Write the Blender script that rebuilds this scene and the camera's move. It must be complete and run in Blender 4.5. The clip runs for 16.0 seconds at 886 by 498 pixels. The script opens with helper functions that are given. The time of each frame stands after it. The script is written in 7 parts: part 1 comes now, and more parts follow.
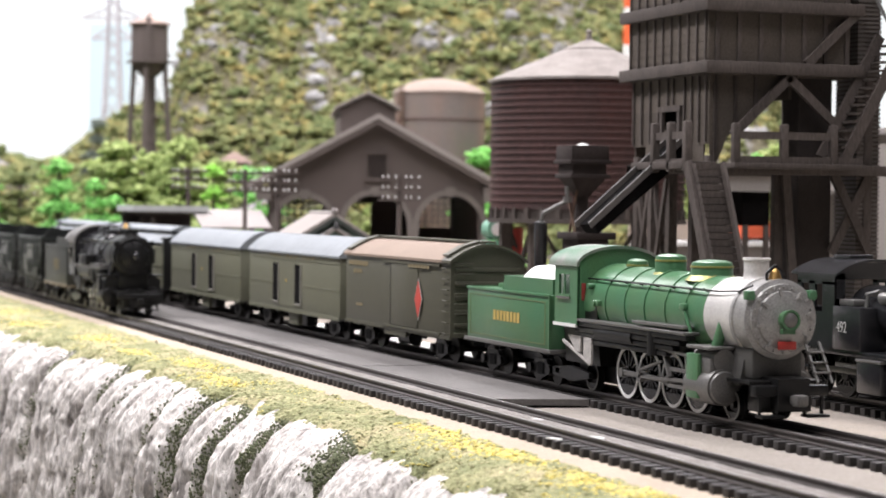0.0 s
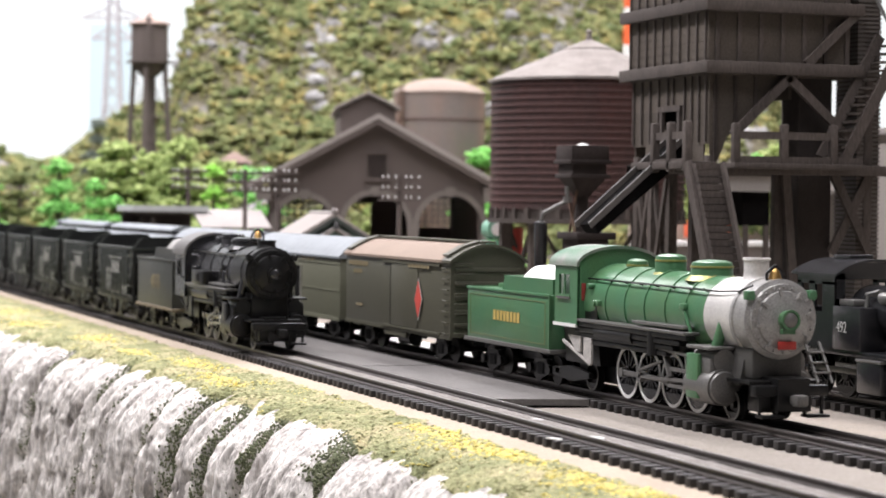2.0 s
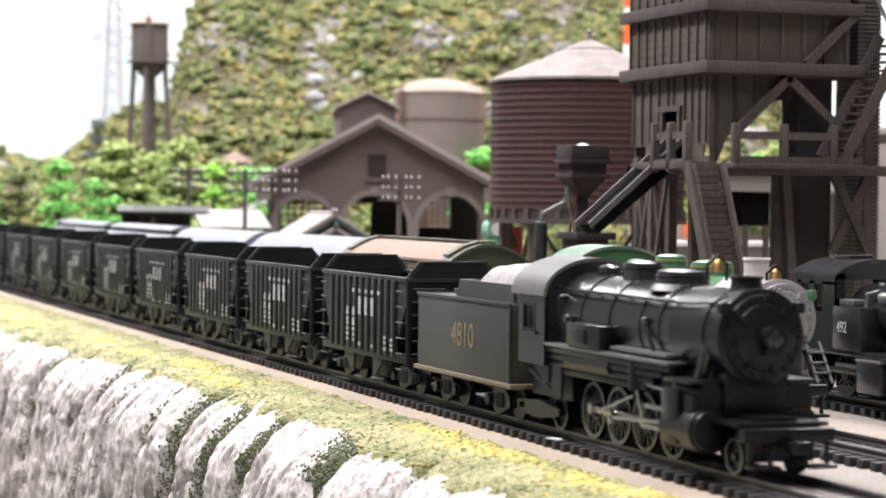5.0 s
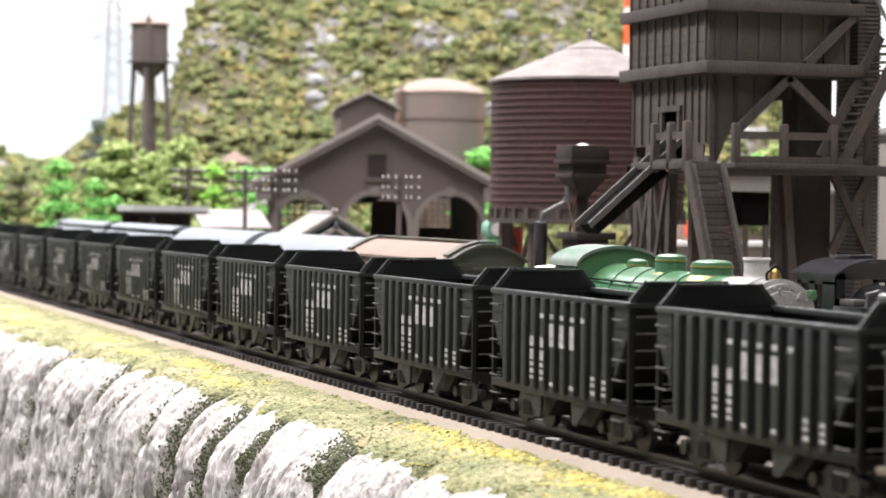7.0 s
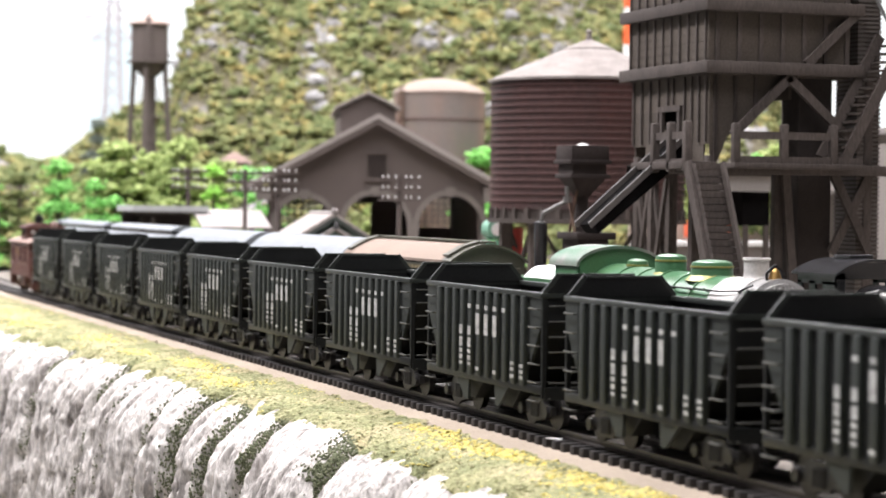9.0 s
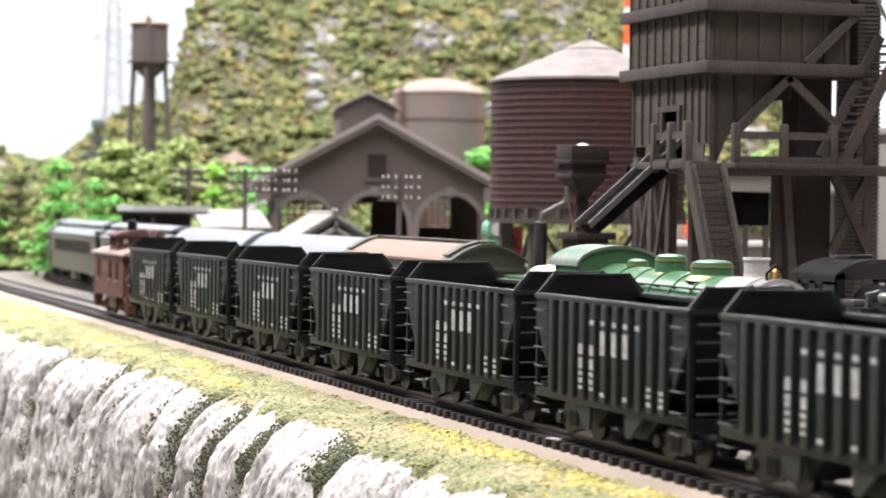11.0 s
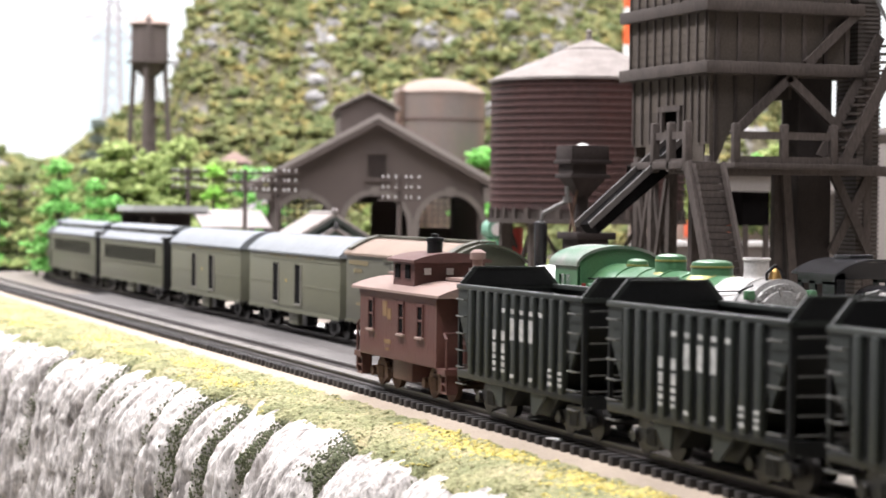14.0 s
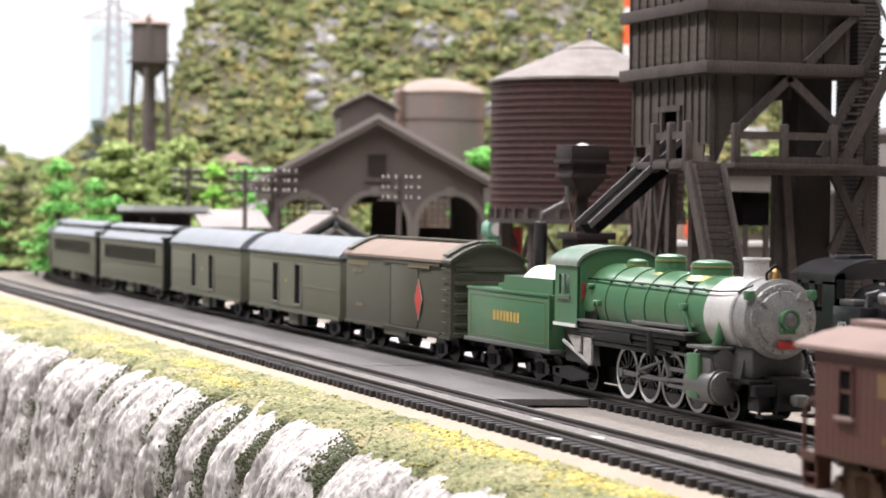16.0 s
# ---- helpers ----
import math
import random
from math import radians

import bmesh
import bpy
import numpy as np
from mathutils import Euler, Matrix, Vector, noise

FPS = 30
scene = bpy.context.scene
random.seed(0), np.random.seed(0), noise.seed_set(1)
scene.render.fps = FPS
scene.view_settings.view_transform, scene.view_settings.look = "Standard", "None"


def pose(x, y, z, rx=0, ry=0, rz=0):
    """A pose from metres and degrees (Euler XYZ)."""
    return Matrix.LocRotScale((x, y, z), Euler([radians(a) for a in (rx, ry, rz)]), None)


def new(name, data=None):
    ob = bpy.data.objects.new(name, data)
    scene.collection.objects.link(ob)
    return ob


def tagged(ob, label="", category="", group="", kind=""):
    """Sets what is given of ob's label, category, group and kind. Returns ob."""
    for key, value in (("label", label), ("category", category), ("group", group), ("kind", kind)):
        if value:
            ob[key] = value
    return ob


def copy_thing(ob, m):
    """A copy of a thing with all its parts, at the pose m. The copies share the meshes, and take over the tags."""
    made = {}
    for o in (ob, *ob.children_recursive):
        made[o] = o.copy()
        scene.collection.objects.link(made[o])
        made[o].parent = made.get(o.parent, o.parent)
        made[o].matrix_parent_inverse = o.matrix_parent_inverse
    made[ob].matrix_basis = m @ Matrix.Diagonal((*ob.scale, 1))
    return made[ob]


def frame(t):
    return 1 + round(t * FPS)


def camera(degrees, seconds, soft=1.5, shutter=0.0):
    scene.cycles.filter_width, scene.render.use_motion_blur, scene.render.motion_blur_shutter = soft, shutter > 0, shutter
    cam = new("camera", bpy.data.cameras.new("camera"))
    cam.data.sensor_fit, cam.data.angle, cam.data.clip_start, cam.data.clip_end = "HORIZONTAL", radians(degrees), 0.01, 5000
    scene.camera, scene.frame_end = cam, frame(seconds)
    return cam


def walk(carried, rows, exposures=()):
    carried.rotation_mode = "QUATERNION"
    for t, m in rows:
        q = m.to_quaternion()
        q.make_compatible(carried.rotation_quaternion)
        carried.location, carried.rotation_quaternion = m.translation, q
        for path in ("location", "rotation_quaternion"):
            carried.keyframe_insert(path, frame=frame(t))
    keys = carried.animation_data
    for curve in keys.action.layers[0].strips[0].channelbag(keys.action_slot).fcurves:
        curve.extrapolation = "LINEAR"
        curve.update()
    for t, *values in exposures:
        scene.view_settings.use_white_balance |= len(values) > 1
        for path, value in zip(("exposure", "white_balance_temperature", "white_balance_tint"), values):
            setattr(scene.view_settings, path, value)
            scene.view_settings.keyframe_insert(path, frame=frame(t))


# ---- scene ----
# A model railway in 1:87. Lengths below are in millimetres; K turns them into metres.
# X runs along the front track towards the viewer's right, Y away from the viewer, z = 0 is the rail top.
K = 0.001
TH = radians(19.625)
cam = camera(22.91, 16.0, soft=1.7, shutter=0.2)
CAM_POSE = Matrix.Translation((0, 0, 0.0686)) @ Matrix.Rotation(radians(90) - TH, 4, "Z") @ pose(0, 0, 0, 90 - 1.18, 0, 0) @ pose(0, 0, 0, 0, 0, 0.64)
walk(cam, [(0, CAM_POSE), (16.0, CAM_POSE)], exposures=((0, -0.18), (3.2, -0.18), (4.2, -0.06), (5.5, 0.07), (13.6, 0.07), (14.5, -0.06), (15.2, -0.17), (16.0, -0.18)))
cam.data.dof.use_dof = True
cam.data.dof.focus_distance = 0.80
cam.data.dof.aperture_fstop = 30

# ---- light: a hall with bright strip lamps overhead ----
world = bpy.data.worlds.new("hall_air")
scene.world = world
world.use_nodes = True
world.node_tree.nodes["Background"].inputs[0].default_value = (0.95, 0.97, 1.0, 1)
world.node_tree.nodes["Background"].inputs[1].default_value = 0.16


def strip_lamp(x, y, z, sx, sy, power):
    d = bpy.data.lights.new("strip_lamp", "AREA")
    d.shape, d.size, d.size_y, d.energy, d.color = "RECTANGLE", sx, sy, power, (1.0, 0.955, 1.0)
    o = new("strip_lamp", d)
    o.location = (x, y, z)
    return o


for lx, ly, power in ((-0.45, -0.35, 36), (-1.75, -0.45, 55), (-2.9, -0.2, 38), (-0.2, 0.75, 15), (-1.5, 0.9, 32), (-2.8, 1.2, 27), (-2.2, 2.0, 20)):
    strip_lamp(lx, ly, 1.6, 1.2, 0.24, power)


# ---- materials ----
def mat(name, col, rough=0.6, metal=0.0, var=0.25, size=4.0, bump=0.15, col2=None, fine=0.6, random=0.0, island=False, stretch=(1, 1, 1), spec=0.5):
    """col: base colour; var: how far grain and stains vary it; size: of the stains in mm; fine: of the grain in mm."""
    m = bpy.data.materials.new(name)
    m.use_nodes = True
    n, l = m.node_tree.nodes, m.node_tree.links
    p = n["Principled BSDF"]
    p.inputs["Roughness"].default_value = rough
    p.inputs["Metallic"].default_value = metal
    p.inputs["Specular IOR Level"].default_value = spec
    tc = n.new("ShaderNodeTexCoord")
    mp = n.new("ShaderNodeMapping")
    mp.inputs["Scale"].default_value = stretch
    l.new(tc.outputs["Object"], mp.inputs["Vector"])
    big = n.new("ShaderNodeTexNoise")
    big.inputs["Scale"].default_value = 1 / (size * K)
    big.inputs["Detail"].default_value = 4
    small = n.new("ShaderNodeTexNoise")
    small.inputs["Scale"].default_value = 1 / (fine * K)
    small.inputs["Detail"].default_value = 3
    for t in (big, small):
        l.new(mp.outputs[0], t.inputs["Vector"])
    c2 = col2 or tuple(c * 0.55 for c in col)
    ramp = n.new("ShaderNodeMapRange")
    ramp.inputs[1].default_value, ramp.inputs[2].default_value = 0.35, 0.68
    ramp.inputs[3].default_value, ramp.inputs[4].default_value = 0.0, 1.0 if col2 else var * 1.6
    l.new(big.outputs[0], ramp.inputs[0])
    mix = n.new("ShaderNodeMix")
    mix.data_type = "RGBA"
    mix.inputs[6].default_value = (*col, 1)
    mix.inputs[7].default_value = (*c2, 1)
    l.new(ramp.outputs[0], mix.inputs[0])
    hv = n.new("ShaderNodeHueSaturation")
    l.new(mix.outputs[2], hv.inputs["Color"])
    val = n.new("ShaderNodeMapRange")
    val.inputs[1].default_value, val.inputs[2].default_value = 0.25, 0.75
    val.inputs[3].default_value, val.inputs[4].default_value = 1 - var, 1 + var
    l.new(small.outputs[0], val.inputs[0])
    out = val.outputs[0]
    if random or island:
        src = n.new("ShaderNodeNewGeometry").outputs["Random Per Island"] if island else n.new("ShaderNodeObjectInfo").outputs["Random"]
        rr = n.new("ShaderNodeMapRange")
        rr.inputs[3].default_value, rr.inputs[4].default_value = 1 - (random or 0.25), 1 + (random or 0.25)
        l.new(src, rr.inputs[0])
        mul = n.new("ShaderNodeMath")
        mul.operation = "MULTIPLY"
        l.new(out, mul.inputs[0])
        l.new(rr.outputs[0], mul.inputs[1])
        out = mul.outputs[0]
    l.new(out, hv.inputs["Value"])
    l.new(hv.outputs[0], p.inputs["Base Color"])
    if bump:
        b = n.new("ShaderNodeBump")
        b.inputs["Strength"].default_value = min(1.0, bump * 2)
        b.inputs["Distance"].default_value = fine * K * 0.5
        l.new(small.outputs[0], b.inputs["Height"])
        l.new(b.outputs[0], p.inputs["Normal"])
    return m


def ramp_mat(name, stops, rough=0.9, size=None, bump=0.4, fine=1.0, stretch=(1, 1, 1), deep=0.3):
    """Colours picked per clump (size None) or by a noise of that size in mm."""
    m = bpy.data.materials.new(name)
    m.use_nodes = True
    n, l = m.node_tree.nodes, m.node_tree.links
    p = n["Principled BSDF"]
    p.inputs["Roughness"].default_value = rough
    p.inputs["Specular IOR Level"].default_value = 0.2
    tc = n.new("ShaderNodeTexCoord")
    mp = n.new("ShaderNodeMapping")
    mp.inputs["Scale"].default_value = stretch
    l.new(tc.outputs["Object"], mp.inputs["Vector"])
    small = n.new("ShaderNodeTexNoise")
    small.inputs["Scale"].default_value = 1 / (fine * K)
    small.inputs["Detail"].default_value = 5
    l.new(mp.outputs[0], small.inputs["Vector"])
    cr = n.new("ShaderNodeValToRGB")
    while len(cr.color_ramp.elements) < len(stops):
        cr.color_ramp.elements.new(0.5)
    for e, (pos, c) in zip(cr.color_ramp.elements, stops):
        e.position, e.color = pos, (*c, 1)
    if size:
        big = n.new("ShaderNodeTexNoise")
        big.inputs["Scale"].default_value = 1 / (size * K)
        big.inputs["Detail"].default_value = 6
        big.inputs["Roughness"].default_value = 0.65
        l.new(mp.outputs[0], big.inputs["Vector"])
        l.new(big.outputs[0], cr.inputs[0])
    else:
        l.new(n.new("ShaderNodeNewGeometry").outputs["Random Per Island"], cr.inputs[0])
    hv = n.new("ShaderNodeHueSaturation")
    val = n.new("ShaderNodeMapRange")
    val.inputs[1].default_value, val.inputs[2].default_value = 0.3, 0.7
    val.inputs[3].default_value, val.inputs[4].default_value = 1 - deep, 1 + min(deep, 0.35)
    l.new(small.outputs[0], val.inputs[0])
    l.new(val.outputs[0], hv.inputs["Value"])
    l.new(cr.outputs[0], hv.inputs["Color"])
    l.new(hv.outputs[0], p.inputs["Base Color"])
    b = n.new("ShaderNodeBump")
    b.inputs["Strength"].default_value = bump
    b.inputs["Distance"].default_value = fine * K
    l.new(small.outputs[0], b.inputs["Height"])
    l.new(b.outputs[0], p.inputs["Normal"])
    return m


def glow(name, col, strength):
    m = bpy.data.materials.new(name)
    m.use_nodes = True
    p = m.node_tree.nodes["Principled BSDF"]
    p.inputs["Base Color"].default_value = (*(c * 0.2 for c in col), 1)
    p.inputs["Roughness"].default_value = 0.9
    p.inputs["Emission Color"].default_value = (*col, 1)
    p.inputs["Emission Strength"].default_value = strength
    return m


def pane_glass():
    m = bpy.data.materials.new("window_glass")
    m.use_nodes = True
    p = m.node_tree.nodes["Principled BSDF"]
    p.inputs["Base Color"].default_value = (0.9, 0.95, 0.95, 1)
    p.inputs["Roughness"].default_value = 0.05
    p.inputs["Transmission Weight"].default_value = 1.0
    return m


TIE = mat("tie_plastic", (0.021, 0.018, 0.0165), 0.6, var=0.3, random=0.3)
RAIL = mat("rail_side", (0.05, 0.042, 0.038), 0.5, 0.5, var=0.2)
RAILTOP = mat("rail_head", (0.16, 0.15, 0.145), 0.32, 0.9, var=0.15)
SAND = mat("sand_ground", (0.39, 0.325, 0.25), 0.95, var=0.16, size=30, fine=0.8, bump=0.3)
YARD = mat("yard_earth", (0.30, 0.26, 0.215), 0.95, var=0.22, size=60, fine=1.0, bump=0.3, col2=(0.2, 0.18, 0.16))
BALLAST = mat("ballast", (0.22, 0.205, 0.19), 0.95, var=0.4, size=9, fine=1.1, bump=0.6, col2=(0.16, 0.145, 0.13))
GRAVEL = mat("track_gravel", (0.255, 0.23, 0.198), 0.95, var=0.22, size=16, fine=1.1, bump=0.5, col2=(0.23, 0.205, 0.178))
ROADM = mat("road_slab", (0.135, 0.126, 0.118), 0.8, var=0.2, size=38, fine=1.2, bump=0.2, col2=(0.085, 0.08, 0.076), stretch=(0.4, 1, 1))
TURF = ramp_mat("turf", [(0.30, (0.14, 0.155, 0.075)), (0.42, (0.24, 0.25, 0.125)), (0.52, (0.33, 0.32, 0.17)), (0.60, (0.41, 0.365, 0.215)), (0.68, (0.40, 0.33, 0.16)), (0.76, (0.54, 0.43, 0.12))], size=26, fine=1.3, bump=1.0, deep=0.4)
TUFT_Y = ramp_mat("yellow_tuft", [(0.0, (0.70, 0.58, 0.16)), (0.5, (0.60, 0.52, 0.18)), (1.0, (0.43, 0.41, 0.20))])
TUFT_G = ramp_mat("green_tuft", [(0.0, (0.20, 0.21, 0.105)), (0.5, (0.29, 0.29, 0.15)), (1.0, (0.40, 0.375, 0.22))])
MOSS = ramp_mat("moss", [(0.0, (0.085, 0.10, 0.055)), (0.5, (0.13, 0.145, 0.085)), (1.0, (0.19, 0.195, 0.125))])
ROCK = ramp_mat("cliff_plaster", [(0.30, (0.15, 0.138, 0.126)), (0.39, (0.36, 0.335, 0.31)), (0.46, (0.53, 0.50, 0.465)), (0.62, (0.64, 0.61, 0.57))], size=11, fine=1.8, bump=1.0, stretch=(1, 1, 0.32), deep=0.4)
TIMBER = mat("dark_timber", (0.084, 0.070, 0.062), 0.75, spec=0.25, var=0.3, size=14, fine=0.9, stretch=(1, 1, 0.25), random=0.15)
TARRED = mat("sooty_timber", (0.045, 0.036, 0.033), 0.8, spec=0.2, var=0.3, size=8)
TIMBER2 = mat("timber_siding", (0.092, 0.077, 0.063), 0.8, spec=0.25, var=0.25, size=18, fine=1.0, random=0.15)
STUCCO = mat("stucco", (0.115, 0.095, 0.086), 0.85, spec=0.25, var=0.12, size=40, fine=1.0)
STUCCO2 = mat("stucco_trim", (0.16, 0.14, 0.125), 0.85, var=0.12, size=40, fine=1.0)
TARROOF = mat("grey_roof", (0.29, 0.26, 0.24), 0.85, var=0.12, size=30, fine=1.5)
PALEROOF = mat("pale_roof", (0.30, 0.275, 0.26), 0.8, var=0.14, size=20, fine=1.2)
TANKROOF = mat("tank_roof", (0.25, 0.225, 0.205), 0.85, var=0.2, size=14, fine=1.2, col2=(0.19, 0.165, 0.15))
RUSTTANK = mat("rust_red_steel", (0.072, 0.027, 0.023), 0.6, var=0.35, size=35, fine=1.5, col2=(0.045, 0.028, 0.026), stretch=(1, 1, 0.35))
RUSTCOLLAR = mat("rust_collar", (0.085, 0.042, 0.037), 0.6, var=0.25, size=10)
OLDTANK = mat("weathered_steel", (0.17, 0.145, 0.13), 0.6, var=0.2, size=30, col2=(0.23, 0.15, 0.115), stretch=(1, 1, 0.3))
FRONTGREY = mat("front_grey", (0.37, 0.365, 0.35), 0.36, 0.4, var=0.28, size=5)
OLDDOME = mat("pale_rusty_dome", (0.29, 0.225, 0.185), 0.7, var=0.15, size=30)
BLACK = mat("black_paint", (0.018, 0.018, 0.02), 0.2, spec=0.8, var=0.3, size=6)
SOOT = mat("sooty_black", (0.0065, 0.0064, 0.0064), 0.33, spec=0.4, var=0.35, size=5)
STEEL = mat("bright_steel", (0.50, 0.49, 0.46), 0.25, 0.95, var=0.15)
WHEELM = mat("dark_wheel", (0.045, 0.042, 0.04), 0.38, 0.6, var=0.3)
GREYMETAL = mat("grey_metal", (0.20, 0.195, 0.185), 0.4, 0.6, var=0.2)
HOPPER = mat("hopper_paint", (0.0125, 0.0135, 0.0132), 0.45, spec=0.3, var=0.3, size=9)
HOPPERPLATE = mat("hopper_plate", (0.031, 0.036, 0.032), 0.5, spec=0.3, var=0.25, size=9)
LADDER = mat("worn_ladder", (0.075, 0.075, 0.068), 0.5, var=0.3, size=4)
FRAMEGREY = mat("worn_truck_frame", (0.026, 0.025, 0.024), 0.42, spec=0.5, var=0.45, size=4)
COAL = mat("moulded_coal", (0.008, 0.008, 0.0085), 0.5, spec=0.25, var=0.4, size=3, fine=1.2, bump=0.7)
WHITE = mat("white_lettering", (0.46, 0.46, 0.44), 0.7, var=0.45, size=2.5)
GOLD = mat("gold_lettering", (0.50, 0.36, 0.10), 0.5, var=0.1)
DULLGOLD = mat("dull_gold_lettering", (0.22, 0.18, 0.10), 0.6, var=0.1)
LGREEN = mat("loco_green", (0.062, 0.172, 0.085), 0.28, var=0.16, size=14, col2=(0.075, 0.165, 0.075))
LTRIM = mat("dome_gold_green", (0.32, 0.30, 0.09), 0.35, 0.4, var=0.15)
SILVER = mat("graphite_silver", (0.66, 0.645, 0.615), 0.42, 0.35, var=0.16, size=7)
TENDERTOP = mat("white_plaster", (0.86, 0.86, 0.84), 0.8, var=0.06)
PULLMAN = mat("olive_green", (0.135, 0.137, 0.096), 0.45, var=0.12, size=30)
PULLROOF = mat("bluegrey_roof", (0.215, 0.235, 0.25), 0.6, var=0.14, size=25)
EXPRESS = mat("express_olive", (0.076, 0.074, 0.052), 0.45, var=0.14, size=30)
BOXROOF = mat("dusty_brown_roof", (0.245, 0.185, 0.142), 0.8, var=0.15, size=25)
REDSIGN = mat("red_diamond", (0.50, 0.055, 0.04), 0.6, var=0.1)
CABOOSE = mat("caboose_red", (0.10, 0.034, 0.027), 0.55, var=0.22, size=12, col2=(0.085, 0.038, 0.030))
CABROOF = mat("dusty_pink_roof", (0.27, 0.19, 0.16), 0.85, var=0.12, size=20)
RUST = mat("rusty_iron", (0.13, 0.075, 0.05), 0.8, var=0.4, size=4)
BRASS = mat("brass", (0.45, 0.28, 0.10), 0.3, 0.9, var=0.2)
RED = mat("red_paint", (0.45, 0.04, 0.03), 0.5, var=0.1)
ORANGE = mat("orange_band", (0.75, 0.12, 0.03), 0.6, var=0.1)
PALE = mat("pale_paint", (0.72, 0.72, 0.70), 0.7, var=0.06)
# near-black without gloss, painting the shade in openings and behind panes
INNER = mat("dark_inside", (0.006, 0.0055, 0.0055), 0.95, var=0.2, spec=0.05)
GLASS = pane_glass()
HILLG = ramp_mat("hill_bush", [(0.30, (0.10, 0.13, 0.05)), (0.43, (0.165, 0.187, 0.077)), (0.54, (0.245, 0.24, 0.105)), (0.64, (0.38, 0.315, 0.125)), (0.74, (0.23, 0.24, 0.105))], size=40, fine=3, bump=1.0, deep=0.3)
HILLB = ramp_mat("hill_shrub", [(0.30, (0.085, 0.115, 0.047)), (0.46, (0.145, 0.175, 0.07)), (0.57, (0.235, 0.237, 0.10)), (0.66, (0.40, 0.325, 0.125)), (0.76, (0.25, 0.25, 0.11))], size=26, fine=3, bump=1.0, deep=0.3)
HILLSOIL = ramp_mat("hill_rock", [(0.3, (0.06, 0.06, 0.032)), (0.5, (0.14, 0.125, 0.08)), (0.6, (0.24, 0.23, 0.215)), (0.75, (0.36, 0.35, 0.34))], size=90, fine=9, bump=1.0)
PALEROCK = ramp_mat("grey_outcrop", [(0.0, (0.22, 0.215, 0.21)), (0.6, (0.33, 0.325, 0.32)), (1.0, (0.50, 0.49, 0.485))], fine=6, bump=1.0, deep=0.5)
LEAF = ramp_mat("fresh_foliage", [(0.0, (0.12, 0.36, 0.07)), (0.5, (0.24, 0.58, 0.15)), (1.0, (0.38, 0.72, 0.24))], fine=1.5, bump=1.0)
LEAF2 = ramp_mat("olive_foliage", [(0.0, (0.16, 0.22, 0.07)), (0.5, (0.29, 0.37, 0.125)), (1.0, (0.46, 0.54, 0.22))], fine=1.5, bump=1.0)
LEAF3 = ramp_mat("dark_foliage", [(0.0, (0.06, 0.085, 0.03)), (0.5, (0.11, 0.14, 0.05)), (1.0, (0.19, 0.20, 0.075))], fine=1.5, bump=1.0)
LEAF4 = ramp_mat("lime_foliage", [(0.0, (0.22, 0.55, 0.06)), (0.5, (0.36, 0.72, 0.12)), (1.0, (0.46, 0.80, 0.20))], fine=1.5, bump=1.0)
BARK = mat("bark", (0.09, 0.065, 0.05), 0.9, var=0.3, size=3)
SKY = glow("sky_backdrop", (0.95, 0.985, 1.0), 0.95)
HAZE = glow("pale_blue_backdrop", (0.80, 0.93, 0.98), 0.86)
PYLON = mat("pylon_grey", (0.52, 0.50, 0.53), 0.6, var=0.1)
WALLM = mat("hall_wall", (0.36, 0.36, 0.36), 0.9, var=0.05, size=400, fine=20)
FASCIA = mat("beige_fascia", (0.50, 0.44, 0.34), 0.7, var=0.08, size=60)


# ---- building kit ----
def bx(bm, x0, x1, y0, y1, z0, z1, bev=0.0):
    v = [bm.verts.new((x, y, z)) for x in (x0, x1) for y in (y0, y1) for z in (z0, z1)]
    fs = [bm.faces.new([v[i] for i in f]) for f in ((0, 1, 3, 2), (4, 6, 7, 5), (0, 4, 5, 1), (2, 3, 7, 6), (0, 2, 6, 4), (1, 5, 7, 3))]
    if bev:
        es = list({e for f in fs for e in f.edges})
        bmesh.ops.bevel(bm, geom=es, offset=bev, segments=2, affect="EDGES", profile=0.5)
    return v


def ring(c, ax, r, n, ph=0.0):
    ax = Vector(ax).normalized()
    u = ax.orthogonal().normalized() if abs(ax.z) < 0.99 else Vector((1, 0, 0))
    if abs(ax.x) > 0.99:
        u = Vector((0, 1, 0))
    w = ax.cross(u)
    return [Vector(c) + r * (math.cos(ph + 2 * math.pi * i / n) * u + math.sin(ph + 2 * math.pi * i / n) * w) for i in range(n)]


def cy(bm, a, b, r, r2=None, n=14, cap=True):
    a, b = Vector(a), Vector(b)
    r2 = r if r2 is None else r2
    A = [bm.verts.new(p) for p in ring(a, b - a, r, n)]
    B = [bm.verts.new(p) for p in ring(b, b - a, r2, n)]
    for i in range(n):
        j = (i + 1) % n
        bm.faces.new((A[i], A[j], B[j], B[i]))
    if cap:
        bm.faces.new(A[::-1])
        bm.faces.new(B)


def beam(bm, a, b, w, h=None, up=(0, 0, 1)):
    """A square bar from a to b, w wide and h deep."""
    a, b = Vector(a), Vector(b)
    h = w if h is None else h
    d = (b - a).normalized()
    s = d.cross(Vector(up))
    if s.length < 1e-4:
        s = Vector((1, 0, 0))
    s.normalize()
    t = s.cross(d)
    q = [bm.verts.new(p + sx * s * w / 2 + tx * t * h / 2) for p in (a, b) for sx, tx in ((-1, -1), (1, -1), (1, 1), (-1, 1))]
    for i in range(4):
        j = (i + 1) % 4
        bm.faces.new((q[i], q[j], q[4 + j], q[4 + i]))
    bm.faces.new(q[3::-1])
    bm.faces.new(q[4:])


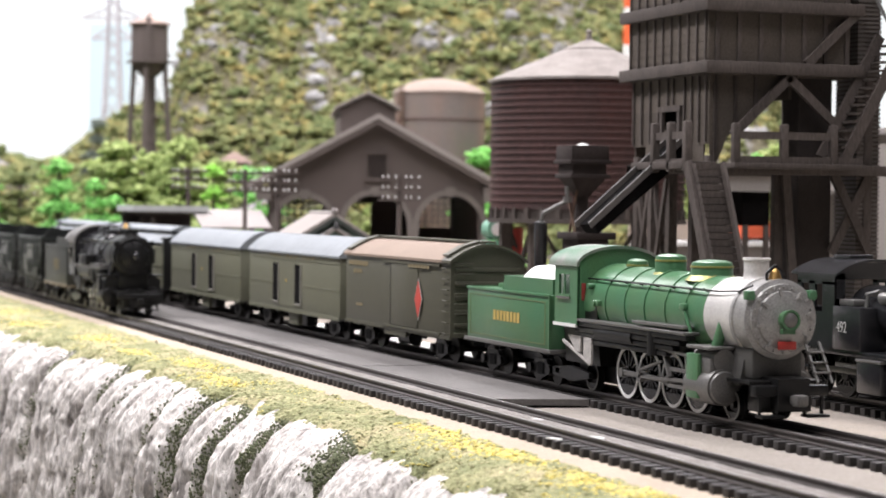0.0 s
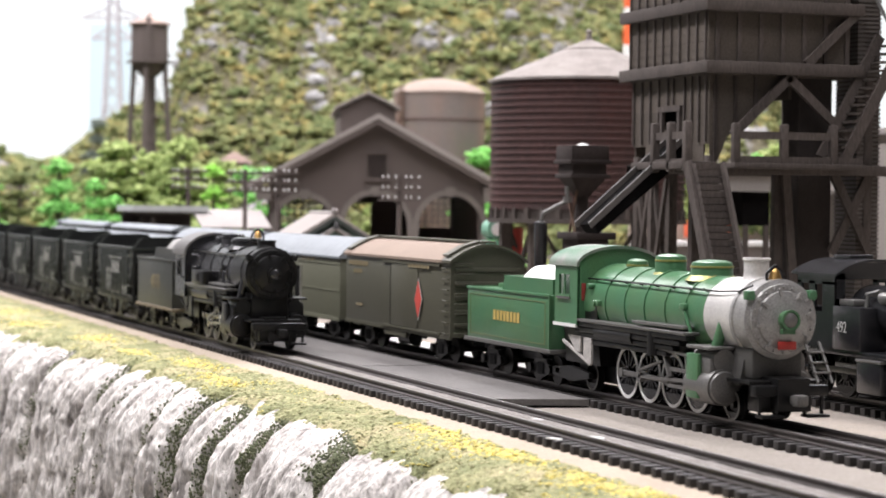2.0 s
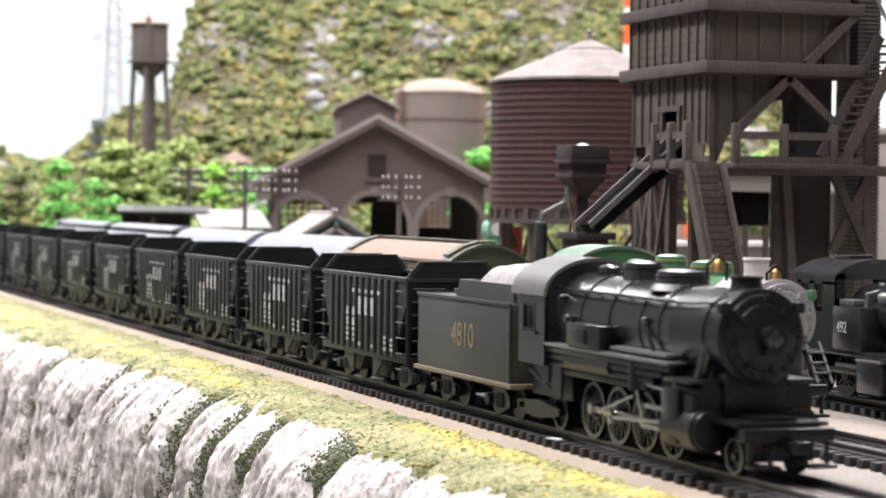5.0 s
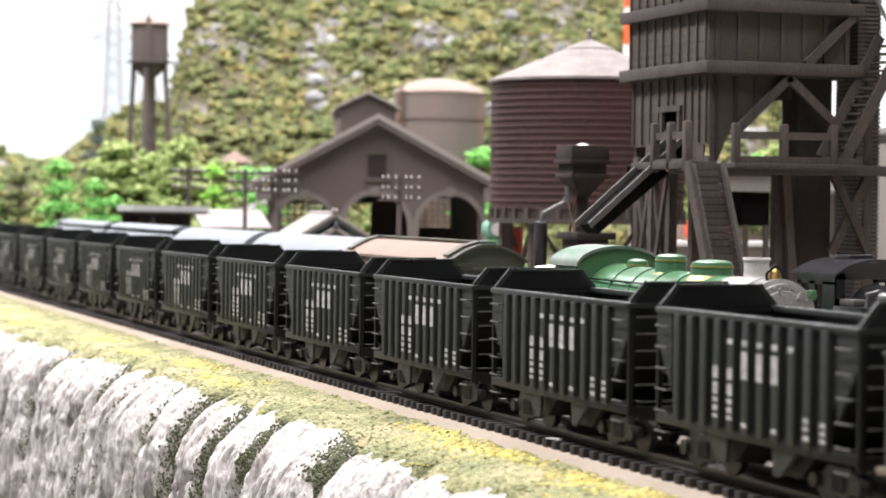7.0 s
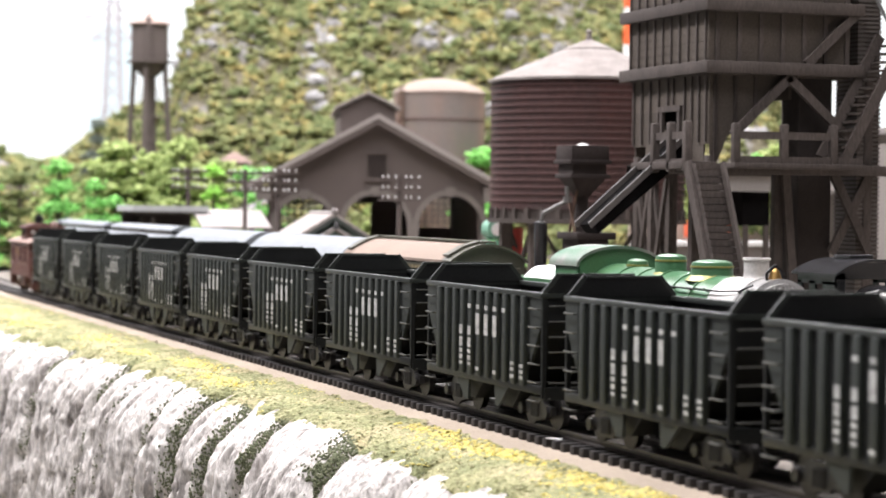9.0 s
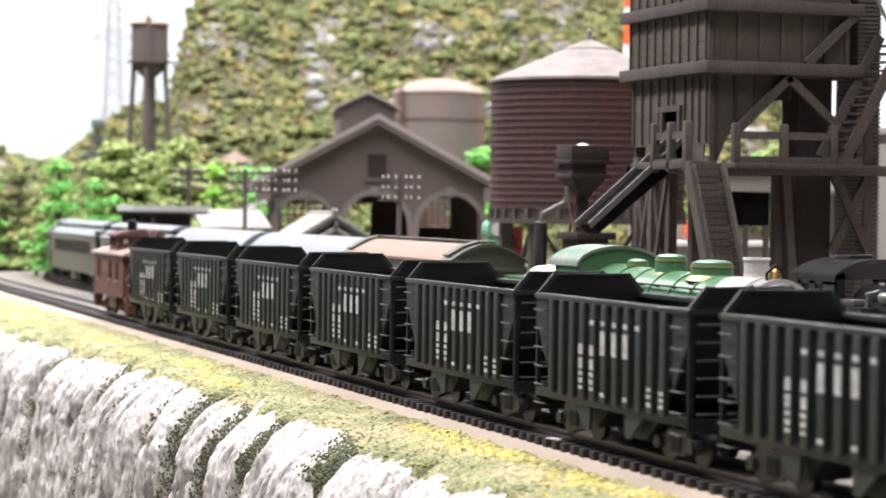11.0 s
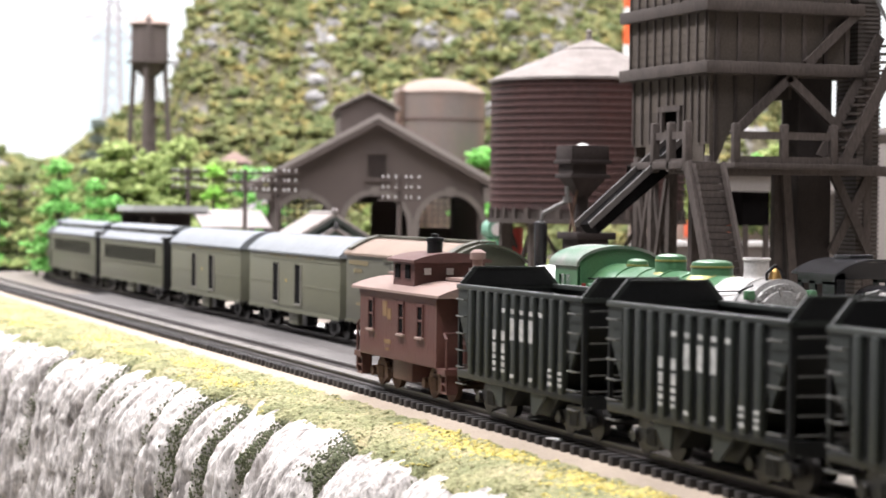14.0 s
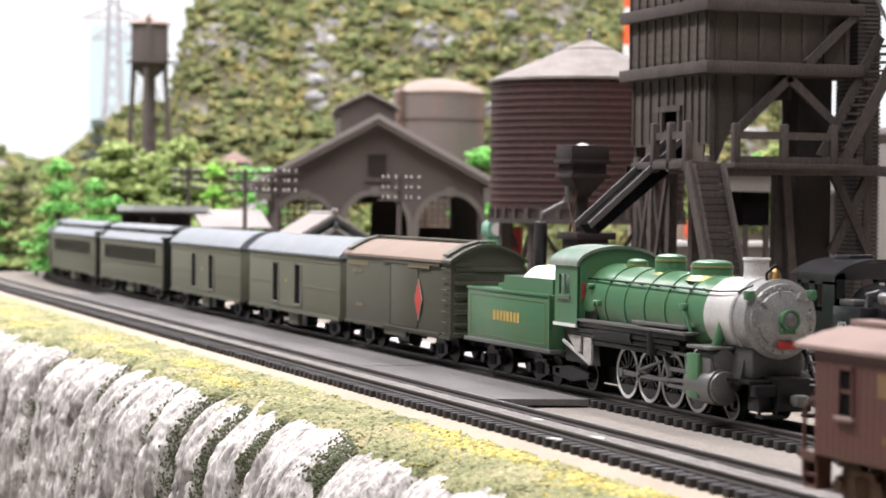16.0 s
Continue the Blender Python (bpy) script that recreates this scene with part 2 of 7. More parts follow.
def ex(bm, prof, axis, a, b):
    """A prism: the profile drawn in the plane across the axis, from a to b."""
    f = {"x": lambda u, v, w: (w, u, v), "y": lambda u, v, w: (u, w, v), "z": lambda u, v, w: (u, v, w)}[axis]
    A = [bm.verts.new(f(u, v, a)) for u, v in prof]
    B = [bm.verts.new(f(u, v, b)) for u, v in prof]
    n = len(prof)
    for i in range(n):
        j = (i + 1) % n
        bm.faces.new((A[i], A[j], B[j], B[i]))
    bm.faces.new(A[::-1])
    bm.faces.new(B)


def lathe(bm, prof, c=(0, 0, 0), ax=(0, 0, 1), n=20, cap=True):
    """prof: (radius, height) from bottom to top; closed at both ends, or a ring that closes on itself."""
    c, ax = Vector(c), Vector(ax).normalized()
    rows = [[bm.verts.new(p) for p in ring(c + ax * h, ax, max(r, 0.01), n)] for r, h in prof]
    for A, B in zip(rows, rows[1:]):
        for i in range(n):
            j = (i + 1) % n
            bm.faces.new((A[i], A[j], B[j], B[i]))
    if cap:
        bm.faces.new(rows[0][::-1])
        bm.faces.new(rows[-1])
    else:
        for i in range(n):
            j = (i + 1) % n
            bm.faces.new((rows[-1][i], rows[-1][j], rows[0][j], rows[0][i]))


def wire(bm, pts, r, n=6):
    for a, b in zip(pts, pts[1:]):
        cy(bm, a, b, r, n=n)


def wheel(bm, c, r, y0, y1, rim=0.22, n=20):
    """A flanged, spoked-looking disc across y."""
    lathe(bm, [(r * 1.12, 0), (r * 1.12, (y1 - y0) * 0.25), (r, (y1 - y0) * 0.3), (r, y1 - y0)], (c[0], y0, c[2]), (0, 1, 0), n)


def mesh_of(bm, mtl, name="mesh", angle=35):
    bmesh.ops.scale(bm, vec=(K, K, K), verts=bm.verts)
    bmesh.ops.recalc_face_normals(bm, faces=bm.faces)
    me = bpy.data.meshes.new(name)
    bm.to_mesh(me)
    bm.free()
    me.materials.append(mtl)
    me.shade_smooth()
    me.set_sharp_from_angle(angle=radians(angle))
    return me


def part(name, bm, mtl, parent=None, label="", at=None):
    ob = new(name, mesh_of(bm, mtl, name))
    if parent is not None:
        ob.parent = parent
    if at:
        ob.location = [c * K for c in at]
    if label:
        ob["label"] = label
    return ob


def again(ob, parent, at=None):
    """A further part on the same mesh."""
    o = new(ob.name.split(".")[0], ob.data)
    o.parent = parent
    if at:
        o.location = [c * K for c in at]
    if "label" in ob:
        o["label"] = ob["label"]
    return o


def P(name, fn, mtl, parent=None, label="", at=None):
    bm = bmesh.new()
    fn(bm)
    return part(name, bm, mtl, parent, label, at)


def BX(name, dims, mtl, parent=None, label="", bev=0.0, at=None):
    return P(name, lambda bm: bx(bm, *dims, bev), mtl, parent, label, at)


def thing(name, label, category, at=(0, 0, 0), rz=0, group=""):
    o = new(name)
    o.empty_display_size = 0.01
    o.matrix_basis = pose(at[0] * K, at[1] * K, at[2] * K, 0, 0, rz)
    return tagged(o, label, category, group)


def solid(name, fn, mtl, label, category, kind="", group="", at=None):
    return tagged(P(name, fn, mtl, None, "", at), label, category, group, kind)


def raw(name, verts, faces, mtl, smooth=True):
    me = bpy.data.meshes.new(name)
    me.from_pydata([tuple(v) for v in verts], [], faces)
    me.materials.append(mtl)
    if smooth:
        me.shade_smooth()
    me.update()
    return new(name, me)


def vw(xv, d):
    """Plan place of a point xv right of and d ahead of the viewer."""
    return xv * math.sin(TH) - d * math.cos(TH), xv * math.cos(TH) + d * math.sin(TH)


def nz(x, y, z=0.0):
    return noise.noise(Vector((x, y, z)))


def clump_template(sub=1, rough=0.35, seed=0):
    bm = bmesh.new()
    bmesh.ops.create_icosphere(bm, subdivisions=sub, radius=1)
    for v in bm.verts:
        v.co *= 1 + rough * nz(v.co.x * 1.7 + seed * 9, v.co.y * 1.7, v.co.z * 1.7)
    bm.verts.index_update()
    V = np.array([v.co[:] for v in bm.verts])
    F = np.array([[v.index for v in f.verts] for f in bm.faces])
    bm.free()
    return V, F


TEMPL = {s: [clump_template(s, 0.55, k) for k in range(5)] for s in (1, 2)}


def scatter(name, items, mtl, sub=1, seed=1):
    """One mesh of many clumps: items (x, y, z, rx, ry, rz) in mm."""
    rng = np.random.default_rng(seed)
    VV, FF, off = [], [], 0
    for (x, y, z, a, b, c) in items:
        V, F = TEMPL[sub][rng.integers(5)]
        t = rng.uniform(0, 6.28)
        W = V @ np.array([[math.cos(t), math.sin(t), 0], [-math.sin(t), math.cos(t), 0], [0, 0, 1]])
        VV.append((W * (a, b, c) + (x, y, z)) * K)
        FF.append(F + off)
        off += len(V)
    me = bpy.data.meshes.new(name)
    VV, FF = np.concatenate(VV), np.concatenate(FF)
    me.from_pydata(VV.tolist(), [], FF.tolist())
    me.materials.append(mtl)
    me.shade_smooth()
    return new(name, me)


# ---- the setting ----
def room():
    x0, x1, y0, y1, z0, z1, t = -4700, 2300, -2300, 3600, -900, 1700, 60
    for name, d in (("hall_floor", (x0, x1, y0, y1, z0 - t, z0)), ("ceiling", (x0, x1, y0, y1, z1, z1 + t)),
                    ("wall_west", (x0 - t, x0, y0, y1, z0, z1)), ("wall_east", (x1, x1 + t, y0, y1, z0, z1)),
                    ("wall_south", (x0, x1, y0 - t, y0, z0, z1)), ("wall_north", (x0, x1, y1, y1 + t, z0, z1))):
        tagged(BX(name, d, WALLM), "plain pale wall of the exhibition hall", "wall", kind="structure")


def edge_y(s):
    """Where the flat verge begins to roll over into the cliff, by distance along the track."""
    pts = ((0, 236), (300, 234), (600, 231), (700, 231), (860, 226), (1000, 220), (1140, 212), (1260, 204), (1700, 196))
    for (a, b), (c, d) in zip(pts, pts[1:]):
        if s <= c:
            return b + (d - b) * (s - a) / (c - a)
    return 196


# clefts of the rock: place along the track, width, depth, bend at the top, moss
CLEFTS = ((300, 4, 8, 8, 0.2), (395, 4, 9, 10, 0.4), (470, 3.5, 8, 10, 0.2), (545, 4, 9, 12, 0.3), (612, 2.6, 8, 7, 0.1), (676, 5.5, 11, 28, 1.6), (762, 2.6, 5, 9, 0.4), (804, 3.8, 14, 34, 0.9),
          (855, 5.2, 14, 11, 1.3), (905, 2.4, 4, 6, 0.1), (960, 3.4, 8, 10, 0.1), (1006, 3.6, 13, 14, 0.7), (1056, 2.8, 9, 6, 0.0), (1084, 2.4, 6, 4, 0.0), (1118, 2.8, 6, 8, 0.2),
          (1168, 3.4, 9, 6, 0.1), (1212, 3, 8, 8, 0.1), (1268, 4, 9, 8, 0.2), (1335, 4, 9, 8, 0.2), (1410, 4, 9, 8, 0.2), (1500, 4, 9, 8, 0.2), (1620, 4, 9, 8, 0.2), (1760, 4, 9, 8, 0.2))
LIP_A, LIP_B = 36.0, 30.0


def cleft_s(k, drop):
    s0, _, _, bend, _ = CLEFTS[k]
    return s0 + 0.16 * max(0.0, drop - 14) + bend * math.exp(-drop / 2.6) + 2.2 * nz(drop / 15, s0)


def lip(s, drop):
    """Plan depth of the smooth rolled-over face, and its outward slope there."""
    e = edge_y(s) + 4 * nz(s / 45, 3)
    if drop < LIP_B:
        c = 1 - drop / LIP_B
        return e - LIP_A * math.sqrt(max(0.0, 1 - c * c)), c
    return e - LIP_A - 0.13 * (drop - LIP_B), 0.0


def cliff_point(s, drop, relief=1.0):
    """A point of the rock face at that depth below the verge."""
    y, up = lip(s, drop)
    grow = min(1.0, drop / 5)
    at = [cleft_s(k, drop) for k in range(len(CLEFTS))]
    out, col = 0.0, 0.0
    for k, (_, w, depth, _, _) in enumerate(CLEFTS):
        u = (s - at[k]) / (w * 0.85)
        if abs(u) < 4:
            # steep on the far side, rounded on the near one
            out -= 1.45 * depth * math.exp(-(u if u > 0 else u * 0.62) ** 2)
        if k and at[k - 1] <= s <= at[k]:
            v = 2 * (s - at[k - 1]) / (at[k] - at[k - 1]) - 1
            col = math.sqrt(max(0.0, 1 - abs(v) ** 2.6)) * min(1.0, (at[k] - at[k - 1]) / 55)
    q = s - 0.12 * drop
    flute = abs(nz(q / 11, drop / 60, 7)) ** 0.8 * 4.2 + abs(nz(q / 5, drop / 26, 2)) * 2.2
    pits = max(0.0, nz(q / 3.4, drop / 13, 5) - 0.16) * 15 + max(0.0, nz(q / 6, drop / 34, 15) - 0.18) * 20
    rough = nz(s / 2.6, drop / 3.4, 9) * 0.9
    out = grow * (out + 9 * (col - 0.7)) + relief * min(1.0, drop / 18) * (-flute - pits + 2.5) + relief * grow * rough
    return (-s, y - out * (1 - 0.75 * up), -6.5 - drop + out * 0.55 * up)


def turf_reach(s):
    """How far over the lip the flock reaches, as an angle of the roll."""
    return 0.52 + 0.30 * nz(s / 21, 5) + 0.05 * nz(s / 7, 8) + 0.14 * max(0.0, min(1.0, (690 - s) / 40))


def verge_point(s, u):
    """A point of the turf: u from 0 at the sand to 1 at the flock's ragged end."""
    y0 = 242 + 3.2 * nz(s / 11, 8) + 1.5 * nz(s / 3.5, 2)
    if u < 0.5:
        e = lip(s, 0)[0]
        y = y0 + (e - y0) * u * 2
        x, z = -s, -5.0 - 1.5 * (u * 2) ** 2
    else:
        a = turf_reach(s) * (u - 0.5) * 2
        x, y, z = cliff_point(s, LIP_B * (1 - math.cos(a)))
        z += 1.0 - 1.5 * max(0.0, u - 0.85) / 0.15
    return x, y, z + 0.9 * nz(s / 9, y / 9) + 0.8 * nz(s / 4, y / 4) + 0.4 * nz(s / 2, y / 2)


def embankment():
    ns, top, face = 1000, 26, 120
    S = [330 + 1350 * (i / ns) for i in range(ns + 1)]
    V, F = [], []
    for s in S:
        for j in range(top + 1):
            V.append([c * K for c in verge_point(s, j / top)])
    for i in range(ns):
        for j in range(top):
            a = i * (top + 1) + j
            F.append((a, a + top + 1, a + top + 2, a + 1))
    tagged(raw("turf", V, F, TURF), "flock grass verge in yellow and olive green above the cliff", "grass", kind="structure")
    # cliff: rounded columns with deep curved clefts between them
    V, F = [], []
    for s in S:
        for j in range(face + 1):
            w = j / face
            drop = LIP_B * (1 - math.cos(w * 2 * math.pi / 2)) if w < 0.5 else LIP_B + 140 * ((w - 0.5) * 2) ** 1.3
            V.append([c * K for c in cliff_point(s, drop)])
    for i in range(ns):
        for j in range(face):
            a = i * (face + 1) + j
            F.append((a, a + face + 1, a + face + 2, a + 1))
    tagged(raw("cliff", V, F, ROCK), "warm grey-white plaster rock face with deep curved clefts", "cliff", kind="structure")
    rng = np.random.default_rng(4)
    yel, gre, moss = [], [], []
    for _ in range(11000):
        s = rng.uniform(360, 1560)
        x, y, z = verge_point(s, rng.uniform(0.03, 1.0) ** 0.9)
        r = rng.uniform(0.25, 0.6)
        (yel if nz(s / 30, y / 12, 6) > 0.34 or rng.uniform() < 0.02 else gre).append((x, y, z - 0.1, r * 1.7, r * 1.7, r * 0.45))
    # drifts of yellow flock
    for s0, u0, ws, wu in ((1313, 0.5, 40, 0.2), (1450, 0.4, 40, 0.2), (1159, 0.35, 34, 0.16), (1060, 0.5, 22, 0.1), (972, 0.35, 34, 0.14), (890, 0.62, 34, 0.12), (662, 0.3, 26, 0.16), (625, 0.42, 22, 0.2), (598, 0.25, 18, 0.14), (541, 0.4, 20, 0.18), (515, 0.3, 22, 0.14)):
        for _ in range(560):
            s, u = s0 + rng.normal(0, ws * 0.55), min(0.98, max(0.02, u0 + rng.normal(0, wu * 0.7)))
            x, y, z = verge_point(s, u)
            r = rng.uniform(0.35, 0.95)
            yel.append((x, y, z - 0.1, r * 1.15, r * 1.15, r * 0.6))
    for k, (s0, w, depth, bend, much) in enumerate(CLEFTS):
        for _ in range(int(5200 * much)):
            drop = 1 + rng.uniform(0, 1) ** 1.3 * 62
            x, y, z = cliff_point(cleft_s(k, drop) + rng.normal(1.6, 0.55 * w) * (1 + (0.9 if k == 5 and drop < 16 else 0)), drop)
            r = rng.uniform(0.25, 0.55)
            moss.append((x, y - 0.1, z, r, r, r * 1.3))
    for name, it, m, lab in (("yellow_tufts", yel, TUFT_Y, "small tufts of yellow flock on the verge"), ("green_tufts", gre, TUFT_G, "short olive flock tufts on the verge"), ("moss", moss, MOSS, "dark green moss in the clefts of the rock")):
        tagged(scatter(name, it, m, 1, 3), lab, "grass", kind="stuff")
    tagged(BX("layout_fascia", (-1500, -600, 118, 126, -700, -104), FASCIA), "beige painted front board below the cliff", "board", kind="structure")


def ground():
    V, F = [], []
    xs = [600 - 4900 * (i / 120) for i in range(121)]
    ys = [246 + 2900 * (j / 90) ** 2.2 for j in range(91)]
    for x in xs:
        for y in ys:
            V.append((x * K, y * K, (-5.6 + 0.4 * nz(x / 50, y / 50)) * K))
    for i in range(120):
        for j in range(90):
            a = i * 91 + j
            F.append((a, a + 91, a + 92, a + 1))
    tagged(raw("ground", V, F, YARD), "grey-brown yard earth of the model railway", "ground", kind="structure")
    V, F = [], []
    for i in range(401):
        x = 400 - 2900 * i / 400
        for y in (236.5 + 1.5 * nz(x / 15, 0), 250, 262, 278 + 1.2 * nz(x / 9, 4)):
            V.append((x * K, y * K, (-5.0 - (1.6 if y < 245 else 0)) * K))
    for i in range(400):
        for j in range(3):
            a = i * 4 + j
            F.append((a, a + 4, a + 5, a + 1))
    tagged(raw("sand_shoulder", V, F, SAND), "pale sand strip beside the front track", "ground", kind="structure")
    V, F = [], []
    for i in range(401):
        x = 400 - 2900 * i / 400
        for y in (276, 284, 292, 300, 310, 320, 334, 350):
            V.append((x * K, y * K, (-5.1 + 0.35 * nz(x / 14, y / 14) + 0.25 * nz(x / 5, y / 5)) * K))
    for i in range(400):
        for j in range(7):
            a = i * 8 + j
            F.append((a, a + 8, a + 9, a + 1))
    tagged(raw("gravel_strip", V, F, GRAVEL), "grey-brown gravel between the two tracks", "ground", kind="structure")


def road():
    for a, b in ((-1640, -1310), (-1308, -905), (-903, -742)):
        def build(bm):
            prof = [(a, 283.5), (b, 283.5), (b + (10 if b == -742 else 0), 318.2), (a, 318.2)]
            ex(bm, prof, "z", -4.4, -2.1)
        tagged(P("pavement", build, ROADM), "grey asphalt roadway slab between the tracks", "road", kind="structure")


def track(name, path, x_lo, x_hi, pieces, infill=-2.75):
    """path(x) gives the centre line's y. Ties are pieces of their own nearest the viewer."""
    t = thing(name, "black-tied model railway track with dark steel rails", "track")
    tagged(t, kind="structure")
    for side, sgn in (("rail", -1), ("rail", 1)):
        def foot(bm):
            xs = np.linspace(x_lo, x_hi, 60)
            prof = ((-0.95, -2.45), (0.95, -2.45), (0.95, -2.1), (0.25, -1.75), (0.25, -0.75), (-0.25, -0.75), (-0.25, -1.75), (-0.95, -2.1))
            rows = [[bm.verts.new((x, path(x) + sgn * 8.25 + u, v)) for u, v in prof] for x in xs]
            for A, B in zip(rows, rows[1:]):
                for i in range(8):
                    bm.faces.new((A[i], A[(i + 1) % 8], B[(i + 1) % 8], B[i]))
        r = P(side, foot, RAIL, t)

        def headbar(bm):
            xs = np.linspace(x_lo, x_hi, 60)
            prof = ((-0.5, -0.75), (0.5, -0.75), (0.5, -0.1), (0.4, 0.0), (-0.4, 0.0), (-0.5, -0.1))
            rows = [[bm.verts.new((x, path(x) + sgn * 8.25 + u, v)) for u, v in prof] for x in xs]
            for A, B in zip(rows, rows[1:]):
                for i in range(6):
                    bm.faces.new((A[i], A[(i + 1) % 6], B[(i + 1) % 6], B[i]))
        P("rail_head", headbar, RAILTOP, r)
    if infill:
        def fill(bm):
            xs = np.linspace(x_lo, x_hi, 700)
            rows = [[bm.verts.new((x, path(x) + w, infill + 0.22 * nz(x / 4, w))) for w in (-6.6, -3, 0, 3, 6.6)] for x in xs]
            for A, B in zip(rows, rows[1:]):
                for i in range(4):
                    bm.faces.new((A[i], B[i], B[i + 1], A[i + 1]))
        P("ballast", fill, BALLAST, t, "grey-brown ballast between the rails")
    bm = bmesh.new()
    bx(bm, -1.6, 1.6, -15, 15, -5.2, -2.4, 0.3)
    first = mesh_of(bm, TIE, "tie")
    rest = bmesh.new()
    x, k = x_hi, 0
    rng = random.Random(5)
    while x > x_lo:
        if k < pieces:
            o = new("tie", first)
            o.parent = t
            o.location = ((x + rng.uniform(-0.2, 0.2)) * K, (path(x) + rng.uniform(-0.3, 0.3)) * K, 0)
        else:
            bx(rest, x - 1.45, x + 1.45, path(x) - 15, path(x) + 15, -5.2, -2.4)
        x -= 7.0
        k += 1
    if rest.verts:
        tagged(part("far_ties", rest, TIE, t), kind="stuff")
    else:
        rest.free()
    return t


def track1(x):
    return 268.0


def track2(x):
    return 334.0 + (0 if x > -1850 else (x + 1850) ** 2 / 2600)


def track3(x):
    return 417.5


def hill_h(xv, d):
    """Height of the wooded hill over the yard, by place right of and ahead of the viewer."""
    left = -0.1225 * d
    rise = max(0.0, d - 2250)
    over = max(0.0, xv - left) / d
    side = 1 / (1 + math.exp(-(xv - left - 4) / 6))
    px = xv / d
    low = 126 - 16 * max(0.0, min(1.0, (px + 0.205) / 0.018)) + 75 * max(0.0, min(1.0, (px + 0.178) / 0.035))
    crest = 62 + d * (0.077 + 1.15 * over)
    h = min(0.62 * rise, crest) * side + min(0.34 * rise, low) * (1 - side)
    end = 1 / (1 + math.exp(-(px - 0.149) / 0.004))
    h = h * (1 - end) + min(h, 62 + d * 0.03) * end
    return min(h, 640) + (24 * nz(xv / 110, d / 110) + 12 * nz(xv / 42, d / 42) + 5 * nz(xv / 17, d / 17)) * min(1, rise / 150) * (0.3 + side)


def bare(xv, d):
    """Above 0: stony ground with little on it."""
    return nz(xv / 62, d / 80, 3) + 0.35 * nz(xv / 19, d / 24, 12) - 0.27


def hill():
    V, F = [], []
    nx, nd = 200, 120
    for i in range(nx + 1):
        for j in range(nd + 1):
            d = 2200 + 1100 * j / nd
            xv = -760 + 1640 * i / nx
            x, y = vw(xv, d)
            V.append((x * K, y * K, (hill_h(xv, d) - 6) * K))
    for i in range(nx):
        for j in range(nd):
            a = i * (nd + 1) + j
            F.append((a, a + nd + 1, a + nd + 2, a + 1))
    tagged(raw("hillside", V, F, HILLSOIL), "steep rocky hillside behind the yard", "hill", kind="structure")
    rng = np.random.default_rng(8)
    mats, shrubs, rocks = [], [], []
    for _ in range(44000):
        d = rng.uniform(2260, 3250)
        xv = rng.uniform(-0.25, 0.25) * d
        h = hill_h(xv, d)
        b = bare(xv, d)
        if h < 4 or (b > 0 and rng.uniform() < 0.72):
            continue
        x, y = vw(xv, d)
        if rng.uniform() < 0.16 and b < -0.05:
            # a bush of several leafy balls
            w = rng.uniform(5, 11)
            for _ in range(5):
                r = w * rng.uniform(0.35, 0.6)
                shrubs.append((x + rng.normal(0, w * 0.5), y + rng.normal(0, w * 0.5), h - 2 + w * rng.uniform(0.0, 0.7), r, r, r * 0.85))
        else:
            r = rng.uniform(1.6, 5.2)
            mats.append((x, y, h - 4.5 + rng.uniform(-1, 3), r * 1.1, r * 1.1, r * rng.uniform(0.5, 1.0)))
    for _ in range(3000):
        d = rng.uniform(2300, 3200)
        xv = rng.uniform(-0.2, 0.25) * d
        h = hill_h(xv, d)
        if bare(xv, d) > 0.03 and h > 20:
            x, y = vw(xv, d)
            r = rng.uniform(4, 11)
            rocks.append((x, y, h - 8, r * 1.2, r * 1.2, r * 0.9))
    tagged(scatter("hill_bushes", mats, HILLG, 1, 5), "olive and ochre foliage mats covering the hill", "bushes", kind="stuff")
    tagged(scatter("hill_shrubs", shrubs, HILLB, 1, 7), "dark green and ochre shrubs on the hillside", "bushes", kind="stuff")
    tagged(scatter("hill_rocks", rocks, PALEROCK, 2, 6), "weathered grey rock outcrops on the hill", "rocks", kind="stuff")


def backdrop():
    def build(bm):
        A = []
        for i in range(41):
            xv = -1300 + 2700 * i / 40
            x, y = vw(xv, 3480 - 0.00010 * xv * xv)
            A.append((bm.verts.new((x, y, -200)), bm.verts.new((x, y, 1400))))
        for a, b in zip(A, A[1:]):
            bm.faces.new((a[0], b[0], b[1], a[1]))
    tagged(P("backdrop", build, SKY), "plain white sky board behind the layout", "backdrop", kind="structure")


room()
ground()
embankment()
road()
hill()
backdrop()
track("track_1", track1, -2700, 120, 300, -2.22)
track("track_2", track2, -2700, 60, 250)
track("track_3", track3, -900, 60, 80)


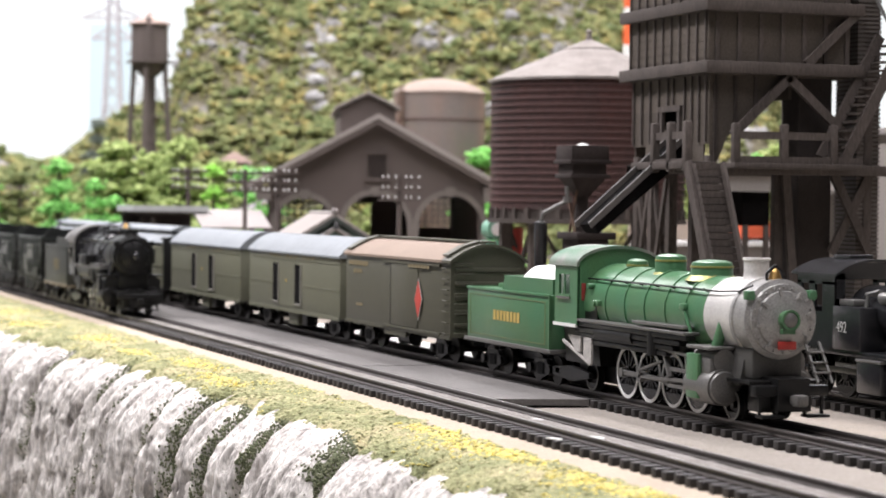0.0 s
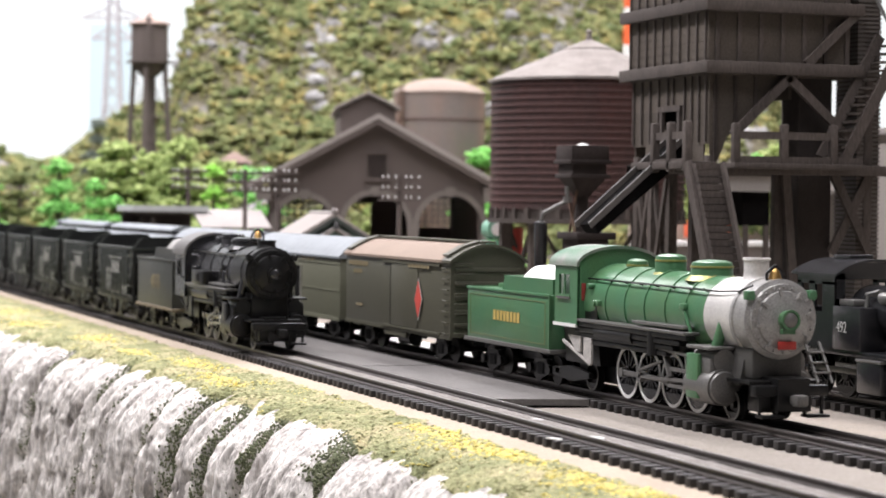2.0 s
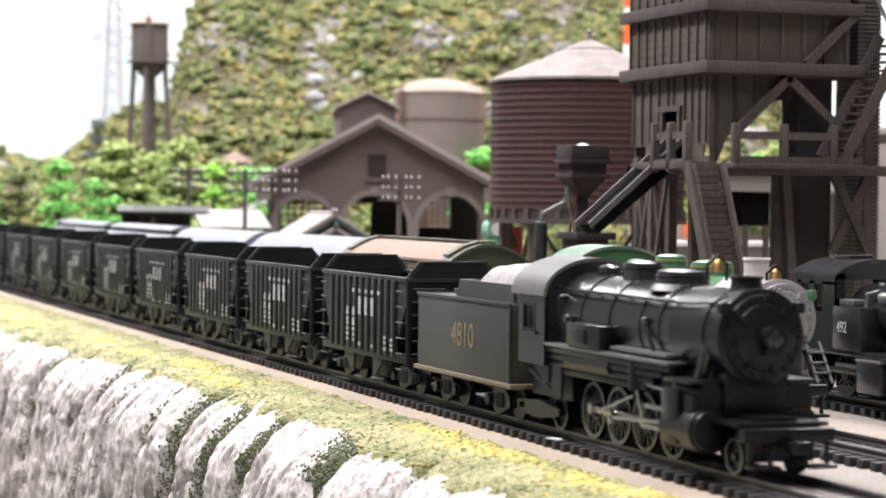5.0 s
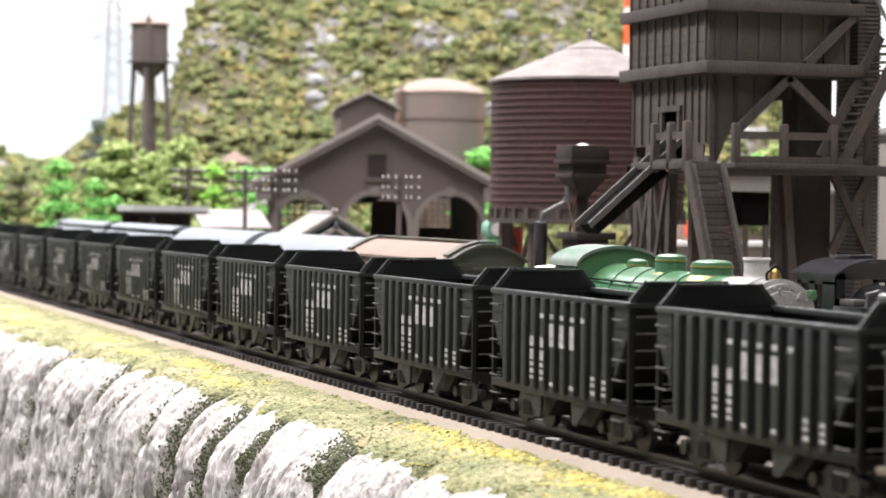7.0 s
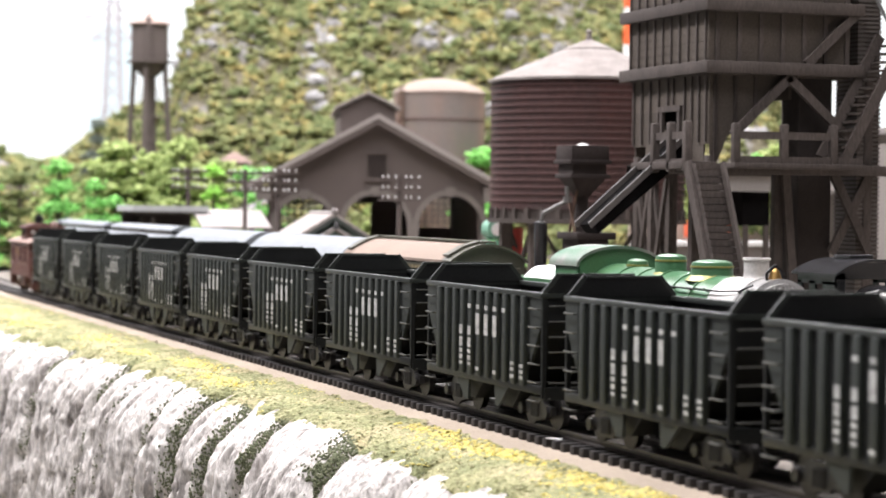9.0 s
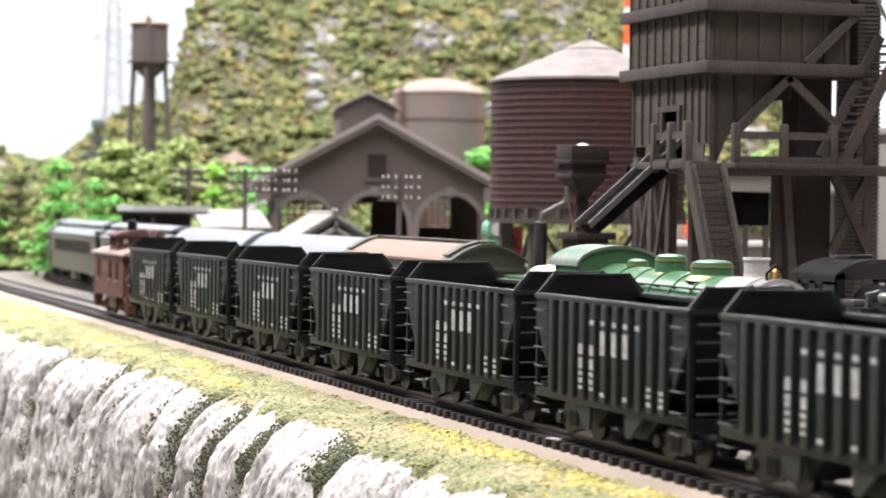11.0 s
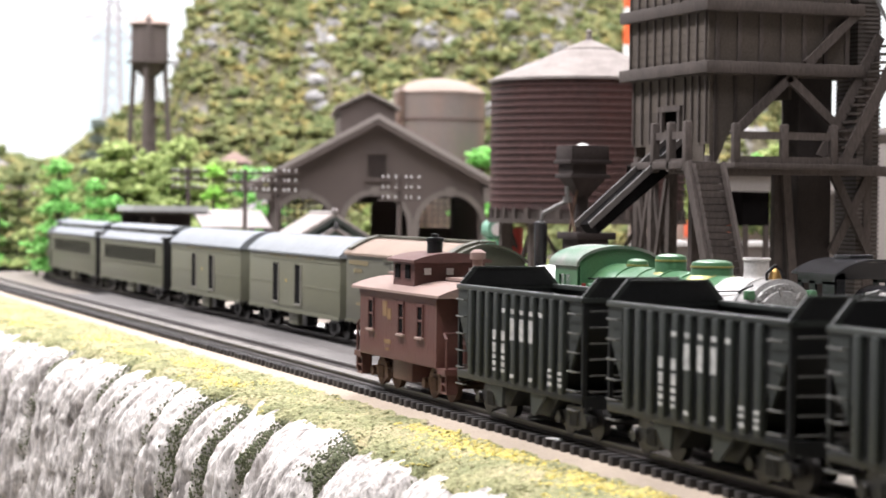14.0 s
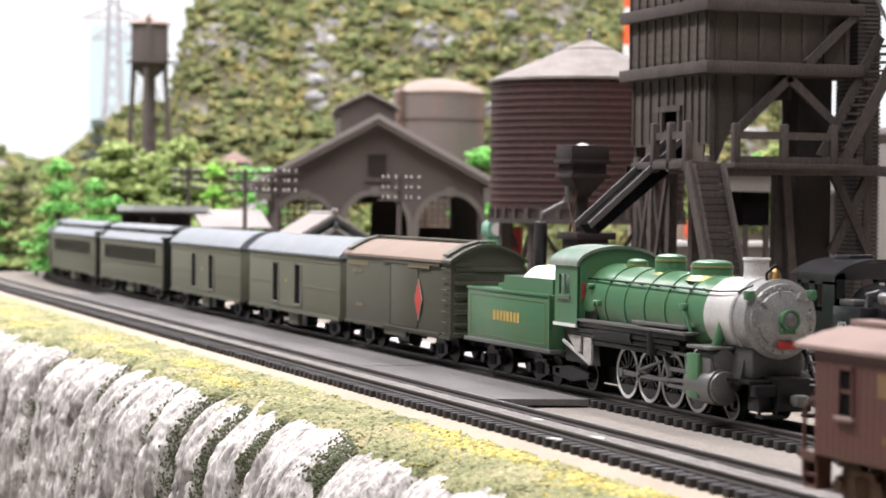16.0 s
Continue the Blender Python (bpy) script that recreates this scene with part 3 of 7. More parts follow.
# ---- rolling stock: local x points forward, near side is -y ----
def truck(parent, x, wb=20, r=4.9, y=11.5, metal=SOOT, wheelmat=WHEELM):
    """A four-wheel truck with side frames, springs and two wheelsets."""
    t = P("truck", lambda bm: (bx(bm, -3, 3, -9, 9, 4, 9, 0.5), bx(bm, -wb / 2, wb / 2, -1, 1, 5, 6.5)), metal, parent, at=(x, 0, 0))

    def side(bm, s):
        y0 = s * y
        ex(bm, [(-wb / 2 - 3, 4), (-wb / 2 - 3, 6.8), (-wb / 2 + 3, 7.2), (-5, 9), (5, 9), (wb / 2 - 3, 7.2), (wb / 2 + 3, 6.8), (wb / 2 + 3, 4), (wb / 2 - 3, 4), (4, 2), (-4, 2), (-wb / 2 + 3, 4)], "y", y0 - 0.8, y0 + 0.8)
        for sx in (-1, 1):
            cy(bm, (sx * wb / 2, y0 - s * 0.2, r), (sx * wb / 2, y0 + s * 2.0, r), 1.9, n=10)
        for k in (-2, 0, 2):
            cy(bm, (k, y0 + s * 0.9, 3), (k, y0 + s * 0.9, 7.5), 0.8, n=8)
    for s in (-1, 1):
        P("sideframe", lambda bm: side(bm, s), metal, t)
    for sx in (-1, 1):
        def ws(bm):
            cy(bm, (0, -9.5, 0), (0, 9.5, 0), 1.0, n=8)
            wheel(bm, (0, 0, 0), r, -9.4, -7.0)
            lathe(bm, [(r, 0), (r, 1.6), (r * 1.12, 1.8), (r * 1.12, 2.4)], (0, 7.0, 0), (0, 1, 0), 20)
        P("wheelset", ws, wheelmat, t, at=(sx * wb / 2, 0, r))
    return t


def coupler(parent, x, d):
    P("coupler", lambda bm: (bx(bm, min(x, x + d * 6), max(x, x + d * 6), -1.2, 1.2, 7, 9.4, 0.3), bx(bm, min(x + d * 5, x + d * 8), max(x + d * 5, x + d * 8), -2, 2, 6.4, 10, 0.6)), SOOT, parent)


def ladder(parent, x0, x1, y, z0, z1, n, mtl, across="x"):
    def build(bm):
        for k in range(n):
            z = z0 + (z1 - z0) * k / (n - 1)
            if across == "x":
                wire(bm, [(x0, y + 1.2, z), (x0, y, z), (x1, y, z), (x1, y + 1.2, z)], 0.28)
            else:
                wire(bm, [(y + 1.2, x0, z), (y, x0, z), (y, x1, z), (y + 1.2, x1, z)], 0.28)
    return P("ladder", build, mtl, parent)


def bars(name, parent, y, rows, mtl, depth=0.12, label=""):
    """Lettering too small to read, as bars standing a hair proud of the side: rows of (x0, x1, z0, z1)."""
    for (a, b, c, d) in rows:
        BX(name, (a, b, y - depth, y, c, d), mtl, parent, label)


def hopper_car():
    L = 105.2
    t = thing("hopper_car", "black-green ribbed open coal hopper car with raised ends, on rails", "hopper car", group="coal train")
    W = 17.0
    def body(bm):
        # side sheets and slope sheets
        for s in (-1, 1):
            ex(bm, [(9, 41), (L - 9, 41), (L, 41), (L, 36), (L - 12, 22), (L - 14, 12.5), (14, 12.5), (12, 22), (0, 36), (0, 41)], "y", s * W - 0.5, s * W + 0.5)
        bx(bm, 0.3, 1.2, -W, W, 33, 41)
        bx(bm, L - 1.2, L - 0.3, -W, W, 33, 41)
        for x0, x1 in ((0.6, 26), (L - 0.6, L - 26)):
            v = [bm.verts.new(p) for p in ((x0, -W, 33), (x0, W, 33), (x1, W, 13), (x1, -W, 13))]
            bm.faces.new(v)
    b = P("body", body, HOPPER, t)
    def rim(bm):
        for s in (-1, 1):
            bx(bm, -0.2, L + 0.2, s * W - 1.4, s * W + 1.4, 40.4, 42.0, 0.3)
        bx(bm, -0.2, 1.4, -W, W, 40.5, 41.9)
        bx(bm, L - 1.4, L + 0.2, -W, W, 40.5, 41.9)
    P("top_rim", rim, HOPPERPLATE, t, "grey-green top rim")
    def sill(bm):
        for s in (-1, 1):
            bx(bm, 0, L, s * W - 0.9, s * W + 0.9, 11.0, 13.6, 0.3)
        bx(bm, -1, L + 1, -3, 3, 7.5, 10.5)
        bx(bm, -0.8, 1.0, -W, W, 9.5, 13.4)
        bx(bm, L - 1.0, L + 0.8, -W, W, 9.5, 13.4)
    P("side_sill", sill, HOPPER, t)
    rib = None
    xs = [14 + 77.2 * k / 10 for k in range(11)]
    for s in (-1, 1):
        for x in xs:
            if rib is None:
                rib = P("rib", lambda bm: bx(bm, -1.6, 1.6, -1.0, 1.0, 12.8, 40.6, 0.4), HOPPERPLATE, t, at=(x, s * (W + 0.9), 0))
            else:
                again(rib, t, (x, s * (W + 0.9), 0))
        for x, d in ((5, 1), (L - 5, -1)):
            P("end_plate", lambda bm: ex(bm, [(x - 4.4, 40.5), (x + 4.4, 40.5), (x + 4.4, 20), (x + d * 4.4, 20), (x - d * 4.4, 33)] if d > 0 else [(x - 4.4, 40.5), (x + 4.4, 40.5), (x + 4.4, 33), (x - 4.4, 20)], "y", s * (W + 0.3) - 0.5, s * (W + 0.3) + 0.5), HOPPERPLATE, t)
            P("corner_post", lambda bm: bx(bm, x - d * 4.6 - 0.5, x - d * 4.6 + 0.5, s * W - 0.7, s * W + 0.7, 10, 40.5), HOPPER, t)
        for x in (1.5, L - 8.5):
            ladder(t, x, x + 7, s * (W + 1.9), 9, 37, 6, LADDER)
    for x in (-1.6, L + 1.6):
        ladder(t, -15.5, -4, x - 1.2 if x > 0 else x, 10, 38, 7, LADDER, "y")
    for x in (36, L - 36):
        P("hopper_bay", lambda bm: [ex(bm, [(x - 14, 13), (x + 14, 13), (x + 4, 4.6), (x - 4, 4.6)], "y", s * 9 - 5.5, s * 9 + 5.5) for s in (-1, 1)], HOPPER, t)
    for x, d in ((36, 1), (69, -1)):
        for s in (-1, 1):
            P("gusset", lambda bm: ex(bm, [(x - 10, 13.2), (x + 5, 13.2), (x + 4, 4.4), (x + 1, 4.4)] if d > 0 else [(x - 5, 13.2), (x + 10, 13.2), (x - 1, 4.4), (x - 4, 4.4)], "y", s * (W - 0.2) - 0.5, s * (W - 0.2) + 0.5), HOPPERPLATE, t)
    def heap(bm):
        n, m = 50, 12
        rows = [[bm.verts.new((2 + (L - 4) * i / n, -16 + 32 * j / m, 36.5 + 1.2 * nz(i / 3, j / 2) + 0.8 * nz(i * 1.3, j * 1.3))) for j in range(m + 1)] for i in range(n + 1)]
        for A, B in zip(rows, rows[1:]):
            for j in range(m):
                bm.faces.new((A[j], B[j], B[j + 1], A[j + 1]))
    for x in (0.4, L - 1.6):
        P("raised_end", lambda bm: ex(bm, [(-W + 0.5, 41.5), (W - 0.5, 41.5), (W - 5.5, 47.4), (-W + 5.5, 47.4)], "x", x, x + 1.2), HOPPER, t)
        # cap in the lighter plate colour carries the highlight along the edge
        P("raised_end_cap", lambda bm: ([beam(bm, (x + 0.6, s * W, 41.8), (x + 0.6, s * (W - 5), 47.6), 1.6, 0.8, (1, 0, 0)) for s in (-1, 1)], bx(bm, x - 0.3, x + 1.5, -W + 5, W - 5, 47.2, 47.9)), HOPPERPLATE, t)
    P("coal_load", heap, COAL, t, "black coal below the rim")
    yl = -(W + 1.95)
    lot = [(xs[k] - 1.5, xs[k] + 1.5, 26.4, 33.2) for k in (5, 6, 7)]
    lot += [(xs[k] - 1.3, xs[k] + 1.3, 34.6, 36.0) for k in (4, 5, 6, 7, 8)]
    lot += [(xs[k] - 1.3, xs[k] + 1.3, z - 1.4, z + h - 1.4) for k in (3, 4) for z, h in ((17.2, 1.0), (19.0, 1.4), (21.2, 1.2), (23.2, 3.0), (27.2, 3.0))]
    lot += [(xs[k] - 1.3, xs[k] + 1.3, 14.6, 15.8) for k in (5, 7, 9)] + [(xs[9] - 1.3, xs[9] + 1.3, z, z + 1) for z in (17.0, 18.8)] + [(xs[10] - 1.3, xs[10] + 1.3, z, z + 1) for z in (14.8, 16.6, 18.4)]
    bars("lettering", t, yl, lot, WHITE, label="white painted lettering, too small to read")
    truck(t, 18, metal=FRAMEGREY)
    truck(t, L - 18, metal=FRAMEGREY)
    coupler(t, 0, -1)
    coupler(t, L, 1)
    P("brake_wheel", lambda bm: (lathe(bm, [(3, 0), (3, 0.5)], (-2.6, 8, 34), (1, 0, 0), 16), cy(bm, (-2.2, 8, 34), (0, 8, 34), 0.5)), HOPPER, t)
    return t


# darker than the main roof, which has its top light in the colour
CUPROOF = mat("cupola_roof_red", (0.105, 0.05, 0.042), 0.75, var=0.25, size=12)


def caboose():
    t = thing("caboose", "weathered brown-red wooden caboose with cupola, on rails", "caboose", group="coal train")
    a, b, W, z0, z1 = 8, 96, 16.5, 11.5, 36
    P("body", lambda bm: bx(bm, a, b, -W, W, z0, z1, 0.3), CABOOSE, t)
    for k in range(30):
        x = a + 1.5 + (b - a - 3) * k / 29
        if k == 0:
            brd = P("board", lambda bm: bx(bm, -1.35, 1.35, -0.25, 0.25, z0 + 0.5, z1 - 1), CABOOSE, t, at=(x, -W - 0.1, 0))
        else:
            again(brd, t, (x, -W - 0.1, 0))
    def roof(bm, x0, x1, w, zl, zh):
        n = 10
        prof = [(-w + 2 * w * i / n, zl + (zh - zl) * (1 - (-1 + 2 * i / n) ** 2)) for i in range(n + 1)]
        ex(bm, prof + [(w, zl - 0.9), (-w, zl - 0.9)], "x", x0, x1)
    # roof colour lightened for the light falling on its top
    P("roof", lambda bm: roof(bm, 0, 101, W + 1.6, 37, 41), CABROOF, t, "pinkish roof painted lighter, as lit from above")
    P("fascia_strip", lambda bm: bx(bm, a - 0.2, b + 0.2, -W - 0.6, -W, 34, 36), CABOOSE, t)
    cup = P("cupola", lambda bm: (bx(bm, 38, 62, -13.5, 13.5, 38.5, 48)), CABOOSE, t)
    P("cupola_roof", lambda bm: roof(bm, 34.5, 65.5, 15, 48.3, 51), CUPROOF, t, "dark brown-red cupola roof")
    P("stove_pipe", lambda bm: lathe(bm, [(2.9, 0), (2.9, 4.6), (3.4, 4.8), (3.4, 6.0), (1.4, 6.3), (1.4, 7.4), (0.4, 7.6)], (54, -3, 50.2), (0, 0, 1), 12), SOOT, t, "sooty black stove pipe")
    for x in (43.5, 55):
        P("cupola_window", lambda bm: bx(bm, x - 2.6, x + 2.6, -13.9, -13.4, 41.5, 46.5), INNER, cup)
    # opaque pale plates paint the daylight in the end panes
    for y in (-8.5, 0, 8.5):
        P("cupola_window", lambda bm: bx(bm, 61.8, 62.4, y - 1.3, y + 1.3, 43, 45.4), PALE, cup, "pale plate painted as daylight in the cupola pane")
    for x0, x1 in ((0, 36), (66, 101)):
        P("running_board", lambda bm: bx(bm, x0, x1, -3, 3, 41.3, 42.3), CABROOF, t)
    P("smoke_jack", lambda bm: lathe(bm, [(1.8, 0), (1.8, 9), (2.8, 9.2), (2.8, 11.5), (1.2, 12.6)], (80, 4, 40)), CABROOF, t, "rusty stove pipe")
    for x in (22.5, 58, 79):
        fr = P("window", lambda bm: [bx(bm, *d) for d in ((x - 3.4, x - 2.6, -W - 0.9, -W - 0.2, 21.5, 33), (x + 2.6, x + 3.4, -W - 0.9, -W - 0.2, 21.5, 33), (x - 3.4, x + 3.4, -W - 0.9, -W - 0.2, 32.2, 33.2), (x - 3, x + 3, -W - 0.8, -W - 0.2, 27, 27.7))], CABOOSE, t)
        P("pane", lambda bm: bx(bm, x - 2.7, x + 2.7, -W - 0.5, -W - 0.1, 22, 32.5), INNER, fr)
        P("sill", lambda bm: bx(bm, x - 4, x + 4, -W - 1.5, -W, 20.6, 21.6, 0.2), CABROOF, fr)
    bars("lettering", t, -W - 0.35, [(36, 41, 27, 32.5), (41.8, 46, 26, 30), (38, 46, 17, 18.6), (40, 44, 14.5, 15.5)], mat("faded_yellow", (0.20, 0.115, 0.045), 0.8), label="faded yellow lettering, too worn to read")
    for x0, x1 in ((0, 8), (96, 104)):
        P("end_platform", lambda bm: bx(bm, x0, x1, -W, W, 10, 12), CABOOSE, t)
    def rails_(bm, x):
        for s in (-1, 1):
            wire(bm, [(x, s * 15.5, 5), (x, s * 15.5, 22), (x + (3 if x < 50 else -3), s * 15.5, 24), (x + (3 if x < 50 else -3), s * 10, 24), (x, s * 9, 20), (x, s * 9, 11)], 0.5)
        wire(bm, [(x, -9, 20), (x, 9, 20)], 0.4)
    for x in (1, 103):
        P("handrail", lambda bm: rails_(bm, x), CABOOSE, t)
    for x in (1, 97):
        for s in (-1, 1):
            P("steps", lambda bm: ([bx(bm, x + 0.6, x + 5.4, s * 13.5 - 2, s * 13.5 + 2, 3.2 + 3 * k, 4.0 + 3 * k) for k in range(3)], bx(bm, x, x + 0.7, s * 13.5 - 2, s * 13.5 + 2, 3.2, 12), bx(bm, x + 5.3, x + 6, s * 13.5 - 2, s * 13.5 + 2, 3.2, 12)), CABOOSE, t)
    P("tool_box", lambda bm: bx(bm, 40, 62, -14, 14, 4.2, 11.5, 0.4), CABOOSE, t)
    P("underframe", lambda bm: bx(bm, 2, 102, -6, 6, 8.5, 11.4), RUST, t)
    truck(t, 22, 18, 5.0, metal=RUST, wheelmat=RUST)
    truck(t, 82, 18, 5.0, metal=RUST, wheelmat=RUST)
    coupler(t, 0, -1)
    coupler(t, 104, 1)
    return t


def driver_mesh(bm, r, white=False):
    lathe(bm, [(r * 1.07, 0), (r * 1.07, 0.7), (r, 0.8), (r, 2.4), (r * 0.86, 2.4), (r * 0.86, 1.4), (0.4, 1.4)], (0, -7.0, 0), (0, -1, 0), 28)
    cy(bm, (0, -7.4, 0), (0, -9.8, 0), r * 0.24, n=12)
    cy(bm, (0, -9, 0), (0, 9, 0), 1.2, n=10)
    lathe(bm, [(r * 1.07, 0), (r * 1.07, 0.7), (r, 0.8), (r, 2.4)], (0, 7.0, 0), (0, 1, 0), 28)
    # counterweight on the near face
    pts = [(r * 0.84 * math.cos(t), r * 0.84 * math.sin(t)) for t in np.linspace(math.pi + 0.6, 2 * math.pi - 0.6, 9)]
    ex(bm, pts, "y", -9.5, -8.6)


def spokes(axle, r):
    first = None
    for k in range(12):
        if first is None:
            first = P("spoke", lambda bm: beam(bm, (r * 0.15, -8.9, 0), (r * 0.92, -8.9, 0), 0.7, 0.7, (0, 1, 0)), BLACK, axle)
        else:
            again(first, axle).rotation_euler = (0, math.pi * k / 6, 0)


def steam_loco(name, label, o):
    """o: dimensions and paints. Local origin: rail top below the smokebox front."""
    t = thing(name, label, "steam locomotive", group=o.get("group", ""))
    zc, r0, r1, rs = o["zc"], o["r0"], o["r1"], o["rs"]
    cab0, cab1 = o["cab0"], o["cab1"]
    body, trim, smoke = o["body"], o["trim"], o["smoke"]
    def boiler(bm):
        lathe(bm, [(r1 + 0.6, cab0), (r1 + 0.6, cab0 + 26), (r1, cab0 + 40), (r0, -30)], (0, 0, zc), (1, 0, 0), 36)
    boil = P("boiler", boiler, body, t)
    def bands(bm):
        for x in o["bands"]:
            rr = r0 + (r1 - r0) * min(1, max(0, (-30 - x) / (-30 - cab0 - 40)))
            lathe(bm, [(rr + 0.1, -0.5), (rr + 0.42, -0.4), (rr + 0.42, 0.4), (rr + 0.1, 0.5)], (x, 0, zc), (1, 0, 0), 36)
    P("boiler_band", bands, body, boil)
    P("smokebox", lambda bm: lathe(bm, [(r0 + 0.3, -31), (r0 + 0.3, -12), (r0 - 0.2, -11.8)], (0, 0, zc), (1, 0, 0), 36), smoke, t, o.get("smoke_label", ""))
    def front(bm):
        lathe(bm, [(r0 + 0.2, -12), (r0 + 0.75, -11.8), (r0 + 0.75, -10.2), (r0 + 0.35, -10), (r0 + 0.35, -3.2), (r0 + 0.6, -3), (r0 + 0.6, -1.6), (r0 - 0.9, -1), (r0 - 1.0, 0.2), (rs, 0.5), (rs - 0.3, 1.2), (rs * 0.72, 2.0), (rs * 0.3, 2.6), (0.5, 2.7)], (0, 0, zc), (1, 0, 0), 36)
        for k in range(20):
            a = 2 * math.pi * k / 20
            cy(bm, (0.2, (r0 - 1.9) * math.cos(a), zc + (r0 - 1.9) * math.sin(a)), (1.2, (r0 - 1.9) * math.cos(a), zc + (r0 - 1.9) * math.sin(a)), 0.45, n=6)
        for k in range(8):
            a = 2 * math.pi * k / 8 + 0.2
            beam(bm, (1.6, (rs - 1.8) * math.cos(a), zc + (rs - 1.8) * math.sin(a)), (1.6, (rs + 0.7) * math.cos(a), zc + (rs + 0.7) * math.sin(a)), 0.8, 0.8)
    fr = P("smokebox_front", front, o["front"], t)
    def lamp(bm):
        hx, hy, hz = o["lamp"]
        cy(bm, (hx - 3, hy, hz), (hx + 1.6, hy, hz), 3.0, n=18)
        lathe(bm, [(3.3, 0), (3.3, 0.6), (2.6, 0.6), (2.4, 0.1), (0.3, -0.3)], (hx + 1.6, hy, hz), (1, 0, 0), 18)
        bx(bm, hx - 2.5, hx + 1, hy - 2.2, hy + 2.2, hz - 4.4, hz - 2.8)
    hl = P("headlight", lamp, o["lampmat"], t)
    P("lens", lambda bm: lathe(bm, [(2.4, 0), (1.6, 0.5), (0.3, 0.8)], (o["lamp"][0] + 2.0, o["lamp"][1], o["lamp"][2]), (1, 0, 0), 16), GREYMETAL if o.get("bright") else BLACK, hl, "round headlight lens")
    sx = o["stack"]
    P("smokestack", lambda bm: lathe(bm, [(5.4, 0), (4.3, 1.6), (4.1, 3), (4.1, o["stacktop"] - zc - r0 + 0.8 - 0.8), (4.6, o["stacktop"] - zc - r0 + 0.4), (4.5, o["stacktop"] - zc - r0 + 1), (3.3, o["stacktop"] - zc - r0 + 1), (3.2, 3)], (sx, 0, zc + r0 - 1), (0, 0, 1), 24), o["stackmat"], t)
    for x, rr, top, nm in o["domes"]:
        base = zc + r0 - 0.4
        d = P(nm, lambda bm: lathe(bm, [(rr * 1.25, -1.5), (rr * 1.02, 0.3), (rr, 1.2), (rr, top - base - 2.2), (rr * 0.93, top - base - 0.9), (rr * 0.6, top - base - 0.2), (rr * 0.2, top - base)], (x, 0, base), (0, 0, 1), 26), body, t)
        P("dome_band", lambda bm: (lathe(bm, [(rr * 1.27, -1.3), (rr * 1.05, 0.5), (rr * 1.0, 0.5)], (x, 0, base), (0, 0, 1), 26), lathe(bm, [(rr * 0.99, -0.35), (rr * 1.03, -0.3), (rr * 1.03, 0.3), (rr * 0.99, 0.35)], (x, 0, top - 2.4), (0, 0, 1), 26)), o["domeband"], d)
    # cab
    W = 16.5
    zb, zt, zp = o["cabz"]
    def cabside(bm, s):
        x0, x1 = cab0, cab1
        wz0, wz1 = zb + (zt - zb) * 0.48, zb + (zt - zb) * 0.86
        wa, wb = x0 + (x1 - x0) * 0.18, x0 + (x1 - x0) * 0.68
        y0, y1 = s * W - 0.5, s * W + 0.5
        for d in ((x0, x1, zb, wz0), (x0, wa, wz0, wz1), (wb, x1, wz0, wz1), (x0, x1, wz1, zt)):
            bx(bm, d[0], d[1], y0, y1, d[2], d[3])
    cabm = P("cab", lambda bm: cabside(bm, -1), body, t)
    P("cab_side", lambda bm: cabside(bm, 1), body, cabm)
    def cabfront(bm):
        n = 16
        arch = [(W * math.cos(a), zt + (zp - zt) * math.sin(a)) for a in np.linspace(0, math.pi, n)]
        ex(bm, [(-W, zb)] + [(W, zb)] + arch, "x", cab1 - 1.2, cab1)
    P("cab_front", cabfront, o.get("cabfrontmat", body), cabm)
    def cabroof(bm):
        n = 18
        outer = [((W + 1.2) * math.cos(a), zt - 0.3 + (zp - zt + 1.0) * math.sin(a)) for a in np.linspace(0, math.pi, n)]
        inner = [((W + 0.3) * math.cos(a), zt - 0.6 + (zp - zt + 0.2) * math.sin(a)) for a in np.linspace(math.pi, 0, n)]
        ex(bm, outer + inner, "x", cab0 - 5, cab1 + 0.8)
    P("cab_roof", cabroof, o["roof"], cabm, o.get("roof_label", ""))
    wz0, wz1 = zb + (zt - zb) * 0.48, zb + (zt - zb) * 0.86
    wa, wb = cab0 + (cab1 - cab0) * 0.18, cab0 + (cab1 - cab0) * 0.68
    wf = P("cab_window", lambda bm: [bx(bm, *d) for d in ((wa, wb, -W - 0.7, -W - 0.2, wz0 - 0.3, wz0 + 0.5), ((wa + wb) / 2 - 0.4, (wa + wb) / 2 + 0.4, -W - 0.5, -W, wz0, wz1), (wa, wb, -W - 0.7, -W - 0.2, wz1 - 0.5, wz1 + 0.3))], o["window"], cabm)
    P("backhead", lambda bm: bx(bm, cab1 - 6, cab1 - 1.3, -9, 9, zb, zt + 2), o.get("backhead", SOOT), cabm)
    P("cab_inside", lambda bm: bx(bm, cab0 + 0.5, cab1 - 6.2, -1, 1, zb, zt + 2), INNER, cabm)
    if o.get("bright"):
        P("front_window", lambda bm: bx(bm, cab1, cab1 + 0.5, -15.2, -13.6, zb + 9, zb + 15.5, 0.2), mat("dull_red", (0.25, 0.03, 0.025), 0.5), cabm, "red front cab window")
    P("armrest", lambda bm: bx(bm, wa - 1, wb + 1, -W - 1.2, -W - 0.4, wz0 - 1.2, wz0 - 0.4), STEEL if o.get("bright") else body, cabm)
    # running board, with pipes and steps beneath
    zr = o["runz"]
    def runboard(bm):
        for s in (-1, 1):
            bx(bm, cab1, o["runx"], min(s * 11, s * 17), max(s * 11, s * 17), zr - 0.6, zr + 0.4, 0.15)
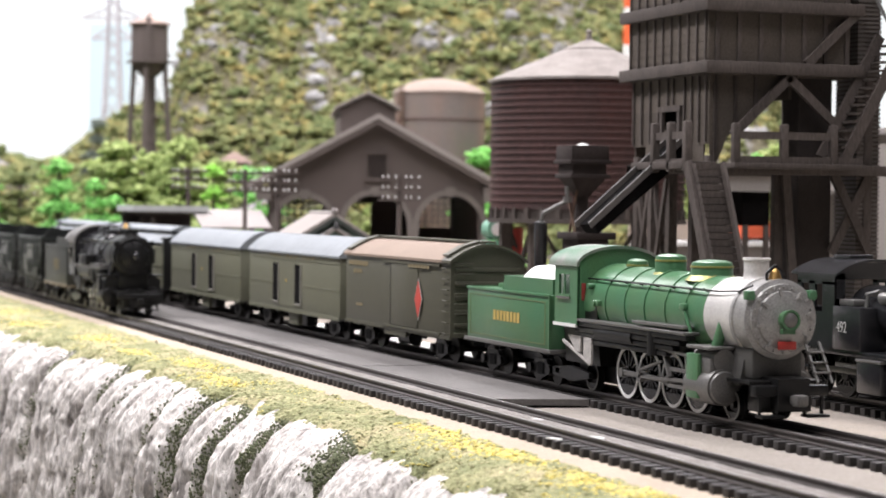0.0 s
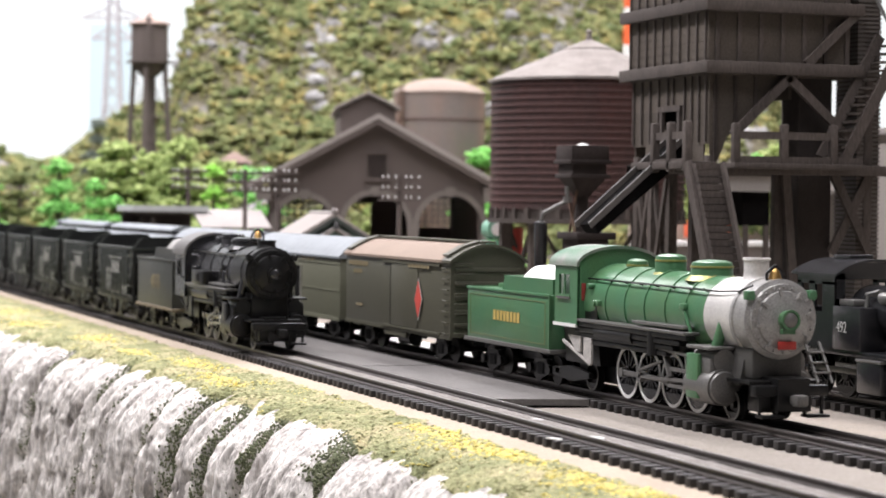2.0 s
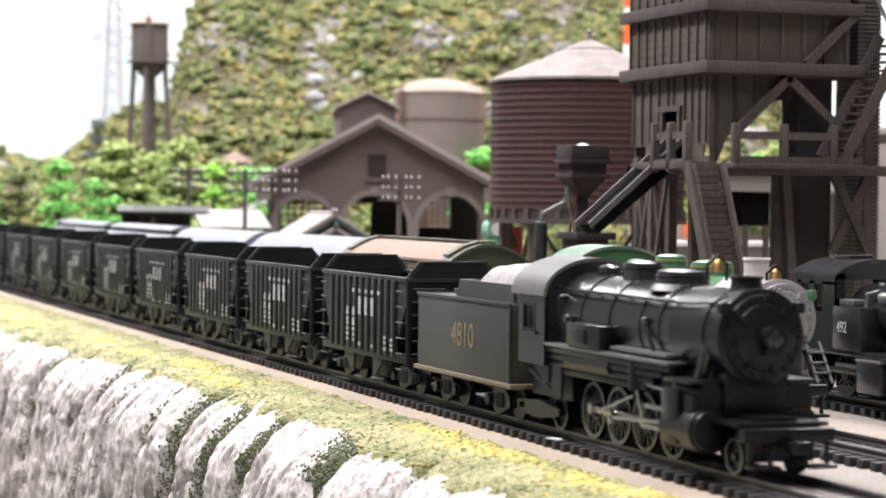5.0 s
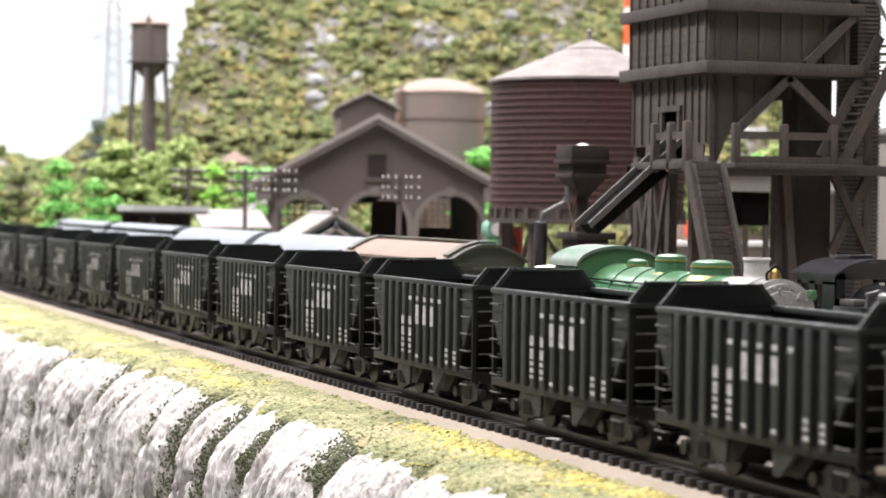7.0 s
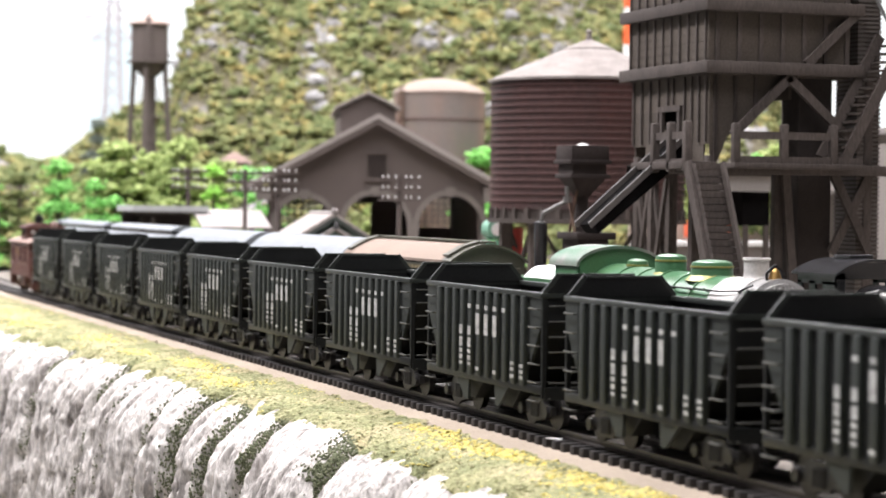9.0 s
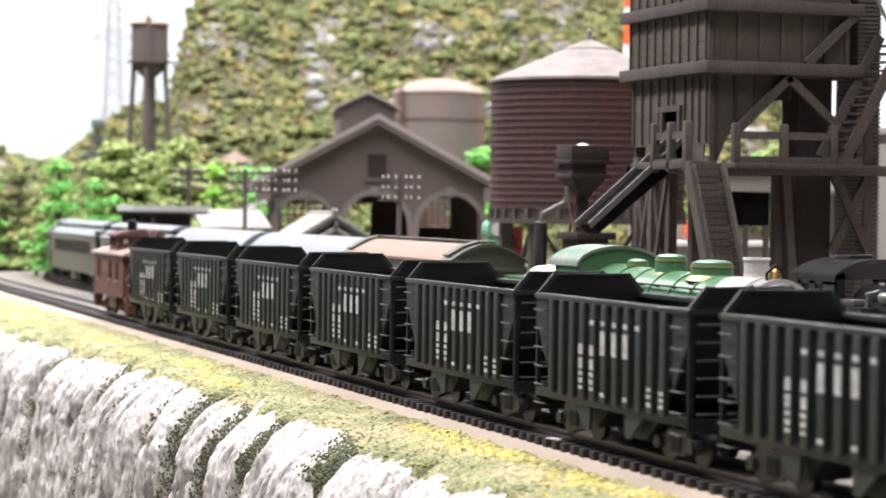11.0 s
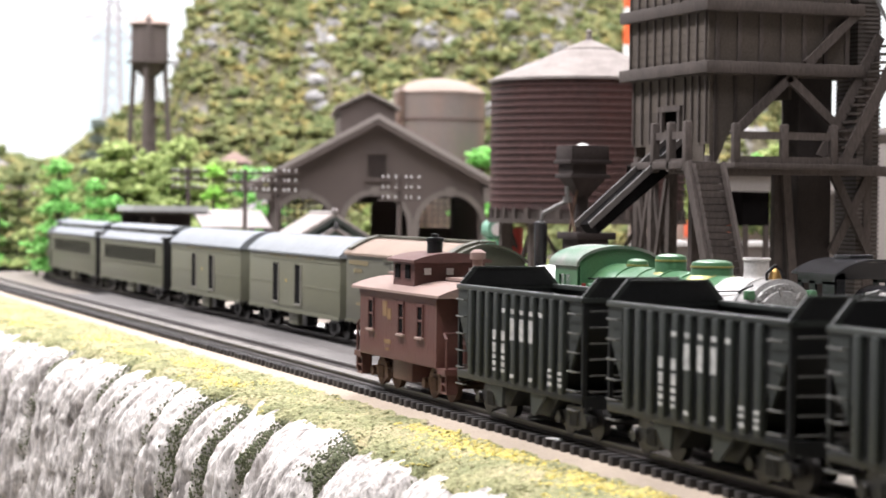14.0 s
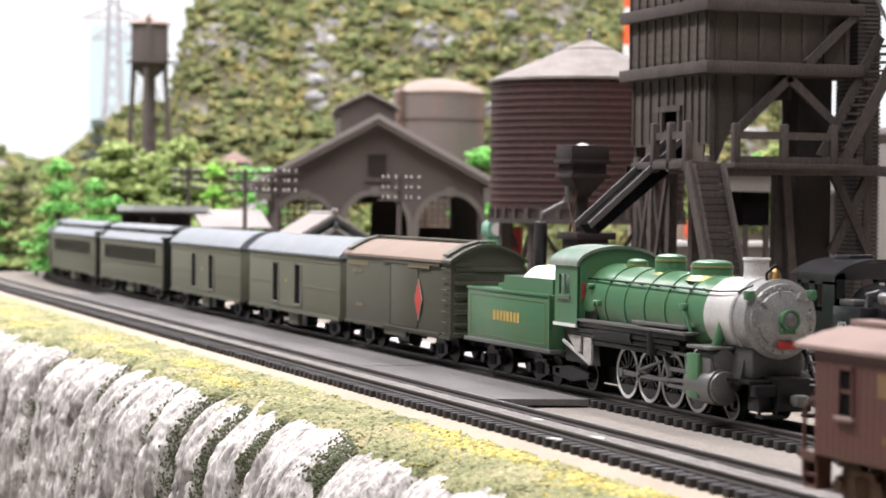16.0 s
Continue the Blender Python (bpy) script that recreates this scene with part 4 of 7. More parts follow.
            bx(bm, cab1 + 45, o["runx"] - 4, min(s * 10, s * 15.4), max(s * 10, s * 15.4), zr + 1.2, zr + 2.2, 0.15)
    P("running_board", runboard, o["run"], t)
    def pipes(bm):
        for s in (-1, 1):
            for k, zz in enumerate((zr - 1.6, zr - 3.0, zr - 4.4)):
                wire(bm, [(cab1 - 6, s * (15.8 - 0.6 * k), zz), (o["runx"] - 10 - 6 * k, s * (15.8 - 0.6 * k), zz), (o["runx"] - 8 - 6 * k, s * (13 - k), zz - 3)], 0.6)
            cy(bm, (cab1 + 14, s * 14, zr - 4), (cab1 + 46, s * 14, zr - 4), 2.6, n=14)
    P("air_pipe", pipes, SOOT, t)
    P("air_pump", lambda bm: (cy(bm, (cab1 + 62, -14.5, zr - 9), (cab1 + 62, -14.5, zr - 1), 2.5)) if o.get("bright") else (cy(bm, (cab1 + 62, -14.5, zr - 9), (cab1 + 62, -14.5, zr - 1), 2.5), bx(bm, cab1 + 18, cab1 + 42, -17.5, -11.5, zr + 0.6, zr + 7.4, 0.5), bx(bm, cab1 + 21, cab1 + 33, -18, -17.3, zr + 1.8, zr + 6, 0.3)), SOOT, t)
    def rail_(bm):
        for s in (-1, 1):
            zz, yy = zc + r0 * 0.66, s * r0 * 0.92
            wire(bm, [(cab1 + 1, yy * 1.12, zz + 0.6), (-22, yy, zz), (-10, yy * 0.9, zz + 0.6), (-5, yy * 0.72, zz + 2.6)], 0.38)
            for k in range(8):
                x = cab1 + 6 + (-26 - cab1) * k / 8
                wire(bm, [(x, yy * 1.05, zz + 0.3), (x, yy * 0.88, zz - 0.4)], 0.45)
    P("handrail", rail_, SOOT if not o.get("bright") else SOOT, t)
    P("firebox", lambda bm: ex(bm, [(-r1 - 0.4, zc), (r1 + 0.4, zc), (r1 - 1, 17), (12, 10), (-12, 10), (-r1 + 1, 17)], "x", cab0, cab0 + 32), SOOT, t)
    P("frame", lambda bm: (bx(bm, cab0 - 2, 8, -5.5, 5.5, 5, 15), bx(bm, cab1, -34, -6, 6, 3.4, 23)), SOOT, t)
    P("smokebox_base", lambda bm: bx(bm, -34, -3, -9, 9, 14, zc - r0 + 3, 1.0), o.get("saddle", SOOT), t)
    P("saddle", lambda bm: ex(bm, [(-11, 12), (11, 12), (8, zc - r0 + 4), (-8, zc - r0 + 4)], "x", -26, -8), o.get("saddle", SOOT), t)
    # cylinders
    gx = o["gx"]
    for s in (-1, 1):
        cyl = P("cylinder", lambda bm: (cy(bm, (gx - 39, s * 13.2, 10.6), (gx - 21, s * 13.2, 10.6), 6.0, n=24), cy(bm, (gx - 38, s * 12.6, 19), (gx - 22, s * 12.6, 19), 3.8, n=18), bx(bm, gx - 37, gx - 23, s * 12.9 - 4.4, s * 12.9 + 4.4, 11, 20, 0.5), lathe(bm, [(5.4, 0), (5.0, 1.0), (1.2, 1.6)], (gx - 21, s * 13.2, 10.6), (1, 0, 0), 22)), o.get("cylback", SOOT), t)
        P("cylinder_jacket", lambda bm: (bx(bm, gx - 37.5, gx - 29, s * 18.0 - 0.9, s * 18.0 + 0.9, 6.4, 21.0, 0.6)), o["cyl"], cyl)
        P("cylinder_step", lambda bm: bx(bm, gx - 38, gx - 22, s * 13.5 - 5, s * 13.5 + 5, 22.6, 23.6, 0.2), o.get("cylback", SOOT), cyl)
        P("steam_pipe", lambda bm: cy(bm, (gx - 30, s * 12.4, 20), (gx - 27, s * 10.5, zc - 2), 1.9, n=12), body, t)
    P("valance", lambda bm: [bx(bm, cab1, o["runx"] - 6 * k, -16.4 + 0.5 * k, -12.5, zr - 2.4 - 2.1 * k, zr - 0.7 - 2.1 * k, 0.3) for k in range(4)], SOOT, t, "black ledges under the running board")
    # wheels: named so that they can be turned
    r = o["dr"]
    axles = []
    for x in o["drivers"]:
        a = P("driving_wheelset", lambda bm: driver_mesh(bm, r), SOOT if not o.get("bright") else BLACK, t, at=(x, 0, r))
        P("tyre", lambda bm: lathe(bm, [(r * 1.0, 0), (r * 1.0, 0.3), (r * 0.88, 0.35), (r * 0.88, -0.1)], (0, -9.4, 0), (0, -1, 0), 32, False), o["tyre"], a, o.get("tyre_label", ""))
        spokes(a, r)
        axles.append(a)
    for x, rr in o["small"]:
        a = P("small_wheelset", lambda bm: (driver_mesh(bm, rr)), SOOT, t, at=(x, 0, rr))
        P("tyre", lambda bm: lathe(bm, [(rr * 1.0, 0), (rr * 1.0, 0.3), (rr * 0.86, 0.35), (rr * 0.86, -0.1)], (0, -9.4, 0), (0, -1, 0), 28, False), o["tyre2"], a)
        axles.append(a)
    xa, xb = min(o["drivers"]), max(o["drivers"])
    side = P("side_rod", lambda bm: (bx(bm, xa - 1.5, xb + 1.5, -12.0, -11.0, -0.9, 0.9, 0.3), [cy(bm, (x, -10.4, 0), (x, -12.4, 0), 1.7, n=12) for x in o["drivers"]]), o["rods"], t, "polished side rod" if o["rods"] == STEEL else "", at=(0, 0, r))
    main = P("main_rod", lambda bm: (beam(bm, (o["drivers"][1], -13, 0), (gx - 42, -13, 10.8 - r), 1.0, 2.0, (0, 1, 0)), cy(bm, (o["drivers"][1], -12, 0), (o["drivers"][1], -14, 0), 1.9, n=12), bx(bm, gx - 46, gx - 40, -14.4, -11.6, 8.8 - r, 12.8 - r, 0.3)), o["rods"], t, at=(0, 0, r))
    def gear(bm):
        bx(bm, gx - 62, gx - 38, -13.6, -12.4, 13.2, 14.4)
        bx(bm, gx - 62, gx - 38, -13.6, -12.4, 7.6, 8.8)
        beam(bm, (gx - 66, -13.4, 22), (gx - 60, -13.4, 11), 1.2, 2.2, (0, 1, 0))
        beam(bm, (gx - 64, -14, 20), (gx - 38, -14, 19), 0.9, 1.3, (0, 1, 0))
        beam(bm, (gx - 46, -14.4, 19), (gx - 44, -14.4, 7), 0.9, 1.3, (0, 1, 0))
        bx(bm, gx - 70, gx - 58, -14.2, -10, 19, 23, 0.4)
        beam(bm, (gx - 66, -13.8, 16), (o["drivers"][1], -14.2, r + 2), 0.8, 1.1, (0, 1, 0))
    P("valve_gear", gear, o["rods"], t)
    # trailing truck frame, pilot, steps
    P("trailing_truck", lambda bm: (ex(bm, [(cab0 - 8, 4), (cab0 - 8, 7.4), (cab0 + 8, 8.6), (cab0 + 26, 7), (cab0 + 26, 5), (cab0 + 10, 3)], "y", -14, -12.2), bx(bm, cab0 - 6, cab0 - 2, -14, 14, 5, 7)), o.get("trail", SOOT), t)
    P("ash_pan", lambda bm: (ex(bm, [(cab0 + 9, 20.5), (cab0 + 21, 20.5), (cab0 + 21, 14.6), (cab0 + 17, 14.6)], "y", -15.4, -14.6), ex(bm, [(cab0 + 24, 20.5), (cab0 + 31, 20.5), (cab0 + 31, 11), (cab0 + 27, 11), (cab0 + 24, 13)], "y", -15.4, -14.6), beam(bm, (cab0 + 4, -15, 18), (cab0 + 30, -15, 10.6), 0.9, 1.0, (0, 1, 0))), o.get("ash", SOOT), t)
    pf = o["pf"]
    pl = P("pilot", lambda bm: (bx(bm, pf + 6, pf + 10, -13, 13, 9.4, 12.8, 0.5), bx(bm, -14, pf + 6.2, -13, 13, 13, 14), bx(bm, pf - 3, pf + 6.4, -9, 9, 4, 13.1, 0.6)), SOOT, t)
    for s in (-1, 1):
        P("footboard", lambda bm: (bx(bm, pf + 8, pf + 13, s * 8 - 4, s * 8 + 4, 2.8, 3.7, 0.3), beam(bm, (pf + 9, s * 11, 3.2), (pf + 9, s * 11, 9.8), 0.9), beam(bm, (pf + 9, s * 5, 3.2), (pf + 9, s * 5, 9.8), 0.9)), SOOT, pl)
    P("coupler", lambda bm: (bx(bm, pf + 9, pf + 15, -1.4, 1.4, 7.2, 9.6, 0.3), bx(bm, pf + 13, pf + 17, -2.2, 2.2, 6.6, 10.2, 0.7)), GREYMETAL if o.get("bright") else SOOT, t)
    for s in o["ladders"]:
        def step(bm):
            for yy in (s * 8, s * 13):
                beam(bm, (0, yy, zc - r0 + 5), (9, yy, 13.6), 0.7, 0.7)
            for k in range(1, 4):
                u = k / 4
                bx(bm, 9 * u - 1.2, 9 * u + 1.2, s * 10.5 - 2.8, s * 10.5 + 2.8, zc - r0 + 5 + (13.6 - zc + r0 - 5) * u - 0.25, zc - r0 + 5 + (13.6 - zc + r0 - 5) * u + 0.25)
        P("front_ladder", step, o["steps"], t)
    for s in (-1, 1):
        P("classification_lamp", lambda bm: (cy(bm, (-3, s * (r0 - 1.2), zc + r0 * 0.62), (-0.2, s * (r0 - 1.2), zc + r0 * 0.62), 1.4), bx(bm, -3.2, -0.6, s * (r0 - 1.2) - 1.5, s * (r0 - 1.2) + 1.5, zc + r0 * 0.62 - 1.4, zc + r0 * 0.62 + 1.6, 0.3)), o["lampmat"], t)
    P("injector", lambda bm: (bx(bm, cab1 + 10, cab1 + 15, -r1 - 1.6, -r1 + 1, zc - 1, zc + 1, 0.3), cy(bm, (cab1 + 12, -r1 - 2.4, zc), (cab1 + 12, -r1 + 1, zc), 1.2), cy(bm, (cab1 + 6, -r1 - 1.8, zc + 6), (cab1 + 6, -r1 + 1, zc + 6), 1.0)), body, t)
    P("check_valve", lambda bm: (bx(bm, -47, -43, -r0 - 1.6, -r0 + 1, zc + 1, zc + 3, 0.3), wire(bm, [(-45, -r0 - 0.8, zc + 2), (-38, -r0 - 0.8, zc - 8)], 0.6)), body, t)
    bxx, bz = o["bell"]
    bl = P("bell", lambda bm: lathe(bm, [(2.3, 0), (2.0, 0.7), (1.5, 2.2), (1.0, 3.2), (0.3, 3.6)], (bxx, 0, bz), (0, 0, 1), 16), BRASS, t, "brass bell")
    P("bell_yoke", lambda bm: wire(bm, [(bxx, -2.9, bz - 2.6), (bxx, -2.9, bz + 2), (bxx, 0, bz + 4.4), (bxx, 2.9, bz + 2), (bxx, 2.9, bz - 2.6)], 0.45), SOOT, bl)
    return t, axles, side, main


def tender(name, label, o):
    t = thing(name, label, "tender", group=o.get("group", ""))
    L, W, z0, z1 = o["L"], 16.5, o["z0"], o["z1"]
    P("body", lambda bm: bx(bm, 0, L, -W, W, z0 + 1.4, z1, 0.6), o["body"], t)
    P("collar", lambda bm: (ex(bm, [(L * 0.38, z1), (L - 2, z1), (L - 2, z1 + 6), (L * 0.42, z1 + 6)], "y", -14.4, -13.4), ex(bm, [(L * 0.38, z1), (L - 2, z1), (L - 2, z1 + 6), (L * 0.42, z1 + 6)], "y", 13.4, 14.4), ex(bm, [(-14, z1), (14, z1), (14, z1 + 6), (-14, z1 + 6)], "x", L * 0.40, L * 0.42)), o["body"], t)
    P("edge_bead", lambda bm: (bx(bm, -0.3, L + 0.3, -W - 0.5, -W + 0.5, z1 - 0.7, z1 + 0.4, 0.25), bx(bm, -0.5, 0.6, -W, W, z1 - 0.7, z1 + 0.4), bx(bm, L - 0.3, L + 0.5, -W - 0.4, -W + 0.6, z0 + 1, z1)), o["body"], t)
    P("footplate", lambda bm: bx(bm, -2, L + 3, -W - 0.8, W + 0.8, z0, z0 + 1.6, 0.3), o["foot"], t)
    P("frame", lambda bm: bx(bm, 0, L, -6, 6, 7, z0), SOOT, t)
    def heap(bm):
        n = 16
        rows = []
        for i in range(n + 1):
            u = i / n
            rows.append([bm.verts.new((L * 0.44 + L * 0.53 * u, w * 13, z1 + 1 + o["heap"] * (1 - w ** 4) * min(1, u * 5, 1.0) * (0.8 + 0.2 * u) + 0.7 * nz(u * 6, w * 4))) for w in np.linspace(-1, 1, 11)])
        for A, B in zip(rows, rows[1:]):
            for j in range(10):
                bm.faces.new((A[j], B[j], B[j + 1], A[j + 1]))
        ex(bm, [(-13, z1), (13, z1), (13, z1 + 4), (8, z1 + o["heap"]), (-8, z1 + o["heap"]), (-13, z1 + 4)], "x", L * 0.90, L * 0.97)
    P("load", heap, o["load"], t, o["load_label"])
    P("hatch", lambda bm: bx(bm, 8, 20, -6, 6, z1, z1 + 1.8, 0.4), o["body"], t)
    truck(t, 20, 19, 5.0)
    truck(t, L - 18, 19, 5.0)
    coupler(t, 0, -1)
    ladder(t, -14, -8, -1.4, z0 + 2, z1, 6, SOOT, "y")
    if o["stripe"]:
        bars("stripe", t, -W - 0.08, [(3, L - 3, z0 + 3.6, z0 + 3.9), (3, L - 3, z1 - 2.6, z1 - 2.3)], o["stripe"])
    return t


def text(name, body, size, mtl, parent, at, squeeze=1.0, label=""):
    """Raised lettering on the near side of a vehicle, cut from the built-in font."""
    c = bpy.data.curves.new(name, "FONT")
    c.body, c.size, c.extrude, c.align_x, c.align_y = body, size * K, 0.05 * K, "CENTER", "CENTER"
    tmp = new(name + "_tmp", c)
    bpy.context.view_layer.update()
    me = bpy.data.meshes.new_from_object(tmp.evaluated_get(bpy.context.evaluated_depsgraph_get()))
    bpy.data.objects.remove(tmp)
    me.transform(Matrix.Rotation(radians(90), 4, "X") @ Matrix.Diagonal((squeeze, 1, 1, 1)))
    me.materials.clear()
    me.materials.append(mtl)
    o = new(name, me)
    o.parent = parent
    o.location = [k * K for k in at]
    if label:
        o["label"] = label
    return o


# the green engine on the second track
G = dict(zc=33.2, r0=12.2, r1=13.6, rs=9.3, cab0=-147, cab1=-126, body=LGREEN, trim=LTRIM, smoke=SILVER, smoke_label="silver-grey graphite smokebox", front=FRONTGREY,
         bands=(-108, -92, -76, -60, -45), lamp=(3.5, 0, 33.2), lampmat=LGREEN, stack=-18, stacktop=52.3, stackmat=SILVER,
         domes=((-82, 5.6, 52.0, "steam_dome"), (-50, 7.2, 50.8, "sand_dome"), (-110, 4.0, 49.5, "turret")), domeband=LTRIM, cabz=(24.5, 46.5, 53.2), roof=mat("cab_roof_green", (0.24, 0.225, 0.21), 0.5, var=0.25, size=16, col2=(0.06, 0.16, 0.09)), roof_label="dusty grey-green cab roof",
         window=LGREEN, backhead=RED, bright=True, runz=26.6, runx=-36, run=GREYMETAL, cyl=LGREEN, cylback=GREYMETAL, saddle=mat("saddle_grey", (0.085, 0.083, 0.078), 0.45, 0.3, var=0.25, size=5), dr=9.3, drivers=(-96.5, -78, -59, -40.5), gx=7, pf=-3, ladders=(1,),
         small=((-128, 5.6), (-15, 5.0)), tyre=PALE, tyre_label="white-painted tyre", tyre2=GREYMETAL, rods=GREYMETAL, steps=GREYMETAL, ash=mat("dusty_white", (0.46, 0.44, 0.41), 0.6, var=0.3, size=5), bell=(-5.5, 45.8), group="passenger train")
green_loco, _, _, _ = steam_loco("steam_locomotive", "green and silver steam locomotive with white tyres standing on rails", G)
green_loco.matrix_basis = pose(-615.6 * K, 334 * K, 0)
P("number_plate", lambda bm: bx(bm, 2.8, 3.4, -3.2, 3.2, 23.8, 26.4, 0.2), RED, green_loco, "red number plate")
bars("number", green_loco, -16.55, [(-133.5, -129, 28.5, 30.2)], GOLD, label="gold cab number as a plain bar")
P("cab_sill", lambda bm: bx(bm, -148, -126.5, -17.3, -16.4, 23.6, 24.8), PALE, green_loco, "white cab sill")
green_tender = tender("tender", "green tender with gold lettering coupled to its locomotive", dict(L=90, z0=12, z1=34.2, body=LGREEN, foot=GREYMETAL, heap=11.2, load=TENDERTOP, load_label="bright white load", stripe=None, group="passenger train"))
green_tender.matrix_basis = pose(-859 * K, 334 * K, 0)
bars("lettering", green_tender, -16.6, [(45 + 3.7 * (k - 3.5) - 1.35, 45 + 3.7 * (k - 3.5) + 1.35, 22, 26) for k in range(8)], GOLD, label="gold lettering as plain bars")
LINING = mat("faded_lining", (0.20, 0.21, 0.085), 0.5)
bars("lining", green_tender, -16.6, [(4, 86, 15.2, 15.4), (4, 86, 31.4, 31.6), (4, 4.3, 15.2, 31.6), (85.7, 86, 15.2, 31.6)], LINING)

# the black engine that hauls the coal train
B_ = dict(zc=35.0, r0=12.0, r1=13.0, rs=8.8, cab0=-129, cab1=-108, body=BLACK, trim=BLACK, smoke=SOOT, front=SOOT, bands=(-90, -70, -50, -38), lamp=(4.5, 0, 35), lampmat=SOOT,
          stack=-10, stacktop=50.5, stackmat=SOOT, domes=((-74, 6.0, 53.0, "steam_dome"), (-48, 7.5, 51.5, "sand_dome"), (-98, 3.6, 51, "turret")), domeband=SOOT,
          cabz=(20, 41.5, 52.0), roof=mat("dusty_black_roof", (0.12, 0.115, 0.11), 0.55, var=0.25, size=20), roof_label="dusty grey-black cab roof", window=SOOT, runz=26.8, runx=-22, run=GREYMETAL, cyl=SOOT, dr=8.4,
          drivers=(-87, -69, -51, -33), gx=17, pf=5, ladders=(), small=((-112, 5.4), (3, 4.8)), tyre=GREYMETAL, tyre2=GREYMETAL, rods=STEEL, steps=SOOT, bell=(-27, 51.2), group="coal train")
black_loco, axles, side_rod, main_rod = steam_loco("steam_locomotive", "sooty black steam locomotive with bright rods, running on rails", B_)
black_tender = tender("tender", "black tender with dull gold number, coupled to its locomotive", dict(L=89, z0=10.4, z1=37.2, body=mat("dusty_black", (0.043, 0.046, 0.041), 0.45, var=0.2, size=14), foot=mat("tan_sill", (0.16, 0.13, 0.085), 0.7), heap=12, load=mat("dusty_coal", (0.34, 0.33, 0.315), 0.8, var=0.3, size=4), load_label="dusty grey coal", stripe=None, group="coal train"))
text("number", "4810", 11.5, DULLGOLD, black_tender, (46, -16.65, 24.6), 0.95, "dull gold painted number")

first_hopper = hopper_car()
hoppers = [first_hopper] + [copy_thing(first_hopper, pose(-3 - 0.13 * k, 0.268, 0)) for k in range(1, 12)]
cab_car = caboose()


# ---- the standing passenger train ----
def arch_prof(w, zl, zh, n=14, p=2.2):
    return [(-w + 2 * w * i / n, zl + (zh - zl) * (1 - abs(-1 + 2 * i / n) ** p)) for i in range(n + 1)]


def car_floor(t, L, z0, roundels=True):
    P("underframe", lambda bm: (bx(bm, 2, L - 2, -5, 5, z0 - 3, z0), bx(bm, 0, L, -15, 15, z0 - 0.8, z0 + 0.2)), SOOT, t)
    P("battery_box", lambda bm: (bx(bm, L * 0.44, L * 0.54, -15, -9, 3.0, z0 - 0.5, 0.4)), PULLMAN, t, "olive battery box")
    P("tool_box", lambda bm: (bx(bm, L * 0.57, L * 0.62, -14, -8, 3.5, z0 - 0.5, 0.4)), SOOT, t)
    coupler(t, 0, -1)
    coupler(t, L, 1)


# pale colour carries the light caught by the doorway edges
DOOREDGE = mat("worn_edge", (0.30, 0.29, 0.25), 0.6)


def baggage_car(L, doors):
    t = thing("baggage_car", "olive green heavyweight baggage car with blue-grey arched roof", "passenger car", group="passenger train")
    W, z0, z1 = 16.6, 10.2, 42
    P("body", lambda bm: bx(bm, 1, L - 1, -W, W, z0, z1, 0.3), PULLMAN, t)
    P("roof", lambda bm: ex(bm, arch_prof(W + 0.9, z1 - 0.2, 51.2) + [(W + 0.9, z1 - 1.2), (-W - 0.9, z1 - 1.2)], "x", 0, L), PULLROOF, t, "blue-grey arched roof")
    def seams(bm):
        for k in range(1, 16):
            x = L * k / 16
            prof = arch_prof(W + 0.95, z1 - 0.15, 51.27)
            ex(bm, prof + [(u, v - 0.3) for u, v in prof[::-1]], "x", x - 0.15, x + 0.15)
    P("roof_seam", seams, PULLROOF, t)
    P("belt_rail", lambda bm: (bx(bm, 1, L - 1, -W - 0.25, -W, 24.2, 25.0), bx(bm, 1, L - 1, -W - 0.25, -W, 37.6, 38.2), bx(bm, 1, L - 1, -W - 0.5, -W, z0 - 0.5, z0 + 1.2)), PULLMAN, t)
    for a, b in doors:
        # flat black sheet on the side paints the shade of the recessed doorway
        d = P("door", lambda bm: bx(bm, a - 0.6, b + 2.2, -W - 0.45, -W - 0.05, z0 + 4.6, 35.4), INNER, t, "black sheet painted as the doorway's shade")
        # light on the edge of the recess, put in as a paler strip
        P("door_edge", lambda bm: (bx(bm, b + 2.2, b + 3.0, -W - 0.9, -W, z0 + 4.2, 35.8), bx(bm, a, b + 3, -W - 0.9, -W, z0 + 3.8, z0 + 4.6)), DOOREDGE, d, "door edge painted pale as if lit")
    mid = (doors[0][1] + doors[1][0]) / 2
    P("sliding_door", lambda bm: bx(bm, doors[0][1] + 1, doors[1][0], -W - 0.35, -W - 0.02, z0 + 2.5, 37), PULLMAN, t)
    bars("lettering", t, -W - 0.42, [(mid - 1.6, mid + 1.2, 25.6, 27.2)], GOLD, label="small gold emblem")
    n = 11
    bars("lettering", t, -W - 0.4, [(L * 0.27 + k * L * 0.5 / n, L * 0.27 + k * L * 0.5 / n + 2.6, 38.6, 40.4) for k in range(n) if k not in (3, 7)], DULLGOLD, label="dull gold lettering, too small to read")
    P("diaphragm", lambda bm: (bx(bm, -3.5, 1, -8, 8, 9, 44, 0.5), bx(bm, L - 1, L + 3.5, -8, 8, 9, 44, 0.5)), SOOT, t)
    car_floor(t, L, z0)
    truck(t, 24, 24, 5.2)
    truck(t, L - 24, 24, 5.2)
    return t


